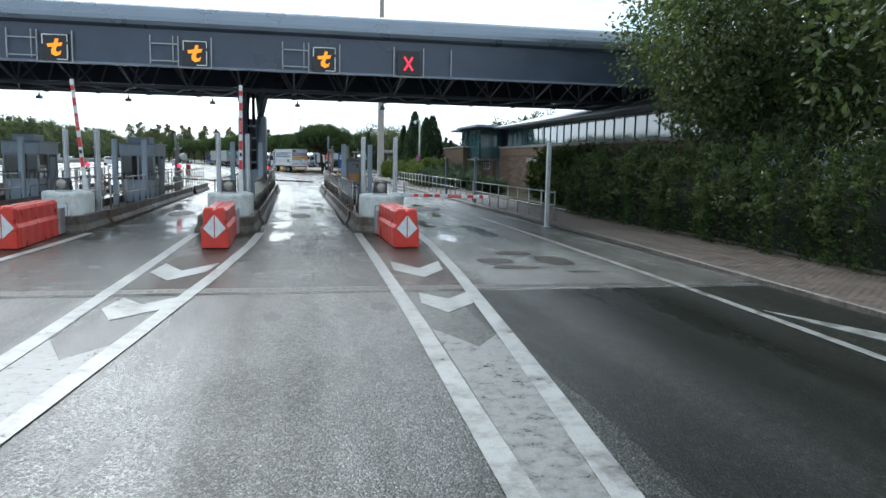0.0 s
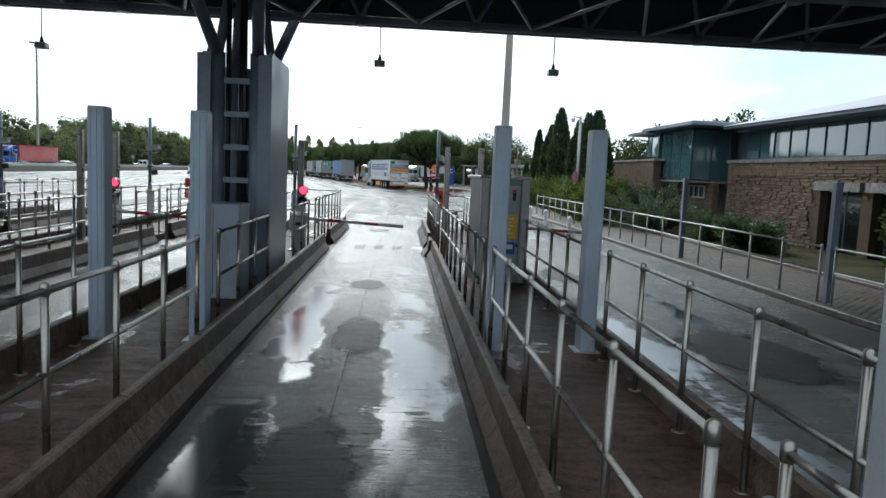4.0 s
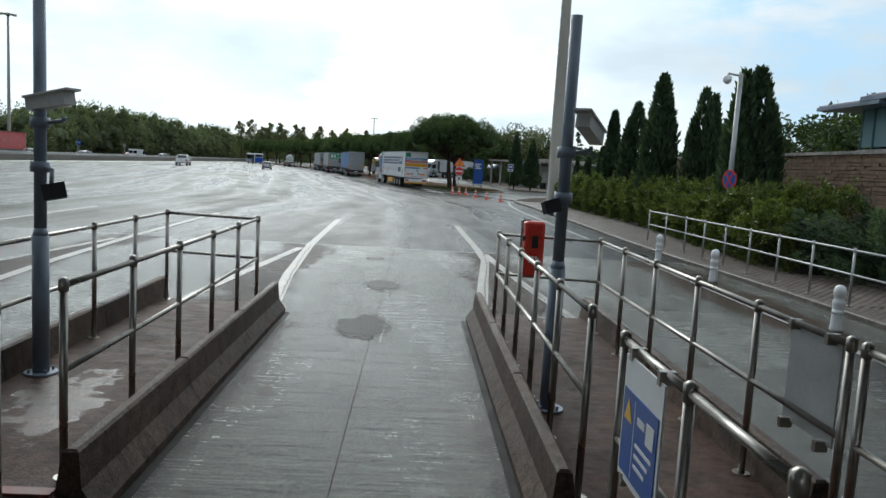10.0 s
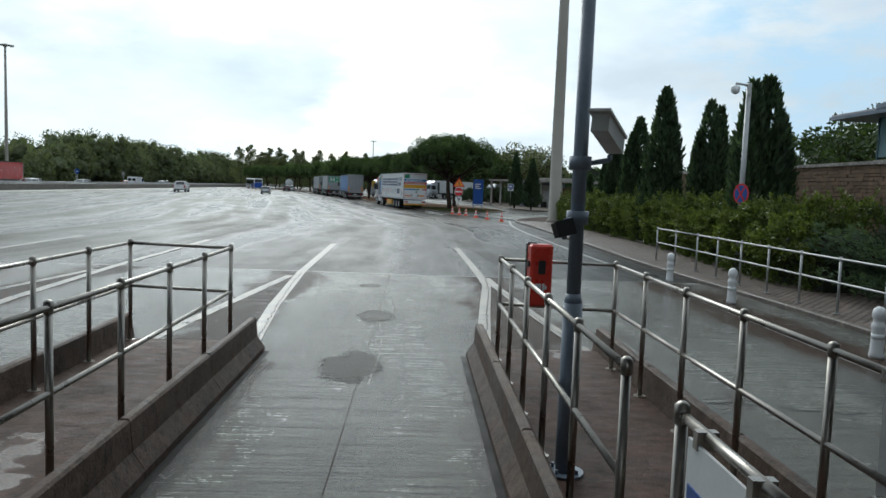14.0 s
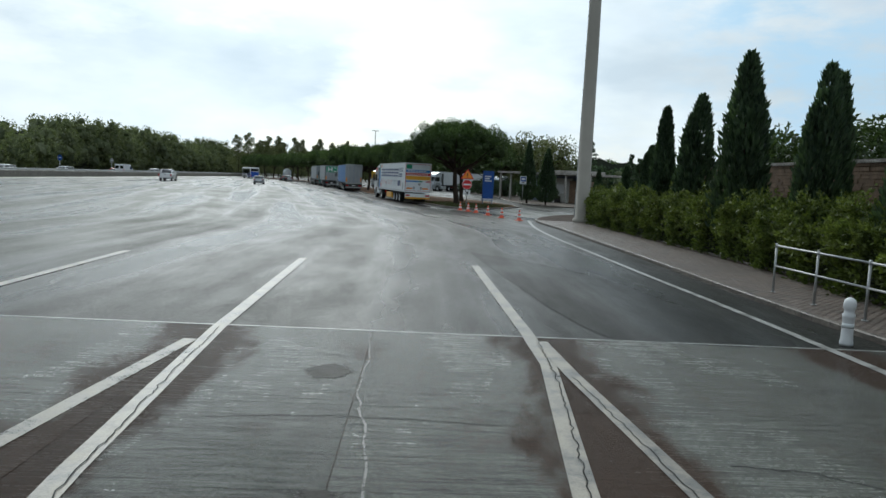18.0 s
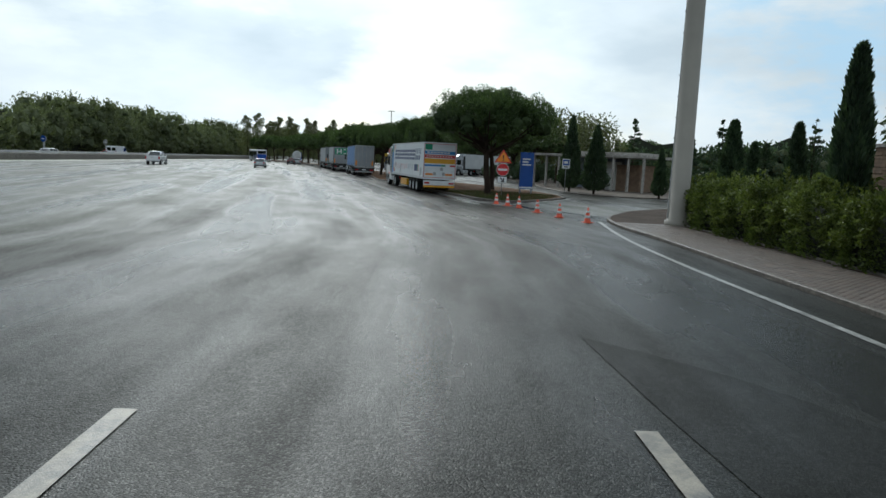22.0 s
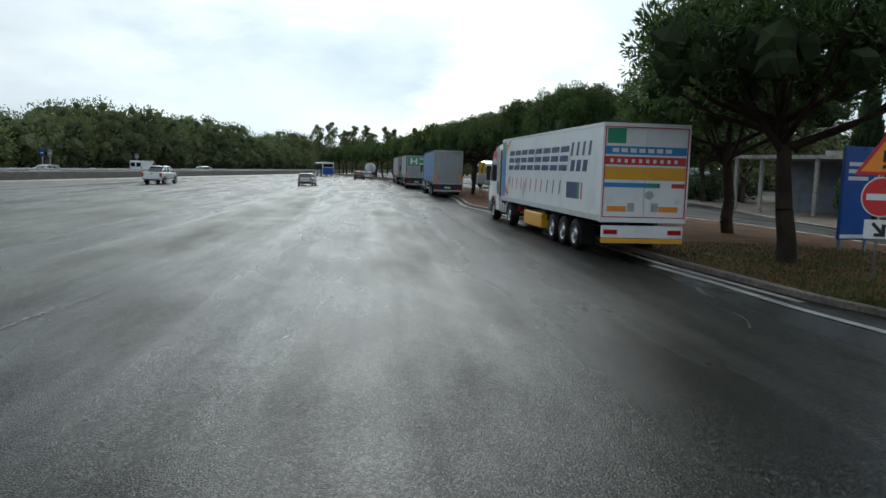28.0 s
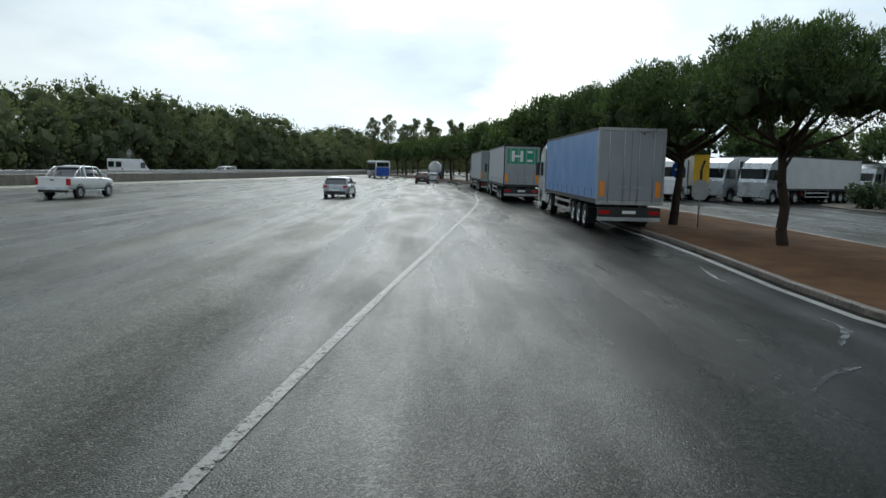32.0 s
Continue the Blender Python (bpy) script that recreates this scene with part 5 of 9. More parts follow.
def payment_kiosk(x, y, rz):
    k = thing("payment_kiosk", "large grey payment terminal with an orange poster on its back", "payment terminal", pose(x, y, 0.18, 0, 0, rz))
    bm = BM()
    prism(bm, [(-0.50, -0.62), (0.50, -0.62), (0.50, 0.42), (0.30, 0.62), (-0.30, 0.62), (-0.50, 0.42)], "z", 0.0, 2.12)
    part("body", bm, surface("grey_beige_cabinet", (0.24, 0.235, 0.22), 0.45, 0, 0.15, 1.2, 40, 0.05, (0.17, 0.155, 0.14)), k)
    bm = BM()
    box(bm, -0.54, 0.54, -0.66, 0.66, 2.12, 2.19, 0.02)
    part("top", bm, MACHINE, k)
    for s in (-1, 1):
        bm = BM()
        box(bm, s * 0.42 - 0.09, s * 0.42 + 0.09, -0.70, -0.58, 0, 2.16, 0.02)
        part("side_pillar", bm, GALV, k)
    bm = BM()
    box(bm, -0.32, 0.32, -0.645, -0.62, 0.18, 2.0, 0.012)
    part("rear_door", bm, GREYBLUE, k, "grey rear door")
    part("latch", boxes((0.16, 0.22, -0.67, -0.64, 1.70, 1.86)), BLACK, k)
    part("lock", boxes((0.26, 0.30, -0.67, -0.64, 0.75, 0.82)), BLACK, k)
    part("poster", boxes((-0.31, 0.29, -0.650, -0.645, 0.92, 1.42)), ORANGE, k, "orange poster")
    part("poster_edge", boxes((0.02, 0.285, -0.6525, -0.650, 0.93, 1.41)), YELLOW, k, "yellow half of the poster")
    for i in range(5):
        part("text_bar", boxes((-0.27, 0.20 - 0.05 * (i % 2), -0.6545, -0.650, 1.32 - 0.075 * i, 1.345 - 0.075 * i)), WHITESIGN, k)
    part("notice", boxes((-0.14, 0.25, -0.651, -0.645, 0.60, 0.85)), BLUESIGN, k, "small blue notice")
    part("notice_symbol", boxes((-0.11, 0.02, -0.6535, -0.651, 0.66, 0.80), (0.06, 0.21, -0.6535, -0.651, 0.70, 0.80)), WHITESIGN, k)
    part("logo_mark", boxes((-0.12, 0.10, -0.651, -0.645, 1.86, 1.90), (0.15, 0.23, -0.651, -0.645, 1.85, 1.92)), REDSIGN, k)
    sp = part("side_notice", boxes((-0.503, -0.50, -0.35, -0.1, 0.62, 0.9)), BLUESIGN, k)
    bm = BM()
    tube(bm, (0.25, -0.5, 2.19), (0.25, -0.5, 2.75), 0.018, 8)
    box(bm, 0.2, 0.3, -0.62, -0.46, 2.45, 2.54)
    part("antenna", bm, MACHINE, k, "short mast with a small camera")


def help_post(x, y):
    h = thing("help_post", "tall grey help terminal with a red phone panel", "help terminal", pose(x, y, 0.18), "help terminals")
    bm = BM()
    box(bm, -0.17, 0.17, -0.24, 0.24, 0, 2.0, 0.015)
    part("body", bm, surface("dark_beige_cabinet", (0.22, 0.22, 0.21), 0.45, 0, 0.12), h)
    part("phone_panel", boxes((-0.15, 0.15, -0.248, -0.24, 1.35, 1.55)), REDSIGN, h, "red phone panel")
    part("phone_symbol", boxes((-0.03, 0.03, -0.252, -0.248, 1.40, 1.50)), WHITESIGN, h)
    part("blue_panel", boxes((-0.14, 0.14, -0.248, -0.24, 0.75, 1.12)), BLUESIGN, h)
    for z0, z1 in ((1.62, 1.74), (1.12, 1.30), (0.75, 0.82)):
        part("card_slot", boxes((0.17, 0.20, -0.18, 0.12, z0, z1)), MACHINE, h)


for k, xc in enumerate(ISLANDS):
    island(xc)
    right_side, left_side = xc + 0.86, xc - 0.86
    concrete_barrier(left_side, -16.95, 1.75 if k == 0 else 2.9, -1)
    concrete_barrier(right_side, -16.95, 2.9, 1)
    if k == 0:
        concrete_barrier(left_side - 0.06, 1.9, 3.1, -1)
    concrete_barrier(left_side, 4.5, 11.2, -1)
    concrete_barrier(right_side, 4.5, 11.2, 1)
    if k < 4:
        drum(xc - 0.05)
        crash_barrier(xc + 0.05, 1.3 if k == 0 else 0.8)
    bm = BM()
    box(bm, -0.75, 0.75, -0.05, 0.05, 0.0, 0.02)
    stripe = solid("edge_stripe", bm, surface("faded_red_paint", (0.20, 0.045, 0.035), 0.5, 0, 0.5, 4, 30, 0.3, (0.06, 0.035, 0.028)), "faded red and white painted step edge", "edge marking", "painted step edges", m=pose(xc, 4.5, 0.185))
    for s in (-1, 1):
        guide_post(xc + (s * 0.58 + 0.23 if k == 0 else s * 0.49 - 0.01), -16.4 if k == 0 else -16.5, 0.18, 2.94, ALU, 0.15, 0.15, "grooved aluminium guide post on the toll island", "aluminium guide posts")
        guide_post(xc + s * 0.60, -9.3, 0.18, 2.80, GREYBLUE, 0.20, 0.26, "grey-blue painted steel post on the toll island", "grey-blue posts")
        if k < 3:
            guide_post(xc + s * 0.46 - (0.12 if k else 0.11), 1.6, 0.18, 2.9, STEEL, 0.15, 0.16, "grooved brown-grey steel guide post beside the exit barrier", "exit guide posts")

# rails of the two islands beside the lane, then of those further away
for k, xc in enumerate(ISLANDS[:6]):
    for s in (-1, 1):
        x = xc + s * 0.70
        rail_run([(x, -15.9), (x, -9.8)], gap=1.2)
        rail_run([(x, -8.8), (x, 0.6)] if k != 1 or s < 0 else [(x, -8.8), (x, -5.2)], gap=1.2)
        if k == 1 and s > 0:
            rail_run([(x, -2.0), (x, 0.6)], gap=1.2)
        rail_run([(x, 2.1), (x, 3.0), (x, 3.97)], gap=0.9)
    x0, x1 = xc - 0.70, xc + 0.70
    rail_run([(x1, 4.75), (x1, 10.6), (x0, 10.9), (x0, 4.75)] if k else [(x0, 4.75), (x0, 10.3), (x1, 10.0), (x1, 4.12)], gap=1.15)
    if k < 2:
        rail_run([(xc - 0.55, -16.05), (xc - 0.18, -16.05), (xc - 0.18, -15.5)], gap=0.7, h=1.1, label="short stainless rail loop round the guide post")
        rail_run([(xc - 0.66, 1.15), (xc - 0.30, 1.15)], gap=0.4, h=1.15, label="short stainless rail beside the exit post")

barrier_arm(ISLANDS[1] + 0.30, -17.2, 1.20, 3.45, True, -1, 0.6)
barrier_arm(ISLANDS[2] + 0.30, -17.2, 1.20, 3.45, True, -1, -5)
barrier_arm(ISLANDS[0] + 0.75, -18.05, 1.10, 3.10, False, 1, 1.0)
for k, xc in enumerate(ISLANDS[:4]):
    mx = xc + (0.55 if k == 0 else 0.42)
    exit_machine(mx, 0.9)
    arm = thing("exit_boom", "thin red and white exit boom across the lane", "boom barrier", pose(mx, 0.72, 1.06, 0, 92.3, -6 if k else 0), "exit booms")
    bm = BM()
    tube(bm, (0, 0, 0.1), (0, 0, 2.75), 0.042, 12)
    boom = part("boom", bm, ARMWHITE, arm)
    for a in (0.78, 1.75):
        bm = BM()
        tube(bm, (0, 0, a), (0, 0, a + 0.36), 0.0435, 12)
        part("band", bm, ARMRED, arm)
    bm = BM()
    box(bm, -0.06, 0.06, -0.05, 0.05, -0.18, 0.2, 0.01)
    part("clamp", bm, GALV, arm)
    traffic_light(mx + (0.05 if k else 0.02), 1.18, 1.62, k > 0)
    camera_pole(xc - 0.58, 6.6 if k == 0 else 7.0, 1 if k == 0 else -1)
    rail_sign(xc - 0.735, 3.49, 1.13, -90, True)
    rail_sign(xc + (0.735 if k == 0 else 0.665), 4.55 if k == 0 else 3.35, 1.13, 90 if k == 0 else -90 + 180, k == 1)
extinguisher_box(ISLANDS[0] - 0.27, 9.95, 0.97, 8)
extinguisher_box(ISLANDS[2] - 0.30, 10.6, 0.98, 8)
extinguisher_box(ISLANDS[4] - 0.30, 10.6, 0.98, 8)
payment_kiosk(2.16, -3.0, 6)
help_post(ISLANDS[1] + 0.30, -2.3)
toll_booth(ISLANDS[2] - 0.05, -7.4)
toll_booth(ISLANDS[3] - 0.05, -7.4)
toll_booth(ISLANDS[4] - 0.05, -7.4)


# ---- canopy ----
CX0, CX1 = -46.0, 33.0
canopy = thing("canopy", "long dark steel toll canopy with a rounded silver edge", "canopy", kind="structure")
bm = BM()
arc = [(-13.25 + 0.0, 7.05)] + [(-12.85 - 0.62 * math.cos(a), 7.38 + 0.62 * math.sin(a)) for a in [math.pi * (-0.12 + 0.62 * i / 8) for i in range(9)]]
prism(bm, arc + [(-12.6, 7.9), (-12.6, 7.05)], "x", CX0, CX1)
part("front_edge", bm, CANOPYMETAL, canopy, "rounded silver sheet along the front edge")
bm = BM()
arc = [(4.35, 7.05)] + [(4.0 + 0.62 * math.cos(a), 7.38 + 0.62 * math.sin(a)) for a in [math.pi * (-0.12 + 0.62 * i / 8) for i in range(9)]]
prism(bm, arc + [(3.8, 7.9), (3.8, 7.05)], "x", CX0, CX1)
part("rear_edge", bm, CANOPYMETAL, canopy)
part("front_fascia", boxes((CX0, CX1, -13.22, -13.05, 5.72, 7.2)), FASCIA, canopy, "dark flat front fascia")
part("fascia_lip", boxes((CX0, CX1, -13.27, -13.0, 5.66, 5.74)), DARKSTEEL, canopy)
part("rear_fascia", boxes((CX0, CX1, 4.05, 4.2, 6.65, 7.2)), FASCIA, canopy)
for i in range(9):
    a, b = CX0 + (CX1 - CX0) * i / 9, CX0 + (CX1 - CX0) * (i + 1) / 9
    part("roof_panel", boxes((a, b - 0.02, -12.6, -1.4, 7.72, 7.86)), DARKSTEEL, canopy)
    part("roof_panel", boxes((a, b - 0.02, -0.9, 3.8, 7.72, 7.86)), DARKSTEEL, canopy)
for y in (-11.5, -6.4, -2.5, 2.6):
    low = y in (-6.4, -2.5)
    z = 5.52 if low else 6.75
    bm = BM()
    tube(bm, (CX0, y, z), (CX1, y, z), 0.09 if low else 0.07, 8)
    part("chord", bm, DARKSTEEL, canopy, "steel tube chord of the roof truss")
part("rear_screen", boxes((CX0, CX1, -2.36, -2.28, 5.60, 6.85)), FASCIA, canopy, "dark cladding behind the truss")
for y in (-9.0, -4.45, 0.0):
    part("top_chord", boxes((CX0, CX1, y - 0.07, y + 0.07, 7.55, 7.72)), DARKSTEEL, canopy)
x = CX0 + 1.2
k = 0
while x < CX1 - 2:
    for y0, ys in ((-6.4, (-9.0, -4.45)), (-2.5, (-4.45, 0.0))):
        bm = BM()
        for yt in ys:
            for dx in (-1.22, 1.22):
                tube(bm, (x, y0, 5.55), (x + dx, yt, 7.58), 0.045, 6)
        tube(bm, (x, y0, 5.40), (x, y0, 5.60), 0.14, 8, 0.10)
        part("truss_web", bm, DARKSTEEL, canopy)
    bm = BM()
    tube(bm, (x, -6.4, 5.52), (x + 1.22, -2.5, 5.52), 0.04, 6), tube(bm, (x + 1.22, -2.5, 5.52), (x + 2.44, -6.4, 5.52), 0.04, 6)
    tube(bm, (x, -11.5, 6.75), (x, -6.4, 5.52), 0.045, 6), tube(bm, (x, -2.5, 5.52), (x, 2.6, 6.75), 0.045, 6)
    tube(bm, (x, 2.6, 6.75), (x, 4.1, 7.0), 0.05, 6), tube(bm, (x, -11.5, 6.75), (x, -13.0, 6.9), 0.05, 6)
    tube(bm, (x, -11.5, 6.75), (x + 1.22, -9.0, 7.6), 0.04, 6), tube(bm, (x, 2.6, 6.75), (x + 1.22, 0.0, 7.6), 0.04, 6)
    part("bracing", bm, DARKSTEEL, canopy)
    x += 2.44
    k += 1


def canopy_column(xc):
    c = thing("canopy_column", "dark blue-grey steel column cluster carrying the canopy", "column", pose(xc, -3.9, 0.18), "canopy columns")
    for sx, sy in ((-1, -1), (1, -1), (-1, 1), (1, 1)):
        bm = BM()
        tube(bm, (sx * 0.36, sy * 0.75, 0), (sx * 0.36, sy * 0.75, 4.2), 0.14, 14)
        tube(bm, (sx * 0.36, sy * 0.75, 4.15), (sx * 0.62, sy * 2.1, 5.45), 0.11, 12)
        tube(bm, (sx * 0.36, sy * 0.75, 4.15), (sx * 0.2, sy * 0.4, 5.6), 0.09, 12)
        part("tube", bm, DARKSTEEL, c)
    for sy in (-1, 1):
        part("cladding", boxes((-0.66, 0.66, sy * 0.98 - 0.03, sy * 0.98 + 0.03, 1.6 if sy < 0 else 0.0, 4.15)) if sy > 0 else boxes((-0.66, -0.42, -1.01, -0.95, 0.0, 4.15), (0.42, 0.66, -1.01, -0.95, 0.0, 4.15)), DARKSTEEL, c)
    bm = BM()
    box(bm, 0.58, 0.66, -0.95, 0.95, 0.0, 4.2)
    part("side_panel", bm, DARKSTEEL, c)
    bm = BM()
    tube(bm, (0, -0.5, 0.0), (0.05, -0.5, 5.5), 0.07, 10), tube(bm, (-0.2, -0.6, 0.0), (-0.2, -0.6, 5.5), 0.05, 10), tube(bm, (0.15, -0.75, 1.6), (0.1, -0.6, 5.5), 0.035, 8)
    part("downpipe", bm, BLACK, c)
    bm = BM()
    for z in (1.9, 2.5, 3.1, 3.7):
        box(bm, -0.36, 0.36, -0.80, -0.70, z - 0.05, z + 0.05)
    part("cross_plate", bm, DARKSTEEL, c)


canopy_column(ISLANDS[1])
canopy_column(ISLANDS[1] - 4 * LANE)
cab = thing("electrical_cabinet", "grey-blue electrical cabinet with a yellow warning sticker", "cabinet", pose(ISLANDS[1] + 0.05, -6.2, 0.18))
bm = BM()
box(bm, -0.42, 0.42, -0.3, 0.5, 0, 1.55, 0.015)
part("body", bm, GREYBLUE, cab)
part("door_seam", boxes((-0.004, 0.004, -0.304, -0.30, 0.08, 1.48)), BLACK, cab)
part("sticker", boxes((-0.30, -0.08, -0.306, -0.30, 0.42, 0.75)), WHITESIGN, cab)
bm = BM()
prism(bm, [(-0.27, 0.60), (-0.11, 0.60), (-0.19, 0.74)], "y", -0.309, -0.306)
part("warning_triangle", bm, YELLOW, cab)


def lane_sign(x, z, shape):
    s = thing("lane_sign", "black lane sign with a glowing orange t symbol" if shape == "t" else "black lane sign with a glowing red cross", "lane sign", pose(x, -13.30, z), "lane signs on the canopy")
    part("case", boxes((-0.46, 0.46, -0.05, 0.06, -0.48, 0.48)), BLACK, s)
    bm = BM()
    if shape == "t":
        prism(bm, [(-0.27, 0.10), (-0.02, 0.14), (0.02, 0.30), (0.14, 0.30), (0.10, 0.15), (0.27, 0.17), (0.22, 0.04), (0.07, 0.02), (0.02, -0.12), (0.10, -0.20), (0.22, -0.12), (0.17, -0.27), (0.02, -0.33), (-0.12, -0.25), (-0.13, -0.10), (-0.06, 0.0), (-0.24, -0.01)], "y", -0.065, -0.05)
        part("symbol", bm, LEDORANGE, s, "glowing orange led symbol")
    else:
        for a in (-1, 1):
            prism(bm, [(-0.20 * a, -0.26), (-0.14 * a, -0.30), (0.20 * a, 0.22), (0.14 * a, 0.26)], "y", -0.065, -0.05)
        part("symbol", bm, LEDRED, s, "glowing red led cross")
    if shape == "t":
        part("corner_mark", boxes((-0.44, -0.40, -0.056, -0.05, 0.1, 0.46), (-0.44, -0.1, -0.056, -0.05, 0.42, 0.46), (0.40, 0.44, -0.056, -0.05, -0.46, 0.1), (0.05, 0.44, -0.056, -0.05, -0.46, -0.42), (-0.1, 0.44, -0.056, -0.05, 0.43, 0.46), (0.41, 0.44, -0.056, -0.05, 0.2, 0.46)), LEDWHITE, s)
    part("bracket", boxes((0.58, 0.62, -0.1, -0.04, -0.55, 0.6), (-0.62, -0.58, -0.1, -0.04, -0.55, 0.6), (-0.62, 0.62, -0.06, -0.03, -0.55, -0.52)), GALV, s)
    if shape == "t":
        part("side_frame", boxes((-1.62, -1.58, -0.1, -0.04, -0.45, 0.6), (-1.62, -0.58, -0.1, -0.06, 0.28, 0.32), (-1.62, -0.58, -0.1, -0.06, -0.35, -0.31), (-0.80, -0.77, -0.1, -0.06, -0.4, 0.6)), GALV, s)
    else:
        part("side_frame", boxes((1.72, 1.76, -0.1, -0.04, -0.45, 0.6)), GALV, s)


for x, shape in ((0.30, "t"), (-4.55, "t"), (-9.45, "t"), (-14.3, "t"), (3.65, "x")):
    lane_sign(x, 6.2, shape)


def hung_detector(x, y, z):
    h = thing("hanging_detector", "small grey detector box hung on a rod from the canopy", "detector", pose(x, y, z), "hanging detectors")
    bm = BM()
    tube(bm, (0, 0, 0.16), (0, 0, 1.35), 0.018, 6)
    tube(bm, (0, 0, 1.3), (0, -0.1, 1.9), 0.018, 6)
    part("rod", bm, DARKSTEEL, h)
    bm = BM()
    box(bm, -0.16, 0.16, -0.14, 0.14, -0.10, 0.08, 0.02)
    part("box", bm, MACHINE, h)
    bm = BM()
    lathe(bm, [(0.05, 0.06), (0.06, 0.12), (0.03, 0.24), (0.02, 0.26)], seg=10)
    part("joint", bm, BLACK, h)


for x in (-0.67, -5.76, 4.65, -10.6, -15.5):
    hung_detector(x, 4.2, 5.6)


# ---- right side of the lanes ----
guide_post(8.15, -17.75, 0.0, 3.05, ALU, 0.14, 0.16, "grooved aluminium height post beside the kerb", "height posts")
rail_run([(8.75, -16.9), (8.72, -4.6)], z=0.12, h=1.12, gap=1.55, mat_=GALV, label="galvanised pedestrian railing along the pavement")
rail_run([(8.72, -4.1), (8.75, 8), (8.68, 22.8), (8.62, 26.3)], z=0.12, h=1.12, gap=1.5, mat_=GALV, label="galvanised pedestrian railing along the pavement")
rail_run([(8.75, -16.9), (8.30, -17.3)], z=0.12, h=1.12, gap=0.6, mat_=GALV, label="return of the pedestrian railing at the height post")
for y in (-4.35, 3.4):
    p = thing("steel_post", "weathered square steel post in the railing", "post", pose(8.78, y, 0.12), "steel posts in the railing")
    part("shaft", boxes((-0.07, 0.07, -0.07, 0.07, 0, 2.4)), DARKSTEEL, p)
    part("cap", boxes((-0.08, 0.08, -0.08, 0.08, 2.4, 2.43)), GALV, p)
for x, y in ((7.25, 21.0), (7.33, 17.2), (7.28, 11.9)):
    b = thing("bollard", "white plastic road bollard with a grooved head", "bollard", pose(x, y, 0.0), "white bollards")
    bm = BM()
    lathe(bm, [(0.10, 0.0), (0.11, 0.05), (0.095, 0.1), (0.09, 0.44), (0.10, 0.47), (0.10, 0.52), (0.08, 0.55), (0.08, 0.60), (0.10, 0.63), (0.10, 0.70), (0.085, 0.76), (0.04, 0.80), (0.01, 0.805)], seg=18)
    part("body", bm, WHITESIGN, b)
    bm = BM()
    lathe(bm, [(0.093, 0.30), (0.094, 0.30), (0.094, 0.38), (0.093, 0.38)], seg=18)
    part("band", bm, REFLECT, b, "reflective band")


# ---- station building ----
def stone_wall(name, label, x, thick, y0, y1, z0, z1, holes=(), near=None):
    """A wall along y whose face looks to -x, of coursed stones proud of the mortar. holes: (y0, y1, z0, z1)."""
    rnd = random.Random(int(abs(x * 31 + y0 * 7)))
    w = thing(name, label, "stone wall", pose(x, y0, z0), kind="structure")
    ys = sorted({y0, y1, *[h[i] for h in holes for i in (0, 1)]})
    bm = BM()
    for a, b in zip(ys, ys[1:]):
        mid = (a + b) / 2
        cut = [h for h in holes if h[0] < mid < h[1]]
        spans = [(z0, z1)] if not cut else [(z0, cut[0][2]), (cut[0][3], z1)]
        for s, e in spans:
            if e - s > 0.01:
                box(bm, 0.03, thick, a - y0, b - y0, s - z0, e - z0)
    part("core", bm, MORTAR, w)
    shapes = []
    for k in range(8):
        bm = BM()
        vs = box(bm, 0.0, 0.06, 0.0, 1.0, 0.0, 1.0)
        for v in vs:
            if v.co.x < 0.03:
                v.co.x -= rnd.uniform(0.0, 0.045)
                v.co.y += rnd.uniform(0.01, 0.06) * (1 if v.co.y < 0.5 else -1)
                v.co.z += rnd.uniform(0.02, 0.10) * (1 if v.co.z < 0.5 else -1)
        shapes.append(mesh_of(bm, STONE, "stone"))
    count, rest = 0, []
    z = z0
    while z < z1 - 0.05:
        h = min(rnd.uniform(0.10, 0.165), z1 - z)
        y = y0
        while y < y1 - 0.08:
            L = min(rnd.uniform(0.28, 0.95), y1 - y)
            blocked = any(a - L < y < b and c - h < z < d for a, b, c, d in holes)
            if not blocked:
                if count < 280 and (near is None or near[0] < y < near[1]):
                    s = part("stone", shapes[rnd.randrange(8)], STONE, w)
                    s.location, s.scale = (0, y - y0 + 0.012, z - z0 + 0.01), (1, L - 0.024, h - 0.02)
                    count += 1
                else:
                    rest.append((y - y0 + 0.012, L - 0.024, z - z0 + 0.01, h - 0.02))
            y += L
        z += h
    if rest:
        bm = BM()
        for y, L, zz, h in rest:
            d = rnd.uniform(0.0, 0.03)
            vs = box(bm, -d, 0.05, y, y + L, zz, zz + h)
            for v in vs:
                if v.co.x < 0.0:
                    v.co.y += rnd.uniform(-0.02, 0.02)
                    v.co.z += rnd.uniform(-0.015, 0.015)
        o = part("more_stones", bm, STONE, w)
        o["kind"] = "stuff"
    return w


stone_wall("wall_facade", "coursed rough brown stone wall of the station building", 16.0, 0.4, -14.0, 16.3, 0.1, 3.45, [(2.7, 5.3, 0.1, 2.35), (5.9, 8.4, 0.1, 2.35)], near=(4, 15.6))
stone_wall("wall_garden", "coursed rough brown stone garden wall with a pale coping", 13.9, 0.4, 20.9, 47.0, 0.1, 3.55, near=(20.9, 30))
stone_wall("wall_base", "coursed brown stone base under the glass bay", 15.5, 0.3, 16.75, 21.3, 0.1, 2.44, [(17.7, 20.3, 1.70, 2.30)], near=(14, 21))
station = thing("station_building", "station building with blue-green glazing and a pale metal roof", "building", pose(16, -14, 0.1), kind="structure")


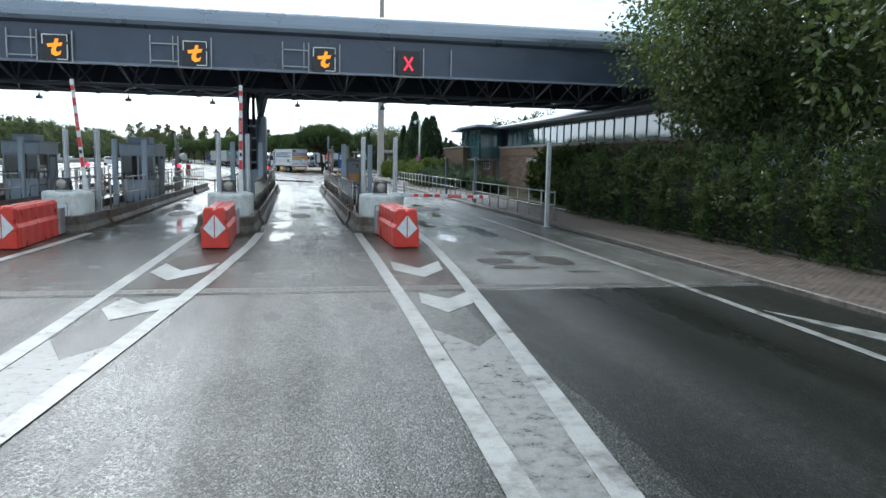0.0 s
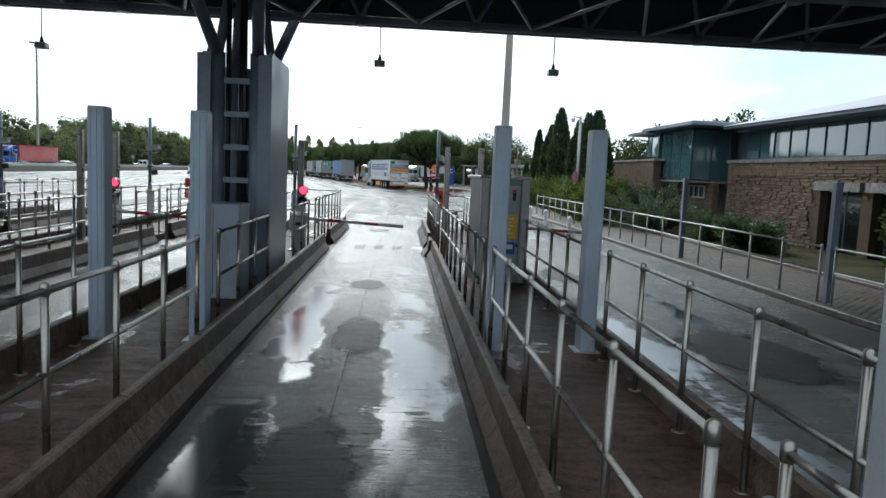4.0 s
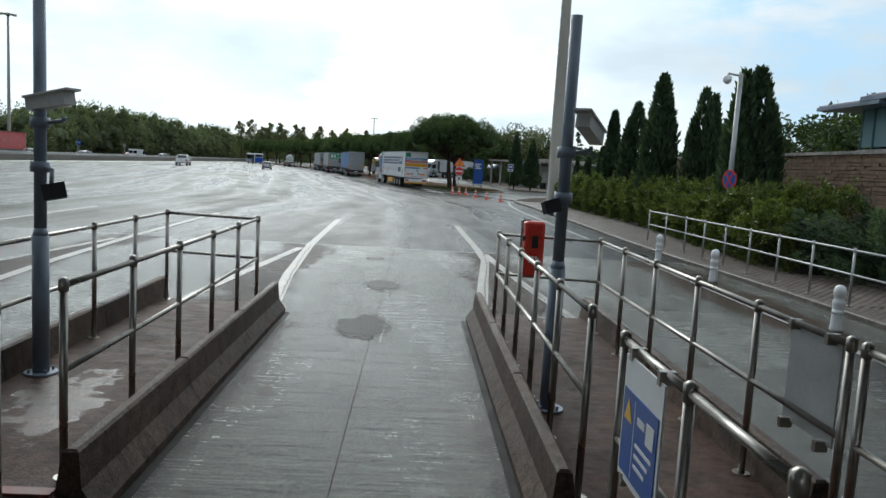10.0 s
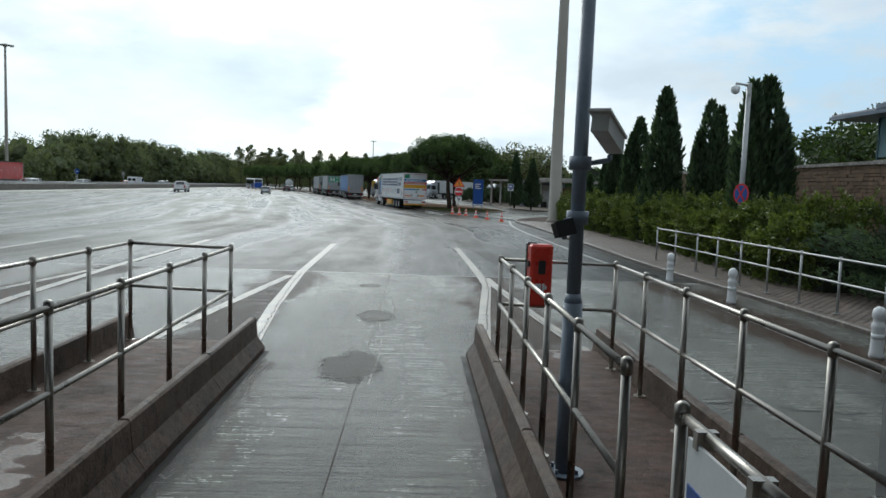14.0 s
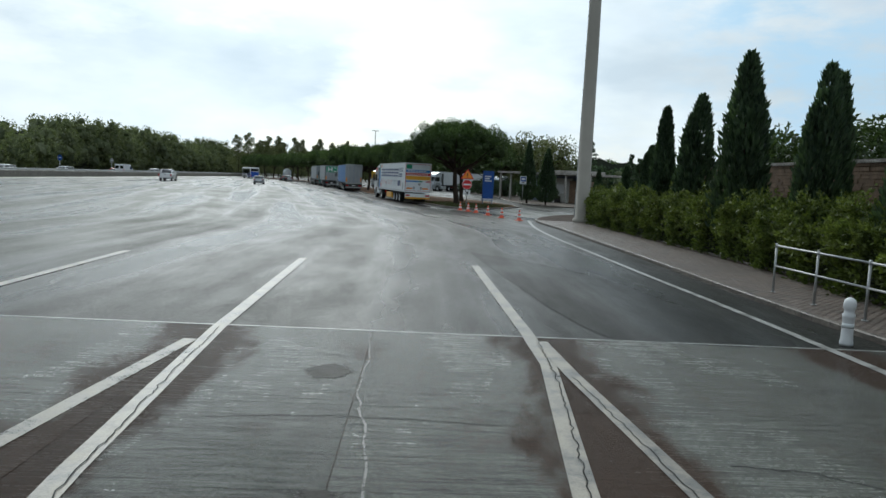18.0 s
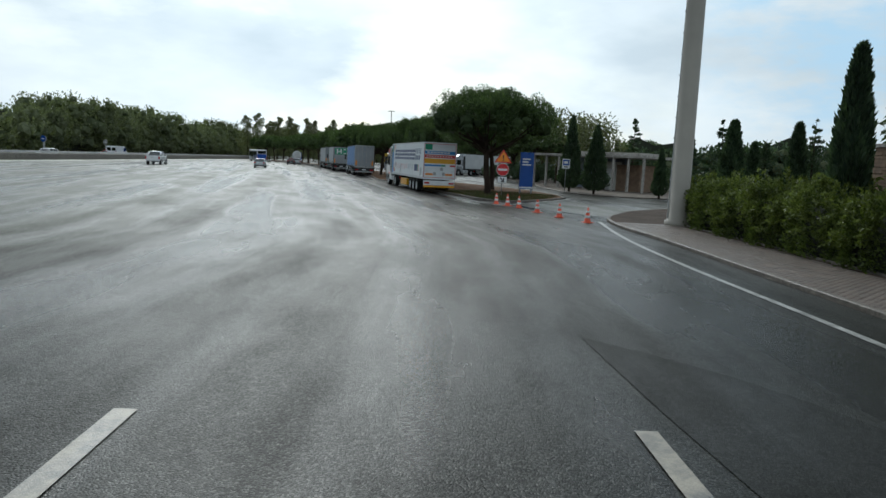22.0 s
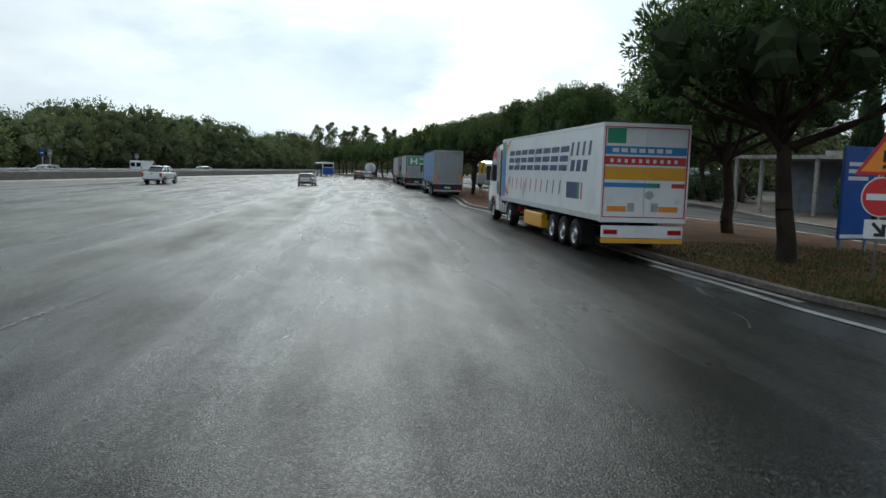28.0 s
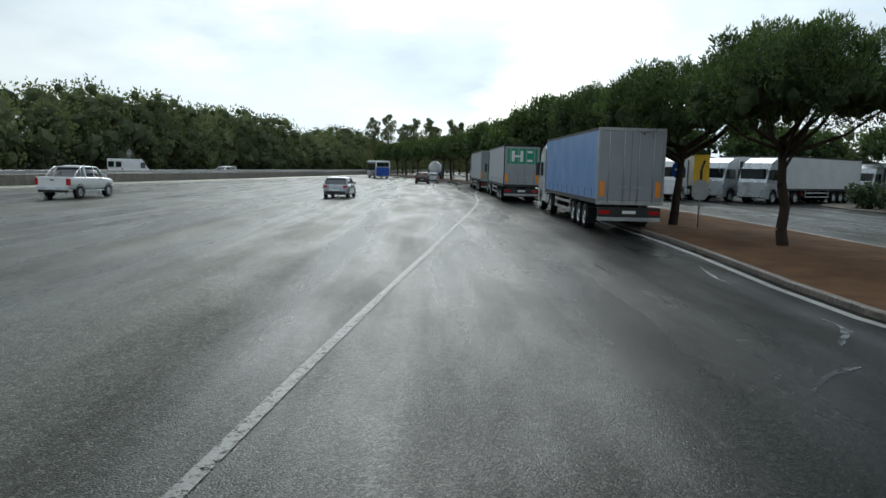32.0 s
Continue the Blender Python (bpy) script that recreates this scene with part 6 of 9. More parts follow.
def wbox(name, mat_, parent, x0, x1, y0, y1, z0, z1, label="", bevel=0.0):
    o = parent.matrix_basis.translation
    bm = BM()
    box(bm, x0 - o.x, x1 - o.x, y0 - o.y, y1 - o.y, z0 - o.z, z1 - o.z, bevel)
    return part(name, bm, mat_, parent, label)


COPING = cast_concrete("pale_coping", (0.55, 0.52, 0.48), (0.32, 0.30, 0.27))
FRAMEGREEN = surface("blue_green_window_frame", (0.05, 0.105, 0.115), 0.35, 0.2, 0.12)
wbox("coping", COPING, station, 15.88, 16.5, -14, 16.3, 3.45, 3.60, "pale stone coping")
wbox("coping", COPING, station, 13.82, 14.38, 20.6, 47.08, 3.55, 3.66, "pale stone coping")
for k in range(23):
    y = -14 + 1.28 * k
    wbox("pane", GLASSBLUE, station, 16.42, 16.46, y + 0.03, y + 1.25, 3.66, 4.92)
    wbox("mullion", FRAMEGREEN, station, 16.38, 16.5, y - 0.03, y + 0.03, 3.60, 4.98)
for z in (3.60, 4.90):
    wbox("frame_rail", FRAMEGREEN, station, 16.37, 16.51, -14, 16.3, z, z + 0.07)
wbox("inner_wall", DARKSTEEL, station, 16.9, 24, -14, 23.5, 0.1, 4.95)
wbox("eave", DARKSTEEL, station, 15.1, 24, -16, 15.2, 4.98, 5.10, "dark overhanging eave")
bm = BM()
prism(bm, [(15.0 - 16, 5.10 - 0.1), (26 - 16, 7.75 - 0.1), (26 - 16, 5.1 - 0.1)], "y", -2.0, 29.5)
part("roof", bm, ROOFMETAL, station, "sloping pale metal roof")
# glass bay
for k in range(3):
    y = 17.15 + 1.4 * k
    wbox("pane", GLASSBLUE, station, 14.47, 14.50, y + 0.03, y + 1.37, 2.62, 5.08)
    wbox("mullion", FRAMEGREEN, station, 14.43, 14.54, y - 0.03, y + 0.03, 2.56, 5.12)
for k in range(2):
    x = 14.5 + 0.95 * k
    wbox("pane", GLASSBLUE, station, x + 0.03, x + 0.93, 17.13, 17.16, 2.62, 5.08)
    wbox("mullion", FRAMEGREEN, station, x + 0.92, x + 0.98, 17.09, 17.20, 2.56, 5.12)
wbox("mullion", FRAMEGREEN, station, 14.43, 14.54, 21.32, 21.38, 2.56, 5.12)
wbox("frame_rail", FRAMEGREEN, station, 14.42, 14.55, 17.12, 21.36, 5.05, 5.13)
wbox("bay_core", DARKSTEEL, station, 15.2, 17.5, 17.6, 21.1, 2.54, 5.1)
wbox("bay_floor", COPING, station, 14.4, 17.0, 17.05, 21.45, 2.46, 2.56)
wbox("bay_roof", DARKSTEEL, station, 13.6, 18.0, 15.3, 22.4, 5.16, 5.30, "dark flat bay roof")
wbox("bay_roof_top", ROOFMETAL, station, 13.72, 18.0, 15.4, 22.3, 5.30, 5.36)
# smaller glazed room above the garden wall
for y0, y1 in ((21.45, 22.62), (22.70, 23.26)):
    wbox("pane", GLASSCLEAR, station, 14.33, 14.36, y0, y1, 3.80, 5.02)
for x0, x1 in ((14.40, 15.2), (15.27, 16.1)):
    wbox("pane", GLASSCLEAR, station, x0, x1, 23.27, 23.30, 3.80, 5.02)
for y in (21.42, 22.66, 23.29):
    wbox("mullion", FRAMEGREEN, station, 14.30, 14.39, y - 0.035, y + 0.035, 3.72, 5.06)
wbox("mullion", FRAMEGREEN, station, 15.2, 15.27, 23.24, 23.33, 3.72, 5.06)
wbox("sill", COPING, station, 14.26, 16.2, 21.4, 23.36, 3.67, 3.72, "pale sill")
wbox("room_wall", WHITEPAINT, station, 15.9, 16.2, 21.4, 23.2, 3.72, 5.05, "white inner wall")
for y, z in ((22.5, 4.35), (22.5, 4.0), (22.05, 4.3)):
    wbox("notice", DARKSTEEL, station, 15.86, 15.9, y - 0.14, y + 0.14, z - 0.12, z + 0.1)
wbox("far_bay_roof", DARKSTEEL, station, 13.55, 18, 21.38, 24.75, 5.02, 5.13)
wbox("roof_edge", ROOFMETAL, station, 13.6, 18, 22.42, 24.7, 5.13, 5.19, "pale metal roof edge")
# small barred window below the bay
for z in (2.26, 1.68):
    wbox("window_frame", WHITESIGN, station, 15.44, 15.52, 17.67, 20.33, z, z + 0.07)
for k in range(5):
    wbox("window_frame", WHITESIGN, station, 15.44, 15.52, 17.68 + 0.65 * k, 17.74 + 0.65 * k, 1.75, 2.26)
wbox("window_pane", DARKGLASS, station, 15.56, 15.59, 17.7, 20.3, 1.72, 2.3)
for y0, y1 in ((2.7, 5.3), (5.9, 8.4)):
    wbox("lintel", COPING, station, 15.82, 16.1, y0 - 0.15, y1 + 0.15, 2.35, 2.68, "white concrete lintel")
    wbox("doorway_back", DARKSTEEL, station, 16.75, 16.85, y0 - 0.4, y1 + 0.4, 0.1, 2.4)
    wbox("door_pane", DARKGLASS, station, 16.30, 16.33, y0 + 0.05, (y0 + y1) / 2 - 0.03, 0.2, 2.3)
    wbox("door_pane", DARKGLASS, station, 16.30, 16.33, (y0 + y1) / 2 + 0.03, y1 - 0.05, 0.2, 2.3)
    wbox("door_frame", FRAMEGREEN, station, 16.28, 16.36, (y0 + y1) / 2 - 0.03, (y0 + y1) / 2 + 0.03, 0.1, 2.35)


# ---- planting ----
def leaf_mesh(name, pts, out, size, length, material, spread=0.9, rng=None, droop=0.0):
    """Small folded leaves at pts, turned mostly towards out, each a rhomb of its own."""
    rng = rng or np.random.default_rng(1)
    n = len(pts)
    d = out + rng.normal(0, spread, (n, 3))
    d[:, 2] -= droop
    d /= np.linalg.norm(d, axis=1)[:, None] + 1e-9
    s = np.cross(d, rng.normal(0, 1, (n, 3)))
    s /= np.linalg.norm(s, axis=1)[:, None] + 1e-9
    k = rng.uniform(0.7, 1.35, (n, 1))
    v = np.stack([pts, pts + d * length * 0.45 * k + s * size * 0.5 * k, pts + d * length * k, pts + d * length * 0.45 * k - s * size * 0.5 * k], 1).reshape(-1, 3)
    return arr_mesh(name, v.round(3), np.arange(4 * n).reshape(-1, 4), material)


def clump_points(rng, centres, radii, per, reach=1.05):
    pts, out = [], []
    for c, r in zip(centres, radii):
        u = rng.normal(0, 1, (per, 3))
        u /= np.linalg.norm(u, axis=1)[:, None]
        q = u * r * rng.uniform(0.45, reach, (per, 1)) ** 0.5
        pts.append(c + q), out.append(u)
    return np.concatenate(pts), np.concatenate(out)


ICO_V = np.array([(-1, 1.618, 0), (1, 1.618, 0), (-1, -1.618, 0), (1, -1.618, 0), (0, -1, 1.618), (0, 1, 1.618), (0, -1, -1.618), (0, 1, -1.618), (1.618, 0, -1), (1.618, 0, 1), (-1.618, 0, -1), (-1.618, 0, 1)]) / 1.902
ICO_F = np.array([(0, 11, 5), (0, 5, 1), (0, 1, 7), (0, 7, 10), (0, 10, 11), (1, 5, 9), (5, 11, 4), (11, 10, 2), (10, 7, 6), (7, 1, 8), (3, 9, 4), (3, 4, 2), (3, 2, 6), (3, 6, 8), (3, 8, 9), (4, 9, 5), (2, 4, 11), (6, 2, 10), (8, 6, 7), (9, 8, 1)])


def core_mesh(name, rng, centres, radii, material, k=0.72):
    """Small lumpy cores that close the crown behind its leaves."""
    C, R = np.asarray(centres), np.asarray(radii) * k
    V = C[:, None, :] + ICO_V[None] * R[:, None, None] * rng.uniform(0.75, 1.2, (len(C), 12, 1))
    F = ICO_F[None] + 12 * np.arange(len(C))[:, None, None]
    me = bpy.data.meshes.new(name)
    me.from_pydata(V.reshape(-1, 3).tolist(), [], F.reshape(-1, 3).tolist())
    me.materials.append(material)
    return me


def limbs_bm(base, top, r0, targets, bend=0.3, seed=0, r_end=0.03):
    rnd = random.Random(seed)
    bm = BM()
    b, t = Vector(base), Vector(top)
    prev, pr = b, r0
    n = 5
    for k in range(1, n + 1):
        p = b.lerp(t, k / n) + Vector((rnd.uniform(-1, 1), rnd.uniform(-1, 1), 0)) * bend * 0.25 * (k < n)
        r = r0 * (1 - 0.4 * k / n)
        tube(bm, prev, p, pr, 10, r, cap=False)
        prev, pr = p, r
    for q in targets:
        q = Vector(q)
        s = b.lerp(t, rnd.uniform(0.7, 1.0))
        m = s.lerp(q, 0.5) + Vector((0, 0, -0.12 * (q - s).length * 0.6))
        a = r0 * rnd.uniform(0.28, 0.45)
        tube(bm, s, m, a, 7, a * 0.6, cap=False), tube(bm, m, q, a * 0.6, 6, r_end, cap=False)
    return bm


def broad_tree(x, y, rx, ry, z0, z1, leaves, seed, leaf=0.11, material=None, label="leafy broadleaf tree with a full hanging crown", clumps=90, name="tree", group="broadleaf trees"):
    rng = np.random.default_rng(seed)
    t = thing(name, label, name, pose(x, y, 0.1), group)
    cz, rz = (z0 + z1) / 2, (z1 - z0) / 2
    u = rng.normal(0, 1, (clumps, 3))
    u /= np.linalg.norm(u, axis=1)[:, None]
    r = rng.uniform(0.35, 1.0, (clumps, 1)) ** 0.6
    c = u * r * np.array([rx, ry, rz]) * 0.85 + np.array([0, 0, cz])
    rad = rng.uniform(0.14, 0.27, clumps) * min(rx, rz) * 1.3
    pts, out = clump_points(rng, c, rad, leaves // clumps)
    part("crown", leaf_mesh("crown", pts, out, leaf, leaf * 1.8, material or LEAF_TREE, 0.8, rng, 0.35), LEAF_TREE, t)
    tg = c[rng.choice(clumps, 16, replace=False)]
    part("trunk", limbs_bm((0, 0, -0.2), (0.2, 0.1, z0 + rz * 0.9), 0.24, [tuple(q) for q in tg], 0.4, seed), BARK, t)
    return t


broad_tree(16.6, -20.5, 6.2, 6.5, 1.2, 12.5, 90000, 3, 0.095, clumps=170)
broad_tree(15.5, -31.0, 5.5, 6.0, 1.4, 11.5, 20000, 4, 0.14, clumps=90)


def hedge(name, label, line_, depth, z0, h0, n, seed, material, leaf=0.075, wob=0.35, shoots=0, tips=None):
    """A thick hedge along a line of (x, y), with an uneven top; depth to its right."""
    rng = np.random.default_rng(seed)
    t = thing(name, label, "hedge", pose(*line_[0], z0))
    o = np.array(line_[0])
    L = [np.array(p) for p in line_]
    seg = [np.linalg.norm(b - a) for a, b in zip(L, L[1:])]
    k = rng.choice(len(seg), n, p=np.array(seg) / sum(seg))
    f = rng.uniform(0, 1, n)
    a, b = np.array([L[i] for i in k]), np.array([L[i + 1] for i in k])
    base = a + (b - a) * f[:, None]
    tdir = (b - a) / np.linalg.norm(b - a, axis=1)[:, None]
    nrm = np.stack([tdir[:, 1], -tdir[:, 0]], 1)
    s = base @ np.array([0.37, 1.0])
    top = h0 * (1 + (0.10 + 0.12 * (wob > 0.5)) * np.sin(s * 1.7) + 0.07 * np.sin(s * 4.1 + 1) + 0.06 * np.sin(s * 9.3))
    bulge = wob * (0.5 + 0.5 * np.sin(s * 2.3 + 2)) * 0.5 + 0.15 * np.sin(s * 6.1)
    side = rng.uniform(0, 1, n)
    zz, dd = np.empty(n), np.empty(n)
    front, roof = side < 0.55, (side >= 0.55) & (side < 0.88)
    back = side >= 0.88
    zz[front] = rng.uniform(0, 1, front.sum()) * top[front]
    dd[front] = -bulge[front] + rng.normal(0, 0.10, front.sum()) + 0.12
    zz[roof] = top[roof] + rng.normal(0, 0.10, roof.sum())
    dd[roof] = rng.uniform(0, depth, roof.sum())
    zz[back] = rng.uniform(0.3, 1, back.sum()) * top[back]
    dd[back] = depth + rng.normal(0, 0.1, back.sum())
    p = np.concatenate([base + nrm * dd[:, None] - o, zz[:, None]], 1)
    out = np.zeros((n, 3))
    out[front, :2], out[back, :2] = -nrm[front], nrm[back]
    out[:, 2] = 0.55
    out[roof, 2] = 1.0
    part("leaves", leaf_mesh("leaves", p, out, leaf, leaf * 2.0, material, 0.6, rng), material, t)
    if shoots:
        pick = rng.choice(np.flatnonzero((front & (zz > 0.35 * top)) | roof), shoots)
        d = out[pick] + rng.normal(0, 0.45, (shoots, 3))
        d[:, 2] += 0.5
        d /= np.linalg.norm(d, axis=1)[:, None]
        reach = rng.uniform(0.15, 0.62, (shoots, 1))
        P, O = [], []
        for f in np.linspace(0.1, 1.0, 12):
            bow = p[pick] + d * reach * f - np.array([0, 0, 0.22]) * reach * f * f
            for _ in range(2):
                P.append(bow + rng.normal(0, 0.018, bow.shape)), O.append(d * 0.6 + rng.normal(0, 0.6, d.shape))
        part("young_growth", leaf_mesh("young_growth", np.concatenate(P), np.concatenate(O), leaf * 0.9, leaf * 1.9, tips or material, 0.35, rng), tips or material, t)
    # added near-black core: the hedge's inner shade built as a solid
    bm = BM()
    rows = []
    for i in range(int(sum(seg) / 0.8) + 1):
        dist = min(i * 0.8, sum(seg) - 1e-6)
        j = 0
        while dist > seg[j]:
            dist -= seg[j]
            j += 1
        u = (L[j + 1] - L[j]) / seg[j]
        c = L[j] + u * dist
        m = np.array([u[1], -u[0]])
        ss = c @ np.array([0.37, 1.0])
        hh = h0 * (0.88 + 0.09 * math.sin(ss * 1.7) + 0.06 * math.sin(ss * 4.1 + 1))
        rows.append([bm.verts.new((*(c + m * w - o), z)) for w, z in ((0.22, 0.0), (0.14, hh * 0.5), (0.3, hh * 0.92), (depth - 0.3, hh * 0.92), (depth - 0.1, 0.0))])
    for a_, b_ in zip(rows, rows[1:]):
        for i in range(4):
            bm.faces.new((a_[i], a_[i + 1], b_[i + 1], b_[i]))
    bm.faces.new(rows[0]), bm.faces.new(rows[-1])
    part("inner_shade_core", bm, surface("hedge_shade_core_" + name, (0.012, 0.016, 0.007), 0.9, 0, 0.4, 3, 25, 0.5), t)
    return t


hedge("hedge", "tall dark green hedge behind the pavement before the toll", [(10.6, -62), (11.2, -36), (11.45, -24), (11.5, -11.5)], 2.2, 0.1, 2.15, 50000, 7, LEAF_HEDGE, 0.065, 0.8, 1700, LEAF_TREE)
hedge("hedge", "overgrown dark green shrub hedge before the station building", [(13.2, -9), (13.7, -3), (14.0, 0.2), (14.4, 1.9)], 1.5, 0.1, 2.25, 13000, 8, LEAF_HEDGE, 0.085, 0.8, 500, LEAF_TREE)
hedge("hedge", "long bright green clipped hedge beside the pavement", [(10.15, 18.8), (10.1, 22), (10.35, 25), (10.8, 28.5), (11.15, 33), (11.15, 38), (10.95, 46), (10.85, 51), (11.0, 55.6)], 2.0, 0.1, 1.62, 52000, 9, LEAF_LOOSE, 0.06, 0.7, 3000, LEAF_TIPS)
for k, (x, y, r, h) in enumerate(((11.3, 22.3, 1.25, 2.35), (11.6, 24.2, 1.15, 2.25), (11.2, 20.3, 1.1, 1.95))):
    broad_tree(x, y, r, r, 0.1, h, 5200, 170 + k, 0.06, LEAF_LOOSE, "loose leafy shrub standing in the hedge", 60, "shrub", "shrubs in the hedge")


def juniper(x, y, r, h, seed):
    rng = np.random.default_rng(seed)
    t = thing("juniper", "spreading blue-green juniper with layered fans", "shrub", pose(x, y, 0.1), "junipers by the building")
    c, dirs = [], []
    for k in range(46):
        a, l, z = rng.uniform(0, 6.28), rng.uniform(0.3, 1.0), rng.uniform(0.15, 1.0)
        for f in np.linspace(0.25, 1, 6):
            c.append((math.cos(a) * r * l * f, math.sin(a) * r * l * f, h * z * (0.35 + 0.65 * f) - 0.05))
            dirs.append((math.cos(a), math.sin(a), 0.35))
    pts, out = clump_points(rng, np.array(c), [0.15] * len(c), 46)
    out = out * 0.4 + np.repeat(np.array(dirs), 46, 0)
    part("foliage", leaf_mesh("foliage", pts, out, 0.035, 0.15, LEAF_JUN, 0.4, rng), LEAF_JUN, t)
    part("stem", limbs_bm((0, 0, 0), (0, 0, h * 0.5), 0.07, [c[i] for i in range(5, len(c), 13)], 0.1, seed), BARK, t)


for a in ((11.9, 14.2, 2.1, 1.6, 1), (11.9, 17.6, 2.3, 1.9, 2), (13.2, 18.4, 1.6, 2.3, 5), (13.2, 10.8, 1.3, 1.2, 3), (12.6, 6.5, 1.3, 1.1, 4)):
    juniper(*a)


def cypress_mesh(seed, spires, cone=False):
    """Crown of unit height made of upright tufts round one or more spires (x, y, share of height, radius)."""
    rng = np.random.default_rng(seed)
    P, O = [], []
    for sx, sy, hh, rr in spires:
        n = int(9000 * hh / len(spires))
        z = rng.uniform(0.02, 1, n) ** 0.9
        prof = np.minimum(1, (z / 0.14 + 0.15)) * (1 - z ** 2.4) ** 0.75
        if cone:
            prof = np.minimum(1, (z / 0.16 + 0.25)) * np.clip(1.12 * (1 - z) + 0.12 * (1 - z ** 6), 0, 1)
        a = rng.uniform(0, 6.283, n)
        lump = 1 + 0.16 * np.sin(a * 4 + z * 17) + 0.10 * np.sin(a * 9 - z * 31)
        r = rr * prof * lump * rng.uniform(0.72, 1.03, n)
        P.append(np.stack([sx + r * np.cos(a), sy + r * np.sin(a), z * hh], 1))
        O.append(np.stack([0.45 * np.cos(a), 0.45 * np.sin(a), np.full(n, 1.2)], 1))
    return leaf_mesh("crown", np.concatenate(P), np.concatenate(O), 0.014, 0.042, LEAF_CYP, 0.22, rng)


CYP = [cypress_mesh(11, [(0, 0, 1.0, 0.105), (0.05, 0.01, 0.86, 0.07)]), cypress_mesh(12, [(0, 0, 1.0, 0.12), (0.09, 0.02, 0.97, 0.09), (-0.07, 0, 0.8, 0.08)]), cypress_mesh(13, [(0, 0, 1.0, 0.085)]), cypress_mesh(14, [(0, 0, 1.0, 0.17)], True)]


def cypress(x, y, h, kind, wide=1.0, rz=0):
    t = thing("cypress", "dense dark green column cypress", "cypress tree", pose(x, y, 0.08, 0, 0, rz), "cypresses")
    c = part("crown", CYP[kind], LEAF_CYP, t)
    c.location, c.scale = (0, 0, 0.12 * (kind == 3)), (h * wide, h * wide, h)
    bm = BM()
    tube(bm, (0, 0, 0), (0, 0, h * 0.85), 0.11, 8, 0.02)
    part("trunk", bm, BARK, t)


for a in ((11.95, 36.0, 7.25, 0, 1.15, 20), (12.5, 41.8, 6.45, 0, 1.15, 160), (12.1, 45.2, 6.2, 2, 1.0, 0), (12.1, 30.9, 6.1, 1, 0.95, 10), (12.0, 25.8, 6.3, 1, 1.2, 190), (12.6, 49.5, 4.2, 2, 1.1, 0), (12.4, 52.6, 3.6, 2, 1.2, 0), (14.2, 90.0, 6.0, 3, 1.1, 0), (12.7, 94.2, 7.0, 3, 0.85, 90), (22.6, 80.0, 6.4, 2, 1.5, 0), (24.0, 84.5, 5.4, 3, 1.0, 30), (19.0, 86.0, 4.2, 3, 0.9, 0)):
    cypress(*a)


def pine_mesh(seed, r=3.9, z0=3.5, z1=6.5, far=False):
    """An umbrella crown of many round needle tufts over inner clumps coloured dark for shade."""
    rng = np.random.default_rng(seed)
    n = 300 if far else 760
    a, q = rng.uniform(0, 6.283, n), rng.uniform(0.02, 1, n) ** 0.5
    lob = 1 + 0.11 * np.sin(a * 3 + seed) + 0.07 * np.sin(a * 7 + seed) + 0.05 * np.sin(a * 13)
    bumps = 0.22 * np.sin(a * 5 + q * 9 + seed) + 0.14 * np.sin(a * 9 - q * 14)
    top = z0 + (z1 - z0) * (0.30 + 0.70 * np.sqrt(np.maximum(0, 1 - q ** 2.4))) + bumps
    low = z0 + 0.35 * q ** 2 + 0.5 * (1 - q)
    pick = rng.uniform(0, 1, n)
    z = np.where(pick < 0.66, top, low + (top - low) * rng.uniform(0.0, 1, n) ** 0.8)
    c = np.stack([r * q * lob * np.cos(a), r * q * lob * np.sin(a), z + rng.normal(0, 0.08, n)], 1)
    rad = rng.uniform(0.20, 0.34, n) * (1.5 if far else 1.0)
    pts, out = clump_points(rng, c, rad, 24 if far else 52, 1.0)
    out[:, 2] += 0.55
    m = 90 if far else 130
    ai, qi = rng.uniform(0, 6.283, m), rng.uniform(0.0, 0.92, m) ** 0.55
    li = 1 + 0.11 * np.sin(ai * 3 + seed) + 0.07 * np.sin(ai * 7 + seed)
    ti = z0 + (z1 - z0) * (0.22 + 0.62 * np.sqrt(np.maximum(0, 1 - qi ** 2.4)))
    ci = np.stack([r * qi * li * np.cos(ai), r * qi * li * np.sin(ai), z0 + 0.45 + (ti - z0 - 0.45) * rng.uniform(0.25, 1, m)], 1)
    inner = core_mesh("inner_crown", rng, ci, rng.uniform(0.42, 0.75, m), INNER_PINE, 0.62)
    return leaf_mesh("crown", pts, out, 0.13 if far else 0.045, 0.30 if far else 0.17, LEAF_PINE, 0.5, rng), c, inner


# crown shade put into the colour: a darker copy of the needles
INNER_PINE = foliage("shaded_inner_pine_foliage", (0.045, 0.070, 0.030), (0.075, 0.110, 0.045), 0.95)
PINES = [pine_mesh(s) for s in (21, 22, 23)] + [pine_mesh(s, far=True) for s in (24, 25, 26)]
PINEWOOD = []
for k, (me, c, inner) in enumerate(PINES):
    sel = c[np.argsort(c[:, 2])[40:400:26]]
    PINEWOOD.append(mesh_of(limbs_bm((0, 0, -0.1), (0.3 * (k % 3 - 1), 0.25, 3.5), 0.24, [tuple(q) for q in sel], 0.3, k, 0.03), BARK, "trunk"))


def pine(x, y, k, s=1.0, rz=0, wide=1.0, label="umbrella pine with a dark dense crown and a bare trunk"):
    t = thing("pine_tree", label, "pine tree", pose(x, y, 0.08, 0, 0, rz), "umbrella pines along the lay-by")
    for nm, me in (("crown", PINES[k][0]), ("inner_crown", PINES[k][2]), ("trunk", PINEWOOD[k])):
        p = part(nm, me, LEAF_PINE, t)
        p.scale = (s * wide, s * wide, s)


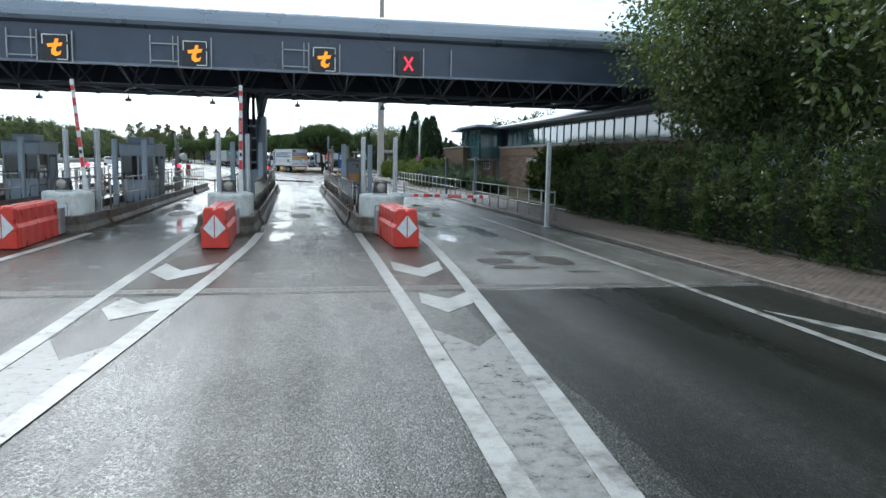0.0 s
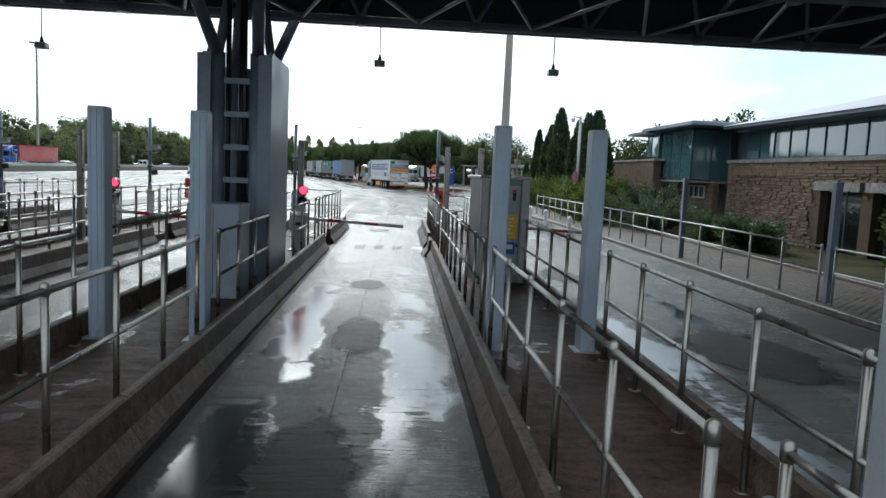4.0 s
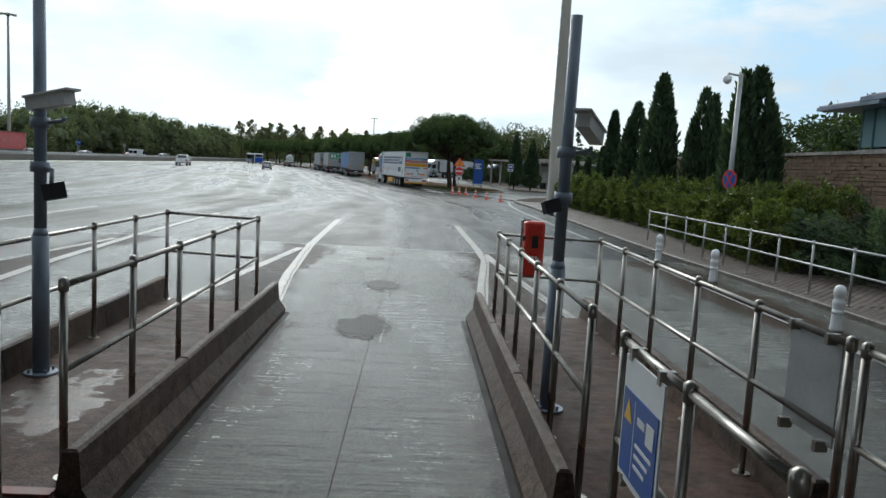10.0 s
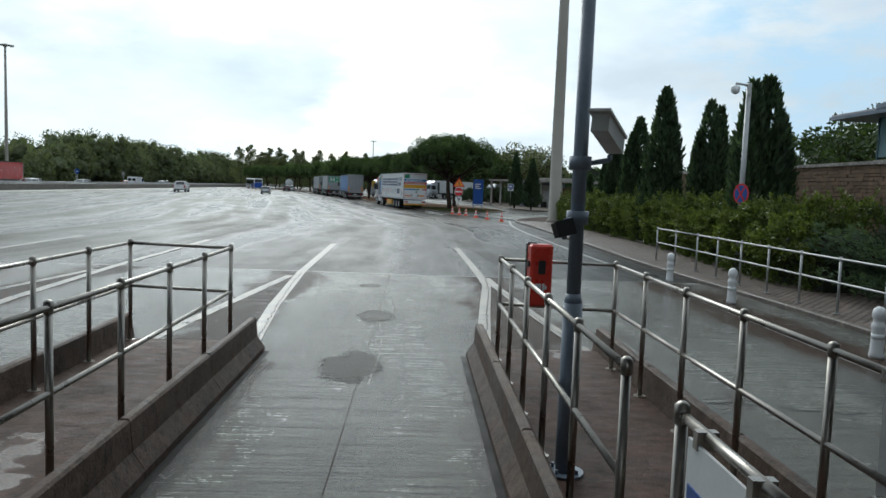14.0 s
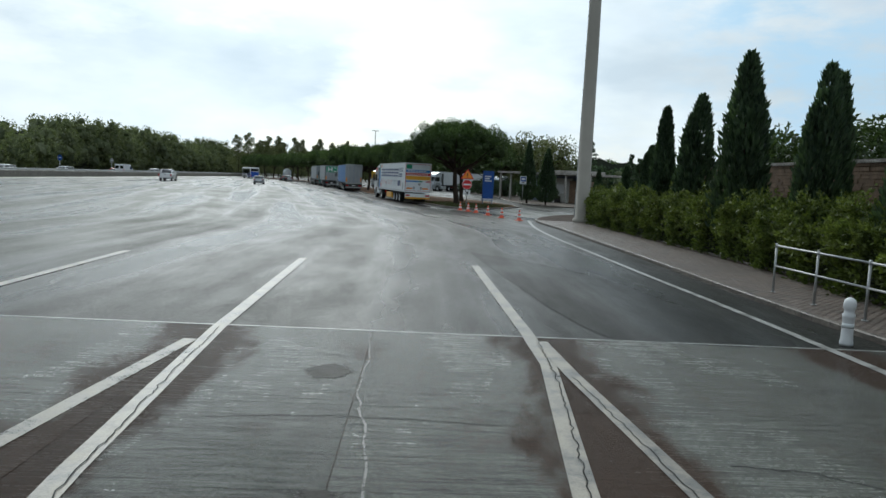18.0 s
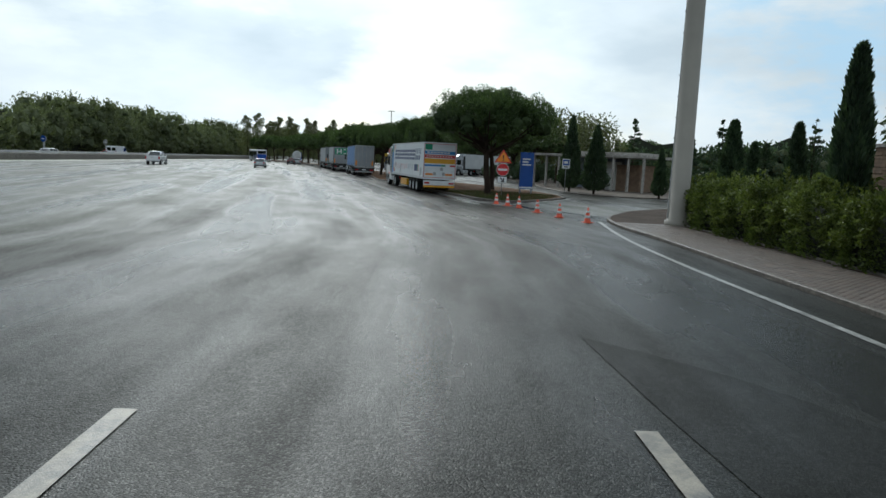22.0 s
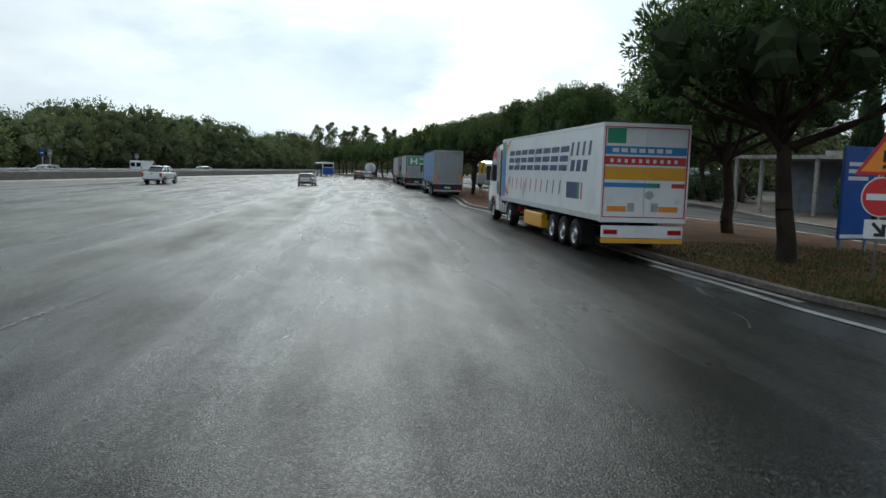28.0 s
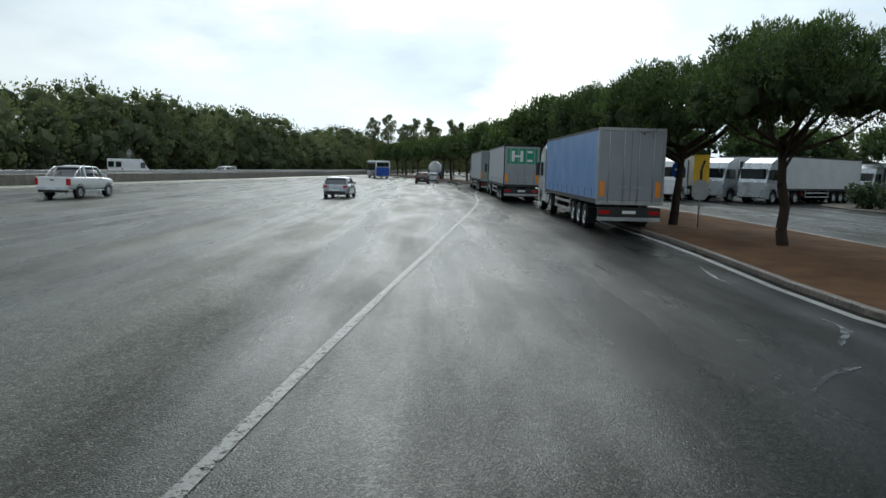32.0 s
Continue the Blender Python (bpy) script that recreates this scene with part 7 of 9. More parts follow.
pine(3.6, 77.7, 0, 1.12, 0)
pine(4.7, 87.3, 1, 1.05, 60)
prow = smooth_line([(-0.4, 96.5), (-3.4, 103.6), (-5.76, 114.1), (-7.9, 125.5), (-10.5, 137), (-13.5, 149), (-16.8, 161), (-22, 180), (-30, 206), (-42, 236), (-60, 272)], 9.6)
prow[:4] = [(-0.4, 96.5), (-2.7, 106.0), (-5.45, 115.9), (-7.9, 123.6)]
for k, (x, y) in enumerate(prow):
    pine(x + 0.4 * math.sin(k * 2.1) * (k > 3), y, k % 3 + 3 * (k > 4), (0.98, 0.96, 1.0, 1.01, 1.04, 1.07)[min(k, 5)] + 0.04 * math.sin(k * 1.7), k * 77, 0.76 if k < 3 else 0.85)
for k, (x, y) in enumerate(((13.5, 128), (12.6, 143), (8.5, 184), (0, 188), (-6, 192), (14, 185), (22, 178), (-14, 214), (30, 170), (38, 160))):
    pine(x, y, k % 3 + 3, 1.12, k * 51, 1.0, "umbrella pine at the edge of the lorry park")
for k, (x, y, r, h) in enumerate(((27, 60, 4.5, 8.6), (33, 52, 5, 9.0), (29, 44, 4.2, 8.0), (36, 66, 5, 9.0), (26, 34, 4, 7.6), (31, 27, 4.5, 8.5), (44, 76, 6, 9))):
    broad_tree(x, y, r, r, 2.0, h, 5000, 40 + k, 0.2, LEAF_HEDGE, "rounded bright green tree behind the stone wall", 50)
for k, (x, y, r, h) in enumerate(((17, 128, 5, 10.5), (23, 133, 5, 11), (17, 144, 5, 9))):
    broad_tree(x, y, r, r, 2.0, h, 4500, 60 + k, 0.22, LEAF_OLIVE, "tall pale green tree behind the rest area", 60)


def conifer(x, y, h, seed):
    rng = np.random.default_rng(seed)
    t = thing("conifer", "dark ragged conifer with drooping tiers", "conifer", pose(x, y, 0), "dark conifers behind the rest area")
    P, O = [], []
    for k in range(64):
        z = rng.uniform(0.1, 1.0)
        a, l = rng.uniform(0, 6.283), (1 - z) * 0.30 * h * rng.uniform(0.35, 1.35) + 0.05
        for f in np.linspace(0.1, 1, 9):
            m = 11
            P.append(np.array([math.cos(a) * l * f, math.sin(a) * l * f, h * z + 0.10 * l * f]) + rng.normal(0, 0.03 + 0.035 * l, (m, 3)))
            O.append(np.tile([math.cos(a), math.sin(a), 0.5], (m, 1)))
    part("crown", leaf_mesh("crown", np.concatenate(P), np.concatenate(O), 0.09, 0.30, LEAF_CYP, 0.5, rng), LEAF_CYP, t)
    bm = BM()
    tube(bm, (0, 0, 0), (0, 0, h), 0.16, 8, 0.02)
    part("trunk", bm, BARK, t)


for k in range(26):
    conifer(24 + 3.0 * k + 1.2 * math.sin(k * 2.7), 134 - 1.6 * k + 4 * math.sin(k * 1.3), 8.2 + 1.8 * math.sin(k * 4.1), 100 + k)
hedge("shrub_bank", "low grey-brown lavender bank beside the path", [(17.5, 76), (24, 80), (32, 86), (44, 92)], 6, 0.0, 1.1, 9000, 70, foliage("lavender_foliage", (0.05, 0.045, 0.035), (0.10, 0.09, 0.07)), 0.12, 0.6)
for k, (x, y, r, h) in enumerate(((9.2, 150.5, 1.9, 2.0), (10.2, 147, 2.2, 2.5), (11.4, 142.6, 2.4, 2.9), (12.8, 138.4, 2.3, 2.4), (13.6, 133.8, 2.4, 2.7), (14.2, 129, 2.2, 2.3), (13.4, 147.6, 2.4, 3.1), (15.6, 142, 2.6, 3.2), (16.8, 136.5, 2.6, 3.0), (17.4, 131, 2.5, 2.8))):
    broad_tree(x, y, r, r, 0.0, h, 2600, 140 + k, 0.12, LEAF_CYP, "low dark evergreen bush at the edge of the lorry park", 44, "bush", "bushes of the lorry park")


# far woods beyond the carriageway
# darker copy of the wood leaves, shade between them put into its colour
INNER_FAR = foliage("shaded_inner_wood_foliage", (0.110, 0.135, 0.075), (0.170, 0.195, 0.108), 0.95, 0.09)
def woods(name, label, line_, n, seed, material, h=(10.4, 14.2), depth=16, leaf=0.55):
    rng = np.random.default_rng(seed)
    L = np.array(smooth_line(line_, 3.0))
    i = rng.integers(0, len(L) - 1, n)
    base = L[i] + (L[i + 1] - L[i]) * rng.uniform(0, 1, (n, 1))
    tan = L[i + 1] - L[i]
    nrm = np.stack([-tan[:, 1], tan[:, 0]], 1) / np.linalg.norm(tan, axis=1)[:, None]
    base = base + nrm * (rng.uniform(0, 1, (n, 1)) ** 1.5) * depth
    hh = rng.uniform(*h, n) * (0.78 + 0.22 * np.sin(i * 0.21) * np.sin(i * 0.057 + 1))
    hh = hh * (1.14 - 0.24 * np.clip((base[:, 1] - 100) / 40, 0, 1)) * (1 + np.clip((base[:, 1] - 120) / 260, 0, 0.42))
    rr = rng.uniform(1.9, 3.8, n)
    C, R = [], []
    for k in range(n):
        for j in range(9):
            z = hh[k] * (0.12 + 0.76 * ((j + rng.uniform(0, 1)) / 9))
            w = rr[k] * (1.12 - 0.85 * abs(z / hh[k] - 0.45))
            a = rng.uniform(0, 6.283)
            C.append((base[k, 0] + math.cos(a) * w * 0.6, base[k, 1] + math.sin(a) * w * 0.6, z)), R.append(w * 0.62)
    R = np.array(R)
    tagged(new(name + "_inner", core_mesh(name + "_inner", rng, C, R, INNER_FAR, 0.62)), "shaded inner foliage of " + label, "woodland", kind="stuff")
    pts, out = clump_points(rng, np.array(C), R, 56, 1.5)
    out[:, 2] += 0.9
    o = new(name, leaf_mesh(name, pts, out, leaf, leaf * 1.5, material, 0.7, rng, 0.2))
    tagged(o, label, "woodland", kind="stuff")
    # added dark sheet behind the leaves, standing in for the wood's inner shade
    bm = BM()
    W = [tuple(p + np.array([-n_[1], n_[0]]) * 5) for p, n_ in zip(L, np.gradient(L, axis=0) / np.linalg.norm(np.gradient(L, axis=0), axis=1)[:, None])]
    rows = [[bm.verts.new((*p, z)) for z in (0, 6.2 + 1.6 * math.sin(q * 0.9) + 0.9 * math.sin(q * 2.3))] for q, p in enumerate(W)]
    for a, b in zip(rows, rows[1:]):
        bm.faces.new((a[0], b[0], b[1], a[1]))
    tagged(new(name + "_shade", mesh_of(bm, surface("wood_shade_sheet_" + name, (0.026, 0.034, 0.018), 0.95, 0, 0.5, 0.4, 3, 0.4))), "added dark sheet behind the leaves, in place of shade in the wood", "woodland", kind="stuff")


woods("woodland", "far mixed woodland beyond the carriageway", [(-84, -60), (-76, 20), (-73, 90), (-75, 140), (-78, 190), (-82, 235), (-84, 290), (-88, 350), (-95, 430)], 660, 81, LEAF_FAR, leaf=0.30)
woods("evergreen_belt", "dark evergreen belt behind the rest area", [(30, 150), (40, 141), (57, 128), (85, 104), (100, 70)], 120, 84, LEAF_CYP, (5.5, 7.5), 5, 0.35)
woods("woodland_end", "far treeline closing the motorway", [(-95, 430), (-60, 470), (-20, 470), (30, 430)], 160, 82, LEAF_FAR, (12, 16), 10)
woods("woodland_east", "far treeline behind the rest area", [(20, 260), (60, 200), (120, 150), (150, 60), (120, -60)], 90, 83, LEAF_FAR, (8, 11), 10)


def poplar(x, y, h, seed):
    rng = np.random.default_rng(seed)
    t = thing("poplar", "tall thin pale poplar", "poplar", pose(x, y, 0), "poplars")
    c = np.stack([rng.normal(0, 1.7, 40), rng.normal(0, 1.7, 40), (0.10 + 0.90 * np.arange(40) / 39) * h], 1)
    c[:, :2] *= (1.25 - c[:, 2:] / h)
    c[:, 0] += 0.03 * c[:, 2] * math.sin(seed)
    radii = 1.4 * (1.06 - c[:, 2] / h) ** 0.55
    pts, out = clump_points(rng, c, radii, 80, 1.9)
    out[:, 2] += 1.3
    part("crown", leaf_mesh("crown", pts, out, 0.22, 0.55, LEAF_OLIVE, 0.6, rng), LEAF_OLIVE, t)
    bm = BM()
    tube(bm, (0, 0, 0), (0, 0, h), 0.25, 8, 0.03)
    part("trunk", bm, BARK, t)


for k in range(20):
    poplar(-68 + 3.0 * k + math.sin(k * 3.3), 286 + 3.0 * k, 14.6 + 1.4 * math.sin(k * 2.2), 200 + k)


# ---- lay-by island, rest area and far side ----
ISLE_L = smooth_line([(3.9, 69.3), (2.3, 72.3), (0.6, 77.8), (-1.6, 87), (-4.1, 97.4), (-6.75, 105), (-8.1, 113.9), (-9.5, 121.6), (-14.5, 145), (-20.5, 168), (-31, 205), (-58, 262)], 3)
ISLE_R = smooth_line([(3.9, 69.3), (5.4, 70.7), (8.0, 74.9), (9.7, 79.0), (9.9, 84), (7.5, 95), (3.2, 104), (-1.2, 115), (-4.0, 129), (-8.5, 146), (-15, 168), (-26, 206), (-52, 264)], 3)
bm = BM()
n = min(len(ISLE_L), len(ISLE_R))
def at_share(L, f):
    q = f * (len(L) - 1)
    i = min(int(q), len(L) - 2)
    return Vector(L[i]).lerp(Vector(L[i + 1]), q - i)
rows = [[bm.verts.new((*at_share(ISLE_L, k / 80).lerp(at_share(ISLE_R, k / 80), s), 0.11 + 0.10 * math.sin(s * math.pi) * min(1, k / 4))) for s in (0, 0.25, 0.5, 0.75, 1)] for k in range(81)]
for a, b in zip(rows, rows[1:]):
    for i in range(4):
        bm.faces.new((a[i], a[i + 1], b[i + 1], b[i]))
solid("planting_island", bm, EARTH, "long strip of red-brown pine litter beside the lay-by", "verge", kind="structure")
bm = BM()
wall_strip(bm, ISLE_L, 0.16, -0.05, 0.14)
solid("kerb_island", bm, KERBSTONE, "low stained kerb round the pine strip", "kerb", kind="structure")
bm = BM()
wall_strip(bm, ISLE_R[::-1], 0.16, -0.05, 0.14)
solid("kerb_island_back", bm, KERBSTONE, "low kerb behind the pine strip", "kerb", kind="structure")
bm = BM()
ribbon(bm, [(p[0], p[1]) for p in ISLE_L[1:]], -0.42, -0.22, 0.008)
solid("gutter_line", bm, PAINT, "white painted line along the island kerb", "road marking", kind="structure")
def rivulet(label, pts, w, seed, z=0.006):
    """A thin film of standing water with ragged banks, wide in the middle and thin at its ends."""
    rng = random.Random(seed)
    L = smooth_line(pts, 0.16)
    m = len(L) - 1
    drift = [rng.uniform(-1, 1) for _ in range(m + 1)]
    bm, rows = BM(), []
    for k, p in enumerate(L):
        t = (Vector(L[min(k + 1, m)]) - Vector(L[max(k - 1, 0)])).normalized()
        swell = 0.55 + 0.45 * math.sin(k * 0.83 + seed) * math.sin(k * 0.29 + 2 * seed)
        half = 0.5 * w * (0.15 + 0.85 * math.sin(math.pi * (k + 0.5) / (m + 1)) ** 0.5) * swell * (1 + 0.45 * drift[k])
        side = 0.35 * w * math.sin(k * 0.47 + seed)
        rows.append([bm.verts.new((p[0] + t.y * (side + d * half), p[1] - t.x * (side + d * half), z)) for d in (-1, 1)])
    for a, b in zip(rows, rows[1:]):
        bm.faces.new((a[0], a[1], b[1], b[0]))
    return solid("puddle", bm, STANDING_WATER, label, "puddle", "puddles", kind="structure")


WATER_KERB = "thin puddle standing beside the island kerb"
for q, (pts, w) in enumerate((
        ([(0.35, 80.3), (0.42, 78.6), (0.40, 77.2)], 0.14), ([(0.40, 77.0), (0.32, 75.6), (0.16, 74.4)], 0.30), ([(0.2, 74.6), (0.7, 73.6), (1.3, 73.1)], 0.28), ([(0.5, 73.9), (0.3, 72.6), (0.5, 72.0)], 0.26), ([(0.14, 71.4), (0.3, 70.4), (0.2, 69.4)], 0.10),
        ([(-9.1, 100.2), (-8.6, 101.0), (-8.2, 101.5)], 0.16), ([(-7.75, 99.9), (-7.5, 101.0), (-7.1, 102.2)], 0.36), ([(-8.0, 98.4), (-7.75, 99.2), (-7.6, 100.0)], 0.22), ([(-7.1, 101.6), (-6.8, 102.4), (-6.75, 103.4)], 0.30), ([(-7.7, 104.6), (-7.65, 103.6), (-8.0, 102.6)], 0.20), ([(-7.1, 100.6), (-6.6, 101.2), (-6.1, 102.4)], 0.10), ([(-2.2, 90.4), (-2.5, 92.2), (-2.9, 94.4)], 0.26), ([(-3.2, 94.6), (-3.6, 96.4)], 0.3), ([(-8.4, 108.2), (-8.7, 109.6), (-8.6, 111)], 0.16))):
    rivulet(WATER_KERB, pts, w, q * 1.7 + 0.6)
rg = np.random.default_rng(5)
P = []
for _ in range(15000):
    f, u = 0.003 + 0.055 * rg.uniform(0, 1) ** 1.3, rg.uniform(0.06, 0.94)
    q = at_share(ISLE_L, f).lerp(at_share(ISLE_R, f), u)
    P.append((q.x, q.y, 0.10 + 0.09 * math.sin(u * math.pi) * min(1, f * 20)))
P = np.array(P)
tagged(new("grass", leaf_mesh("grass", P, np.tile([0, 0, 1.0], (len(P), 1)), 0.022, 0.10, foliage("verge_grass", (0.036, 0.052, 0.016), (0.078, 0.098, 0.034)), 0.55, rg)), "thin rough grass on the island tip", "grass", kind="stuff")

# rest-area road and path behind
REST = smooth_line([(9.6, 62.6), (12.6, 67.8), (20.8, 76.4), (34, 85)], 2)
PATHL = smooth_line([(40, 96), (26, 90), (18, 86.5), (13.6, 88), (12.0, 94), (11.4, 104), (11.8, 120), (10.4, 138), (7.2, 150), (7.6, 156), (12, 160), (24, 162)], 2)
bm = BM()
bm.faces.new([bm.verts.new((x, y, 0.006)) for x, y in [(4.4, 67.9), (6.2, 64.2), (8.0, 60.4), (9.3, 61.9), (12.3, 67.1), (20.5, 75.6), (34, 84.2), (40, 96), (26, 90), (18, 86.5), (13.6, 88), (12, 94), (11.4, 104), (11.8, 120), (10.4, 138), (7.4, 150), (-8.3, 146), (-3.8, 129), (-1.0, 115), (3.4, 104), (7.7, 95), (9.8, 84), (9.0, 76.5), (5.8, 70.4)]])
solid("side_road", bm, ASPHALT_PALE, "pale worn asphalt of the rest-area road", "road", kind="structure")
bm = BM()
wall_strip(bm, PATHL, 0.15, -0.05, 0.12)
solid("kerb_rest", bm, KERBSTONE, "pale kerb of the rest-area path", "kerb", kind="structure")
bm = BM()
bm.faces.new([bm.verts.new((x, y, 0.10)) for x, y in offset_line(PATHL, 0.14) + [(70, 158), (70, 96)]])
solid("path", bm, earth_mat("beige_gravel_path", (0.13, 0.11, 0.09), (0.20, 0.17, 0.145)), "beige gravelled rest-area path", "path", kind="structure")
bm = BM()
bm.faces.new([bm.verts.new((x, y, 0.09)) for x, y in offset_line([p for p in KERB if p[1] > 57.6], 3.2) + [(64, 84), (64, 56.2), (14, 56.2)]])
solid("verge_corner", bm, GRASS, "rough dry verge at the mouth of the rest-area road", "verge", kind="structure")
line("lane_line", "worn white dashes of the rest-area road", [(9.5, 82), (12.5, 79.5)], 0.14)
line("lane_line", "worn white dashes of the rest-area road", [(14.5, 79.2), (18.5, 79.8)], 0.14)

for q, (pts, w) in enumerate((
        ([(-4.2, 149), (-2.6, 141), (-1.2, 135), (1.2, 132), (2.6, 128), (4.2, 124)], 0.9), ([(-3.2, 139), (-1.8, 133), (0.4, 128.5), (2.2, 124.5)], 0.8), ([(-2.6, 131), (-1.2, 126), (0.6, 121.5)], 0.7), ([(-1.6, 117.5), (-0.7, 114.6), (0.9, 110.6), (2.6, 106.8)], 0.9), ([(4.0, 118), (5.2, 113), (6.4, 108)], 0.5), ([(8.1, 101), (8.9, 95), (10.0, 89.5)], 0.6), ([(9.9, 88), (10.6, 85.5), (12.4, 83.6)], 0.4), ([(5.6, 104), (7.2, 99.2), (8.2, 95.2)], 0.4))):
    rivulet("shallow rainwater lying on the rest-area road", pts, w, q * 2.3 + 0.4, 0.010)
for pts in ([(3.2, 127.5), (4.4, 123.2)], [(5.0, 121.2), (6.0, 117.4)], [(1.6, 133.5), (2.6, 129.8)]):
    line("lane_line", "worn white dashes of the rest-area road", pts, 0.14)

shelter = thing("rest_shelter", "low rest-area pavilion with a flat white roof on slim columns", "pavilion", pose(18, 106, 0.1, 0, 0, -50))
part("roof", boxes((-8, 8, -2.6, 4.5, 3.62, 3.86)), COPING, shelter, "flat pale roof slab")
part("upper_roof", boxes((-3, 5, 0.5, 4.3, 3.95, 4.25)), COPING, shelter)
colm = mesh_of(boxes((-0.11, 0.11, -0.11, 0.11, 0, 3.62)), COPING, "column")
for k in range(9):
    c = part("column", colm, COPING, shelter)
    c.location = (-7.6 + 1.9 * k, -2.3, 0)
part("rear_wall", boxes((-7.5, 1.5, 3.4, 3.7, 0, 3.6)), DARKSTEEL, shelter)
part("stone_block", boxes((2.2, 5.2, 0.5, 3.4, 0, 2.9), ), STONE, shelter, "brown stone end block")
part("pale_wall", boxes((-1.5, 2.0, 1.4, 1.6, 0, 3.2)), MACHINE, shelter)
part("notice_wall", boxes((-0.6, 0.9, 1.36, 1.4, 1.2, 2.4)), WHITESIGN, shelter)
for k in range(3):
    part("bin", boxes((-1.1 + 0.5 * k, -0.8 + 0.5 * k, 0.9, 1.2, 0, 0.8)), BLACK, shelter)
bm = BM()
box(bm, 0, 12, 0, 6, 0, 3.4)
hut = thing("service_hut", "small grey service building beyond the rest area", "building", pose(2, 196, 0, 0, 0, -10))
part("wall", bm, MACHINE, hut)
part("roof", boxes((-0.3, 12.3, -0.3, 6.3, 3.4, 3.65)), DARKSTEEL, hut)


# tall lighting mast, camera column and signs
def high_mast(x, y, h, r, label, head=True):
    m = thing("lighting_mast", label, "lighting mast", pose(x, y, 0.0), "lighting masts")
    bm = BM()
    lathe(bm, [(r * 1.25, 0), (r * 1.25, 0.3), (r, 0.32), (r * 0.9, h * 0.4), (r * 0.55, h)], seg=20)
    part("shaft", bm, surface("weathered_mast_paint", (0.27, 0.25, 0.215), 0.55, 0.0, 0.12, 0.8, 30, 0.05), m)
    bm = BM()
    for k in range(int(h * 1.1)):
        z = 1.2 + 0.9 * k
        if z < h - 1:
            rr = r - (r * 0.45) * z / h
            box(bm, -rr - 0.07, -rr + 0.03, -0.03, 0.03, z, z + 0.05)
    tube(bm, (-r * 1.02, 0, 0.4), (-r * 0.62, 0, h - 0.5), 0.025, 6)
    part("cable_guide", bm, GALV, m)
    if head:
        bm = BM()
        lathe(bm, [(1.0, h), (1.05, h + 0.1), (0.2, h + 0.2)], seg=16)
        part("lamp_ring", bm, GALV, m)
        for k in range(6):
            a = k * math.pi / 3
            l = part("lamp", boxes((-0.25, 0.25, -0.2, 0.2, -0.1, 0.12)), MACHINE, m)
            l.location = (1.2 * math.cos(a), 1.2 * math.sin(a), h)


high_mast(10.5, 55.45, 27, 0.44, "tall weathered high-mast light beside the hedge")
high_mast(-73, 134, 24.5, 0.3, "tall slim high-mast light beyond the carriageway")
high_mast(-20, 330, 22, 0.25, "far slim high-mast light")
high_mast(2, 300, 20, 0.25, "far slim high-mast light")

cc = thing("camera_column", "grey steel column with a dome camera on a short arm", "camera column", pose(10.45, 23.95, 0.1))
bm = BM()
tube(bm, (0, 0, 0), (0, 0, 5.9), 0.09, 14, 0.075)
tube(bm, (0, 0, 0), (0, 0, 0.9), 0.12, 14)
part("shaft", bm, GALV, cc)
bm = BM()
tube(bm, (0.05, 0, 5.82), (-0.42, 0, 5.88), 0.035, 8), tube(bm, (0, 0, 5.55), (0.0, -0.12, 5.55), 0.05, 8), tube(bm, (-0.4, 0, 5.9), (-0.42, 0, 5.78), 0.04, 8)
part("arm", bm, GALV, cc)
bm = BM()
lathe(bm, [(0.05, 0.14), (0.13, 0.10), (0.14, 0.0), (0.12, -0.08), (0.06, -0.13), (0.01, -0.145)], (-0.43, 0, 5.68), 18)
part("dome", bm, WHITESIGN, cc, "white dome camera")


def disc(bm, r, y0, y1, seg=28, z=0.0):
    lathe(bm, [(r, y0), (r, y1)], (0, 0, z), seg, "y")


def sign_post(parent, h, r=0.03, x=0.0):
    bm = BM()
    tube(bm, (x, 0.04, 0), (x, 0.04, h), r, 10)
    part("post", bm, GALV, parent)


s = thing("no_stopping_sign", "round blue no-stopping sign with red ring and cross", "traffic sign", pose(10.25, 23.55, 0.1, 0, 0, -72))
sign_post(s, 2.75)
for nm, r, y, mt in (("ring", 0.33, 0.0, REDSIGN), ("face", 0.27, -0.006, BLUESIGN)):
    bm = BM()
    disc(bm, r, y, y + 0.012, z=2.42)
    part(nm, bm, mt, s)
for a in (-1, 1):
    bm = BM()
    prism(bm, [(-0.21 * a, 2.18), (-0.16 * a, 2.15), (0.21 * a, 2.66), (0.16 * a, 2.69)], "y", -0.016 + 0.002 * a, -0.006)
    part("cross_bar", bm, REDSIGN, s)

s = thing("road_works_signs", "orange warning triangle over a no-entry disc and an arrow plate", "traffic sign", pose(4.35, 74.5, 0.15, 0, 0, 3))
sign_post(s, 2.9)
for nm, k, y, mt in (("triangle_edge", 1.0, 0.0, REDSIGN), ("triangle", 0.80, -0.008, ORANGE)):
    bm = BM()
    prism(bm, [(-0.62 * k, 2.38 - 0.36 * (k - 1)), (0.62 * k, 2.38 - 0.36 * (k - 1)), (0, 3.30 - 0.0 + (k - 1) * 0.72)], "y", y - 0.006, y + 0.006)
    part(nm, bm, mt, s)
part("exclamation_mark", boxes((-0.045, 0.045, -0.02, -0.014, 2.66, 2.92), (-0.045, 0.045, -0.02, -0.014, 2.52, 2.60)), BLACK, s)
bm = BM()
disc(bm, 0.44, -0.01, 0.006, z=1.90)
part("no_entry_rim", bm, WHITESIGN, s)
bm = BM()
disc(bm, 0.415, -0.016, -0.004, z=1.90)
part("no_entry_disc", bm, REDSIGN, s, "red no-entry disc")
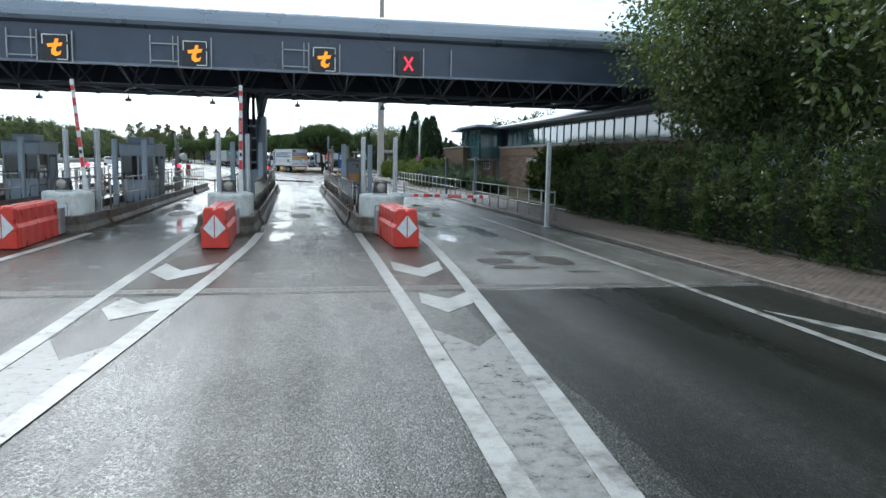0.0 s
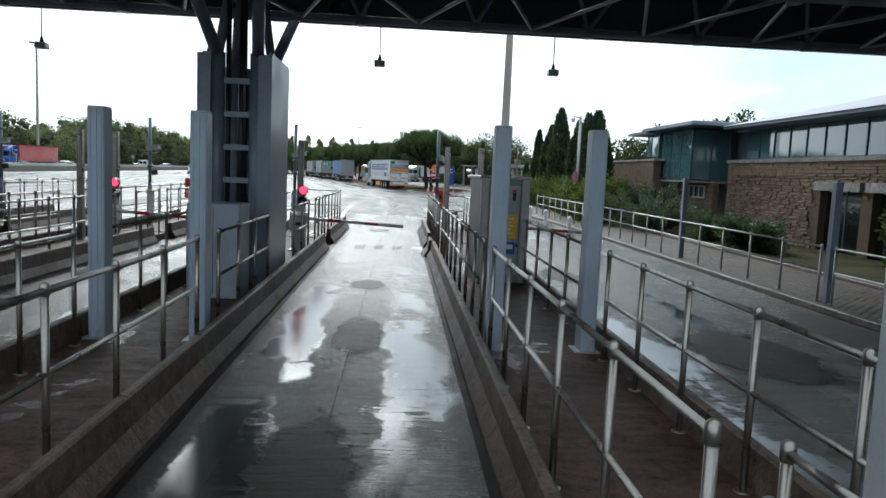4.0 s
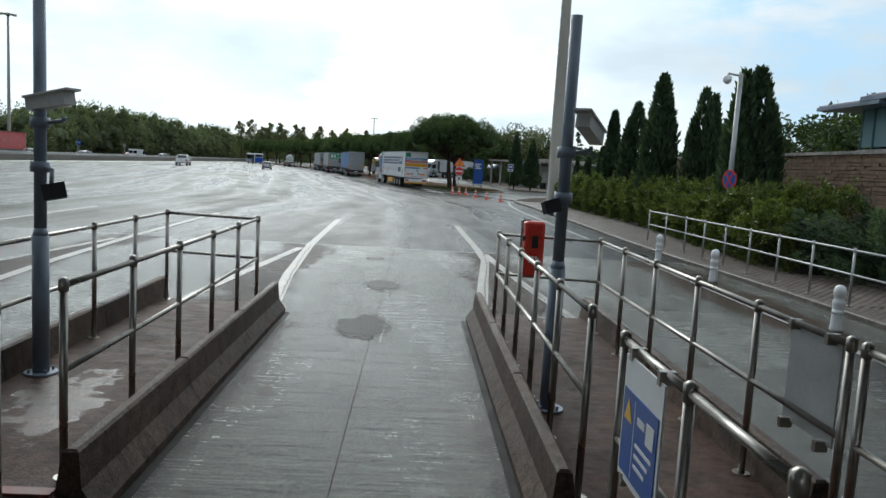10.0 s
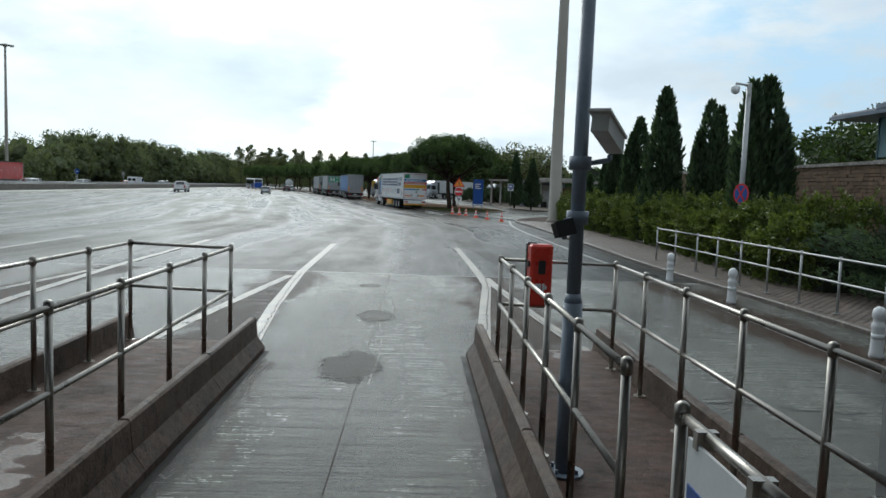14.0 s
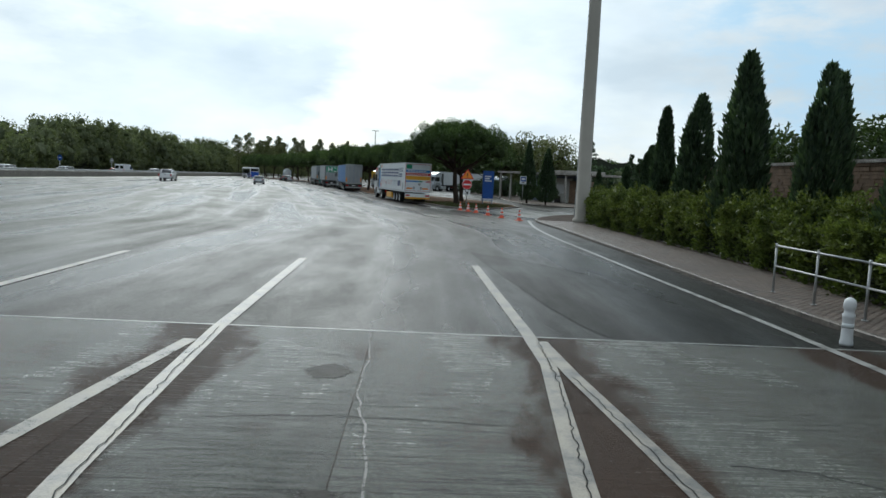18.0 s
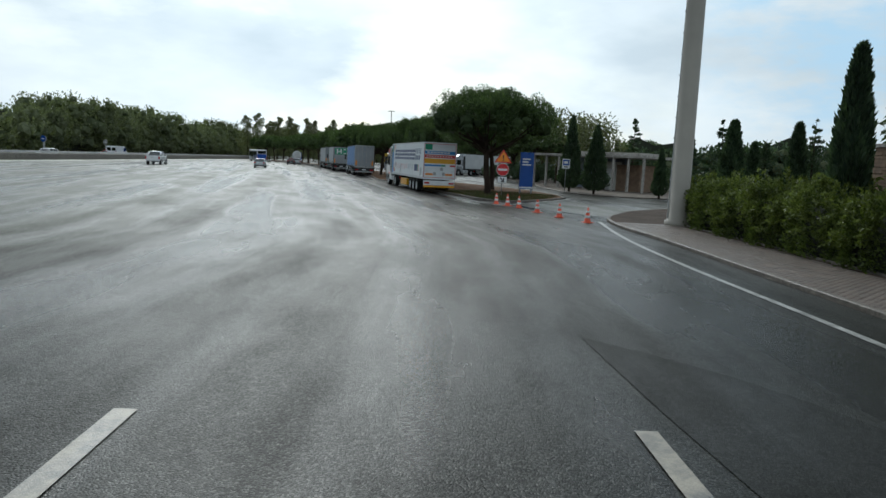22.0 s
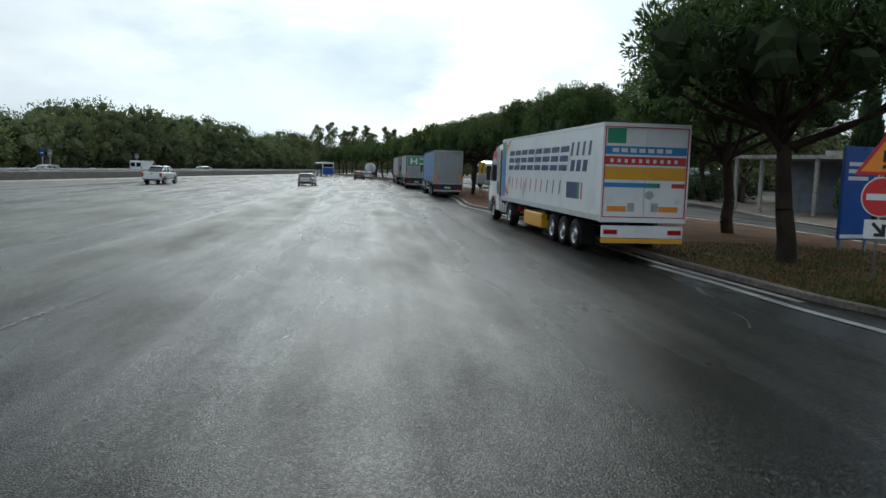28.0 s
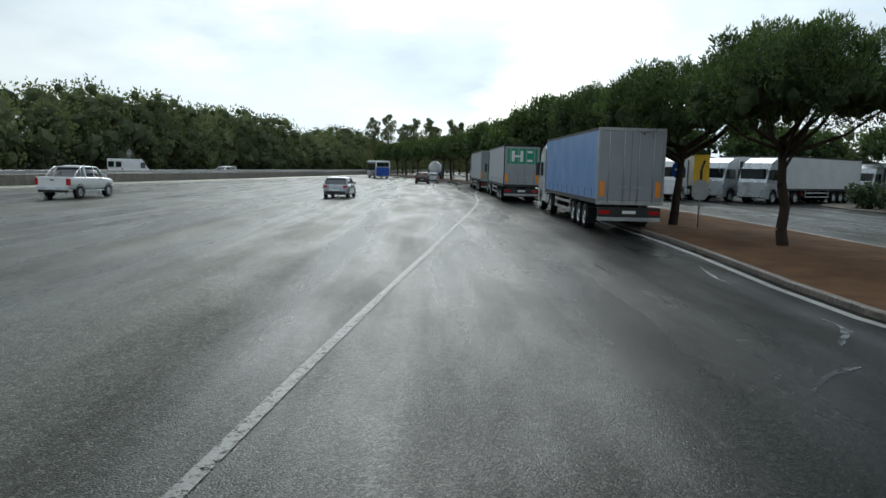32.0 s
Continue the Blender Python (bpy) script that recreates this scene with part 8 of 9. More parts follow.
part("no_entry_bar", boxes((-0.33, 0.33, -0.024, -0.016, 1.83, 1.97)), WHITESIGN, s)
part("plate", boxes((-0.32, 0.32, -0.012, 0.0, 0.98, 1.40)), WHITESIGN, s, "white plate")
bm = BM()
prism(bm, [(-0.17, 1.30), (-0.12, 1.35), (0.06, 1.17), (0.06, 1.30), (0.14, 1.30), (0.14, 1.03), (-0.10, 1.03), (-0.10, 1.10), (0.02, 1.10)], "y", -0.02, -0.012)
part("arrow", bm, BLACK, s)

s = thing("information_totem", "tall blue information board with pale lettering bars", "sign board", pose(6.9, 81.6, 0.1, 0, 0, 24))
bm = BM()
box(bm, -0.60, 0.60, -0.07, 0.07, 0.45, 3.35, 0.01)
part("board", bm, BLUESIGN, s)
for x in (-0.52, 0.52):
    part("leg", boxes((x - 0.04, x + 0.04, -0.04, 0.04, 0, 0.45)), DARKSTEEL, s)
for k, (a, b) in enumerate(((-0.45, 0.3), (-0.45, 0.1), (-0.45, 0.35))):
    part("text_bar", boxes((a, b, -0.078, -0.07, 2.75 - 0.22 * k, 2.87 - 0.22 * k)), WHITESIGN, s)
part("base_strip", boxes((-0.60, 0.60, -0.078, -0.07, 0.5, 0.62)), WHITESIGN, s)

s = thing("parking_sign", "small white sign with a blue vehicle panel", "traffic sign", pose(11.8, 91.6, 0.1))
sign_post(s, 3.1)
part("plate", boxes((-0.36, 0.36, -0.01, 0.0, 2.2, 3.1)), WHITESIGN, s)
part("panel", boxes((-0.29, 0.29, -0.016, -0.01, 2.5, 3.02)), BLUESIGN, s)
part("vehicle_symbol", boxes((-0.20, 0.18, -0.022, -0.016, 2.66, 2.88)), WHITESIGN, s)
part("text_bar", boxes((-0.18, 0.18, -0.016, -0.01, 2.3, 2.4)), BLACK, s)

for k, (x, y, rz) in enumerate(((-7.45, 126.4, -55), (-7.05, 122.4, 4))):
    if k == 0:
        s = thing("keep_left_sign", "round blue direction sign seen edge-on", "traffic sign", pose(x, y, 0.15, 0, 0, rz))
        sign_post(s, 2.7)
        bm = BM()
        disc(bm, 0.42, -0.01, 0.01, z=2.35)
        part("face", bm, BLUESIGN, s)
        bm = BM()
        prism(bm, [(-0.2, 2.3), (0.05, 2.3), (0.05, 2.2), (0.25, 2.36), (0.05, 2.5), (0.05, 2.4), (-0.2, 2.4)], "y", -0.016, -0.01)
        part("arrow", bm, WHITESIGN, s)
    else:
        s = thing("diversion_sign", "yellow diversion plate over a grey sign back", "traffic sign", pose(x, y, 0.15, 0, 0, rz))
        sign_post(s, 2.9)
        part("plate", boxes((-0.30, 0.30, -0.012, 0.0, 1.75, 2.95)), YELLOW, s)
        bm = BM()
        prism(bm, [(-0.05, 1.95), (0.05, 1.95), (0.05, 2.4), (0.16, 2.7), (0.08, 2.74), (0.0, 2.5), (-0.05, 2.3)], "y", -0.018, -0.012)
        part("symbol", bm, BLACK, s)
        bm = BM()
        prism(bm, [(-0.18, 1.15), (0.18, 1.15), (0.33, 1.35), (0.33, 1.7), (0.18, 1.95), (-0.18, 1.95), (-0.33, 1.7), (-0.33, 1.35)], "y", -0.03, -0.018)
        part("grey_back", bm, GALV, s, "grey back of an octagonal sign")

# traffic cones across the closed road
CONEORANGE = surface("orange_red_cone_plastic", (0.72, 0.09, 0.03), 0.45, 0, 0.15, 5, 40, 0.06, (0.35, 0.08, 0.05))
cone = None
for k, (x, y) in enumerate(((3.45, 67.7), (3.99, 66.2), (4.49, 64.65), (5.08, 61.3), (5.75, 58.4), (6.6, 55.9))):
    m = pose(x, y, 0.0, 0, 0, 40 * k)
    if cone:
        copy_thing(cone, m)
        continue
    cone = thing("traffic_cone", "orange traffic cone with two white bands", "traffic cone", m, "cones across the closed road")
    bm = BM()
    lathe(bm, [(0.165, 0.03), (0.15, 0.05), (0.035, 0.66), (0.02, 0.68)], seg=18)
    part("body", bm, CONEORANGE, cone)
    bm = BM()
    box(bm, -0.21, 0.21, -0.21, 0.21, 0, 0.035, 0.012)
    part("foot", bm, CONEORANGE, cone)
    for z0, z1 in ((0.20, 0.32), (0.44, 0.54)):
        bm = BM()
        rr = lambda z: 0.15 - (z - 0.05) / 0.61 * 0.115 + 0.002
        lathe(bm, [(rr(z0), z0), (rr(z1), z1)], seg=18)
        part("band", bm, REFLECT, cone, "white reflective band")

# wall along the far carriageway
WALL = smooth_line([(-58, -60), (-54, 20), (-52, 70), (-54, 110), (-58, 170), (-62, 235), (-65, 310), (-70, 430)], 6)
bm = BM()
wall_strip(bm, WALL, 0.3, -0.02, 0.85)
solid("median_wall", bm, WALLCONC, "long stained concrete wall beside the far carriageway", "barrier", kind="structure")
bm = BM()
wall_strip(bm, [(x + 0.02, y) for x, y in WALL], 0.26, 0.85, 0.93)
solid("wall_cap", bm, COPING, "pale cap along the far concrete wall", "coping", kind="structure")
bm = BM()
ribbon(bm, WALL, 0.3, 3.4, 0.006)
solid("shoulder", bm, ASPHALT_PALE, "pale worn shoulder along the far wall", "road", kind="structure")
bm = BM()
wall_strip(bm, [(x - 0.6, y) for x, y in WALL], 0.08, 0.95, 1.2)
for x, y in WALL:
    box(bm, x - 0.62, x - 0.52, y - 0.05, y + 0.05, 0, 1.2)
solid("crash_rail", bm, GALV, "galvanised crash rail behind the concrete wall", "crash rail", kind="structure")
bm = BM()
ribbon(bm, WALL, -60, -12, 0.05)
solid("verge_west", bm, GRASS, "rough ground under the far woods", "verge", kind="structure")
for x, y, k in ((-68, 150, 0), (-71, 156, 1), (-70, 178, 1), (-58, 96, 0)):
    s = thing("far_sign", "small round road sign beyond the wall", "traffic sign", pose(x, y, 0, 0, 0, -20), "far signs")
    sign_post(s, 3.0, 0.05)
    bm = BM()
    disc(bm, 0.55, -0.02, 0.02, z=3.0)
    part("face", bm, BLUESIGN if k == 0 else GALV, s)
    part("symbol", boxes((-0.3, 0.3, -0.03, -0.02, 2.92, 3.08)), WHITESIGN, s)



# ---- vehicles ----
def paint(name, col, rough=0.22, metal=0.0):
    return surface(name, col, rough, metal, 0.06, 1.2, 60, 0.0, None, 0.0, 0.6)


VWHITE, VSILVER, VBLACK = paint("white_car_paint", (0.72, 0.73, 0.74)), paint("silver_car_paint", (0.46, 0.49, 0.52), 0.28, 0.5), paint("black_car_paint", (0.012, 0.012, 0.014))
VBLUE, VRED, VGREEN = paint("blue_vehicle_paint", (0.015, 0.07, 0.36)), paint("red_vehicle_paint", (0.45, 0.03, 0.025)), paint("green_vehicle_paint", (0.03, 0.30, 0.24))
TRAILERWHITE = surface("white_trailer_panel", (0.74, 0.77, 0.79), 0.34, 0, 0.08, 0.6, 40, 0.03, (0.62, 0.63, 0.63))
CURTAINBLUE = surface("blue_trailer_curtain", (0.085, 0.21, 0.46), 0.45, 0, 0.12, 0.8, 12, 0.12, (0.16, 0.28, 0.46))
CURTAINPALE = surface("pale_grey_trailer_curtain", (0.50, 0.52, 0.53), 0.5, 0, 0.12, 0.8, 12, 0.12)
CURTAINBEIGE = surface("beige_trailer_curtain", (0.50, 0.46, 0.38), 0.5, 0, 0.12, 0.8, 12, 0.12)
CURTAINGREY = surface("grey_trailer_curtain", (0.38, 0.40, 0.42), 0.5, 0, 0.12, 0.8, 12, 0.12)
DOORGREY = surface("grey_trailer_door", (0.30, 0.32, 0.34), 0.45, 0.2, 0.12, 0.8, 30, 0.05)
CHASSIS = surface("dirty_black_chassis", (0.022, 0.022, 0.022), 0.6, 0.1, 0.3, 3, 30, 0.15)
NAVY = surface("navy_livery_film", (0.010, 0.030, 0.14), 0.35, 0, 0.1, 2, 40, 0.02)
LIVRED, LIVGREEN = surface("red_livery_film", (0.52, 0.03, 0.03), 0.35, 0, 0.1, 2, 40, 0.02), surface("green_livery_film", (0.02, 0.26, 0.14), 0.35, 0, 0.1, 2, 40, 0.02)
LIVYEL, LIVBLUE = surface("amber_livery_film", (0.72, 0.36, 0.02), 0.35, 0, 0.1, 2, 40, 0.02), surface("mid_blue_livery_film", (0.03, 0.22, 0.52), 0.35, 0, 0.12, 2, 40, 0.02)
TAILRED = surface("red_tail_lens", (0.40, 0.010, 0.012), 0.15, 0, 0.1, 8, 40, 0.0)
RIM = surface("alloy_rim", (0.46, 0.47, 0.48), 0.32, 0.75, 0.15, 6, 40, 0.05)
WHEELS = {}


def wheel(parent, x, y, r, w, side):
    """A tyre with its rim and hub; side: the way its outer face looks along x."""
    key = (round(r, 2), round(w, 2), side)
    if key not in WHEELS:
        bm = BM()
        lathe(bm, [(r * 0.62, -w / 2), (r * 0.93, -w / 2), (r, -w * 0.36), (r, w * 0.36), (r * 0.93, w / 2), (r * 0.62, w / 2)], (0, 0, 0), 26, "x", False)
        ty = mesh_of(bm, RUBBER, "tyre")
        bm = BM()
        e = side * w / 2
        lathe(bm, [(r * 0.63, e * 0.97), (r * 0.57, e * 0.93), (r * 0.545, e * 0.66)], (0, 0, 0), 26, "x", False)
        lathe(bm, [(r * 0.38, e * 0.62), (r * 0.30, e * 0.84), (r * 0.13, e * 0.98), (0.01, e * 0.99)], (0, 0, 0), 26, "x")
        for k in range(10):
            a = k * math.pi / 5
            tube(bm, (e * 0.64, r * 0.33 * math.cos(a), r * 0.33 * math.sin(a)), (e * 0.70, r * 0.56 * math.cos(a), r * 0.56 * math.sin(a)), r * 0.05, 6)
        well = BM()
        lathe(well, [(r * 0.625, e * 0.50), (r * 0.3, e * 0.46), (0.01, e * 0.46)], (0, 0, 0), 26, "x")
        WHEELS[key] = (ty, mesh_of(bm, RIM, "rim"), mesh_of(well, BLACK, "rim_well"))
    ty, ri, we = WHEELS[key]
    t = part("tyre", ty, RUBBER, parent)
    t.location = (x, y, r)
    part("rim", ri, RIM, t)
    part("rim_well", we, BLACK, t)


def on_side(bm, s, x, y0, y1, z0, z1, t=0.006):
    box(bm, min(s * x, s * (x + t)), max(s * x, s * (x + t)), y0, y1, z0, z1)


def slant(bm, s, x, y1, w, z0, z1, foot):
    """A bar on a trailer's side that leans with its height over foot."""
    a, b = 0.28 * (z0 - foot), 0.28 * (z1 - foot)
    prism(bm, [(y1 - a, z0), (y1 - a - w, z0), (y1 - b - w, z1), (y1 - b, z1)], "x", min(s * x, s * (x + 0.006)), max(s * x, s * (x + 0.006)))


def semi(x, y, heading, style, label, detail=True):
    """An articulated lorry: its trailer's rear end stands at (x, y), its nose looks along heading (degrees left of +y)."""
    T = thing("lorry", label, "lorry", pose(x, y, 0, 0, 0, heading), "parked lorries")
    body_m = {"white": TRAILERWHITE, "blue": CURTAINBLUE, "grey": CURTAINGREY, "greenlogo": CURTAINGREY, "red": VRED, "pale": CURTAINPALE, "beige": CURTAINBEIGE}[style]
    cab_m = {"white": VWHITE, "blue": VWHITE, "grey": VSILVER, "greenlogo": VGREEN, "red": VBLUE, "pale": VSILVER, "beige": VWHITE}[style]
    W, L, Z0, Z1 = 1.275, 13.6, 1.18, 3.98
    bm = BM()
    box(bm, -W, W, 0.06, L, Z0, Z1, 0.03)
    part("trailer_body", bm, body_m, T)
    part("bottom_rail", boxes((-W - 0.012, W + 0.012, 0.02, L, Z0 - 0.08, Z0 + 0.10)), ALU if style == "white" else CHASSIS, T)
    part("top_rail", boxes((-W - 0.012, W + 0.012, 0.02, L, Z1 - 0.09, Z1 + 0.015)), ALU if style == "white" else CHASSIS, T)
    rear = part("rear_frame", boxes((-W - 0.01, -W + 0.06, -0.03, 0.08, Z0 - 0.05, Z1), (W - 0.06, W + 0.01, -0.03, 0.08, Z0 - 0.05, Z1), (-W, W, -0.03, 0.08, Z1 - 0.09, Z1 + 0.02), (-W, W, -0.03, 0.08, Z0 - 0.10, Z0 + 0.06)), TRAILERWHITE if style == "white" else CHASSIS if style == "greenlogo" else GALV, T)
    for s in (-1, 1):
        bm = BM()
        box(bm, min(s * 0.01, s * (W - 0.07)), max(s * 0.01, s * (W - 0.07)), -0.01, 0.06, Z0 + 0.07, Z1 - 0.1)
        part("rear_door", bm, TRAILERWHITE if style == "white" else DOORGREY, T)
        if detail and style != "white":
            for xx in (0.28, 0.85):
                bm = BM()
                tube(bm, (s * xx, -0.03, Z0 + 0.02), (s * xx, -0.03, Z1 - 0.08), 0.017, 8)
                part("lock_rod", bm, GALV, T)
            part("door_handle", boxes((s * 0.28 - 0.16, s * 0.28 + 0.16, -0.06, -0.03, Z0 + 0.55, Z0 + 0.60)), GALV, T)
        part("tail_light", boxes((min(s * 0.75, s * 1.15), max(s * 0.75, s * 1.15), -0.05, 0.0, 0.72, 0.86)), TAILRED, T)
    part("bumper", boxes((-1.2, 1.2, -0.04, 0.06, 0.62, 0.98)), TRAILERWHITE if style == "white" else CHASSIS, T)
    part("underrun_bar", boxes((-1.2, 1.2, -0.06, 0.05, 0.46, 0.60)), LIVYEL if style == "white" else GALV, T)
    part("plate_bar", boxes((-0.26, 0.26, -0.047, -0.04, 0.74, 0.86)), WHITESIGN, T)
    part("chassis", boxes((-0.5, -0.38, 0.1, 13.0, 0.80, 1.12), (0.38, 0.5, 0.1, 13.0, 0.80, 1.12), (-1.2, 1.2, 6.0, 6.1, 0.9, 1.1), (-1.2, 1.2, 9.0, 9.1, 0.9, 1.1), (-0.45, 0.45, 10.3, 16.4, 0.55, 0.95)), CHASSIS, T)
    for k, yy in enumerate((2.35, 3.66, 4.97)):
        for s in (-1, 1):
            wheel(T, s * 1.05, yy, 0.50, 0.38, s)
            if detail:
                bm = BM()
                for i in range(8):
                    a0, a1 = math.radians(20 + i * 17.5), math.radians(20 + (i + 1) * 17.5)
                    q = [bm.verts.new((s * xx, yy + 0.60 * math.cos(a), 0.50 + 0.60 * math.sin(a))) for xx, a in ((0.85, a0), (1.26, a0), (1.26, a1), (0.85, a1))]
                    bm.faces.new(q)
                part("mudguard", bm, CHASSIS, T)
        part("axle", tubes(((-1.0, yy, 0.5), (1.0, yy, 0.5), 0.07)), CHASSIS, T)
    for s in (-1, 1):
        if style == "white":
            bm = BM()
            box(bm, min(s * 0.75, s * 1.24), max(s * 0.75, s * 1.24), 6.4, 9.1, 0.34, 0.90, 0.03)
            part("pallet_box", bm, LIVYEL, T, "yellow pallet box")
        else:
            part("side_guard", boxes((min(s * 1.20, s * 1.24), max(s * 1.20, s * 1.24), 5.9, 10.2, 0.50, 0.62), (min(s * 1.20, s * 1.24), max(s * 1.20, s * 1.24), 5.9, 10.2, 0.85, 0.97), (min(s * 1.1, s * 1.22), max(s * 1.1, s * 1.22), 5.9, 6.0, 0.5, 1.1), (min(s * 1.1, s * 1.22), max(s * 1.1, s * 1.22), 10.1, 10.2, 0.5, 1.1)), GALV, T)
        part("landing_leg", boxes((min(s * 0.6, s * 0.75), max(s * 0.6, s * 0.75), 10.0, 10.15, 0.3, 1.1)), CHASSIS, T)
        part("mud_flap", boxes((min(s * 0.75, s * 1.22), max(s * 0.75, s * 1.22), 1.72, 1.75, 0.25, 0.85)), RUBBER, T)
    # tractor
    for yy in (11.9, 15.55):
        for s in (-1, 1):
            wheel(T, s * 1.05, yy, 0.50, 0.36, s)
        part("axle", tubes(((-1.0, yy, 0.5), (1.0, yy, 0.5), 0.08)), CHASSIS, T)
    bm = BM()
    prism(bm, [(14.25, 0.95), (14.25, 3.55), (14.45, 3.80), (15.2, 3.72), (16.0, 3.35), (16.35, 2.75), (16.72, 1.75), (16.78, 0.55), (16.15, 0.45), (16.12, 0.75), (15.85, 1.06), (15.55, 1.16), (15.25, 1.06), (14.98, 0.75), (14.95, 0.55), (14.25, 0.55)], "x", -1.24, 1.24)
    bmesh.ops.bevel(bm, geom=[e for e in bm.edges if abs(e.verts[0].co.x - e.verts[1].co.x) < 0.01 and (e.verts[0].co.z + e.verts[1].co.z) > 2.4], offset=0.07, segments=2, affect="EDGES")
    cab = part("cab", bm, cab_m, T)
    for s in (-1, 1):
        bm = BM()
        prism(bm, [(14.95, 2.0), (14.95, 2.78), (16.02, 2.82), (16.38, 2.05), (15.6, 1.92)], "x", min(s * 1.243, s * 1.25), max(s * 1.243, s * 1.25))
        part("side_window", bm, DARKGLASS, cab, "dark side window")
        part("mirror", boxes((min(s * 1.30, s * 1.50), max(s * 1.30, s * 1.50), 16.2, 16.38, 2.0, 2.75), (min(s * 1.2, s * 1.35), max(s * 1.2, s * 1.35), 16.25, 16.3, 2.6, 2.66)), BLACK, cab)
        bm = BM()
        for i in range(10):
            a0, a1 = math.radians(i * 18), math.radians((i + 1) * 18)
            q = [bm.verts.new((s * 1.255, 15.55 + rr * math.cos(a), 0.55 + rr * math.sin(a))) for rr, a in ((0.60, a0), (0.60, a1), (0.70, a1), (0.70, a0))]
            bm.faces.new(q)
        part("wheel_arch", bm, BLACK, cab)
        part("door_line", boxes((min(s * 1.243, s * 1.247), max(s * 1.243, s * 1.247), 14.88, 14.90, 0.9, 3.0)), BLACK, cab)
        part("step_panel", boxes((min(s * 1.15, s * 1.255), max(s * 1.15, s * 1.255), 16.15, 16.75, 0.42, 0.95)), BLACK if style == "white" else cab_m, cab)
        bm = BM()
        box(bm, min(s * 0.62, s * 1.20), max(s * 0.62, s * 1.20), 12.75, 14.2, 0.42, 1.02, 0.10)
        part("fuel_tank", bm, ALU, T, "silver fuel tank")
        part("tank_strap", boxes(*[(min(s * 0.61, s * 1.21), max(s * 0.61, s * 1.21), yy, yy + 0.05, 0.41, 1.03) for yy in (13.1, 13.6)]), CHASSIS, T)
        bm = BM()
        for i in range(9):
            a0, a1 = math.radians(i * 20), math.radians((i + 1) * 20)
            q = [bm.verts.new((s * xx, 11.9 + 0.58 * math.cos(a), 0.5 + 0.58 * math.sin(a))) for xx, a in ((0.85, a0), (1.24, a0), (1.24, a1), (0.85, a1))]
            bm.faces.new(q)
        part("mudguard", bm, CHASSIS, T)
        part("side_fairing", boxes((min(s * 1.20, s * 1.23), max(s * 1.20, s * 1.23), 13.75, 14.25, 1.2, 3.5)), CHASSIS, T)
    part("windscreen", boxes((-1.1, 1.1, 16.30, 16.62, 1.95, 2.85)), DARKGLASS, cab)
    for xl in (-1.1, 0.75):
        part("rear_light", boxes((xl, xl + 0.35, 10.6, 10.68, 0.75, 0.95)), TAILRED, T)
    # livery
    if style == "white":
        X = W + 0.001
        for s in (-1,):
            for k in range(8):
                y1, w = 12.15 - 1.12 * k, 0.92
                bm = BM()
                for z in (2.56, 2.88, 3.20):
                    slant(bm, s, X, y1, w, z, z + 0.20, 2.56)
                part("logo_block", bm, NAVY, T, "three plain slanted navy livery bars")
            for k in range(4):
                bm = BM()
                slant(bm, s, X, 3.0 - 0.58 * k, 0.20, 3.06, 3.50, 3.06)
                part("logo_block", bm, NAVY, T, "plain slanted navy livery bar")
            for k in range(3):
                bm = BM()
                slant(bm, s, X, 3.0 - 0.62 * k, 0.40, 2.55, 2.92, 2.55)
                part("logo_block", bm, NAVY, T, "plain slanted navy livery bar")
            for k in range(11):
                y1 = 12.2 - 0.80 * k
                bm = BM()
                slant(bm, s, X, y1, 0.09, 1.72, 2.22, 1.72)
                part("logo_bar", bm, LIVRED if k < 8 else NAVY, T, "plain thin livery bar")
            for nm, y0, y1, mt in (("flag_panel", 2.15, 3.3, NAVY), ("flag_edge", 1.95, 2.15, LIVGREEN), ("flag_stripe", 1.68, 1.80, LIVRED)):
                bm = BM()
                on_side(bm, s, X, y0, y1, 1.66, 2.20)
                part(nm, bm, mt, T)
            bm = BM()
            on_side(bm, s, X, 12.75, 13.5, 1.30, 3.86)
            part("front_panel", bm, LIVBLUE, T)
            bm = BM()
            on_side(bm, s, X + 0.002, 12.9, 13.48, 3.2, 3.84)
            part("front_square", bm, LIVGREEN, T)
            for r0, r1, mt, dx in ((1.62, 1.86, LIVRED, 0.0), (1.44, 1.62, LIVYEL, 0.0)):
                bm = BM()
                n = 16
                for i in range(n):
                    a0, a1 = math.radians(100 + 150 * i / n), math.radians(100 + 150 * (i + 1) / n)
                    k0, k1 = 0.5 + 0.5 * i / n, 0.5 + 0.5 * (i + 1) / n
                    for xx in (X + 0.004,):
                        m0, m1 = r1 - (r1 - r0) * k0, r1 - (r1 - r0) * k1
                        q = [bm.verts.new((s * xx, 11.55 - rr * 0.95 * math.cos(a), 2.58 + rr * 0.72 * math.sin(a))) for rr, a in ((m0, a0), (m1, a1), (r1, a1), (r1, a0))]
                        bm.faces.new(q)
                part("swoosh", bm, mt, T, "curved livery band")
            bm = BM()
            box(bm, -1.256, -1.25, 15.0, 15.75, 3.12, 3.5)
            part("cab_patch", bm, LIVRED, cab)
            part("cab_patch", boxes((-1.256, -1.25, 14.35, 14.72, 1.35, 1.95)), BLACK, cab)
            part("cab_patch", boxes((-1.256, -1.25, 14.95, 15.35, 1.08, 1.22)), LIVRED, cab)
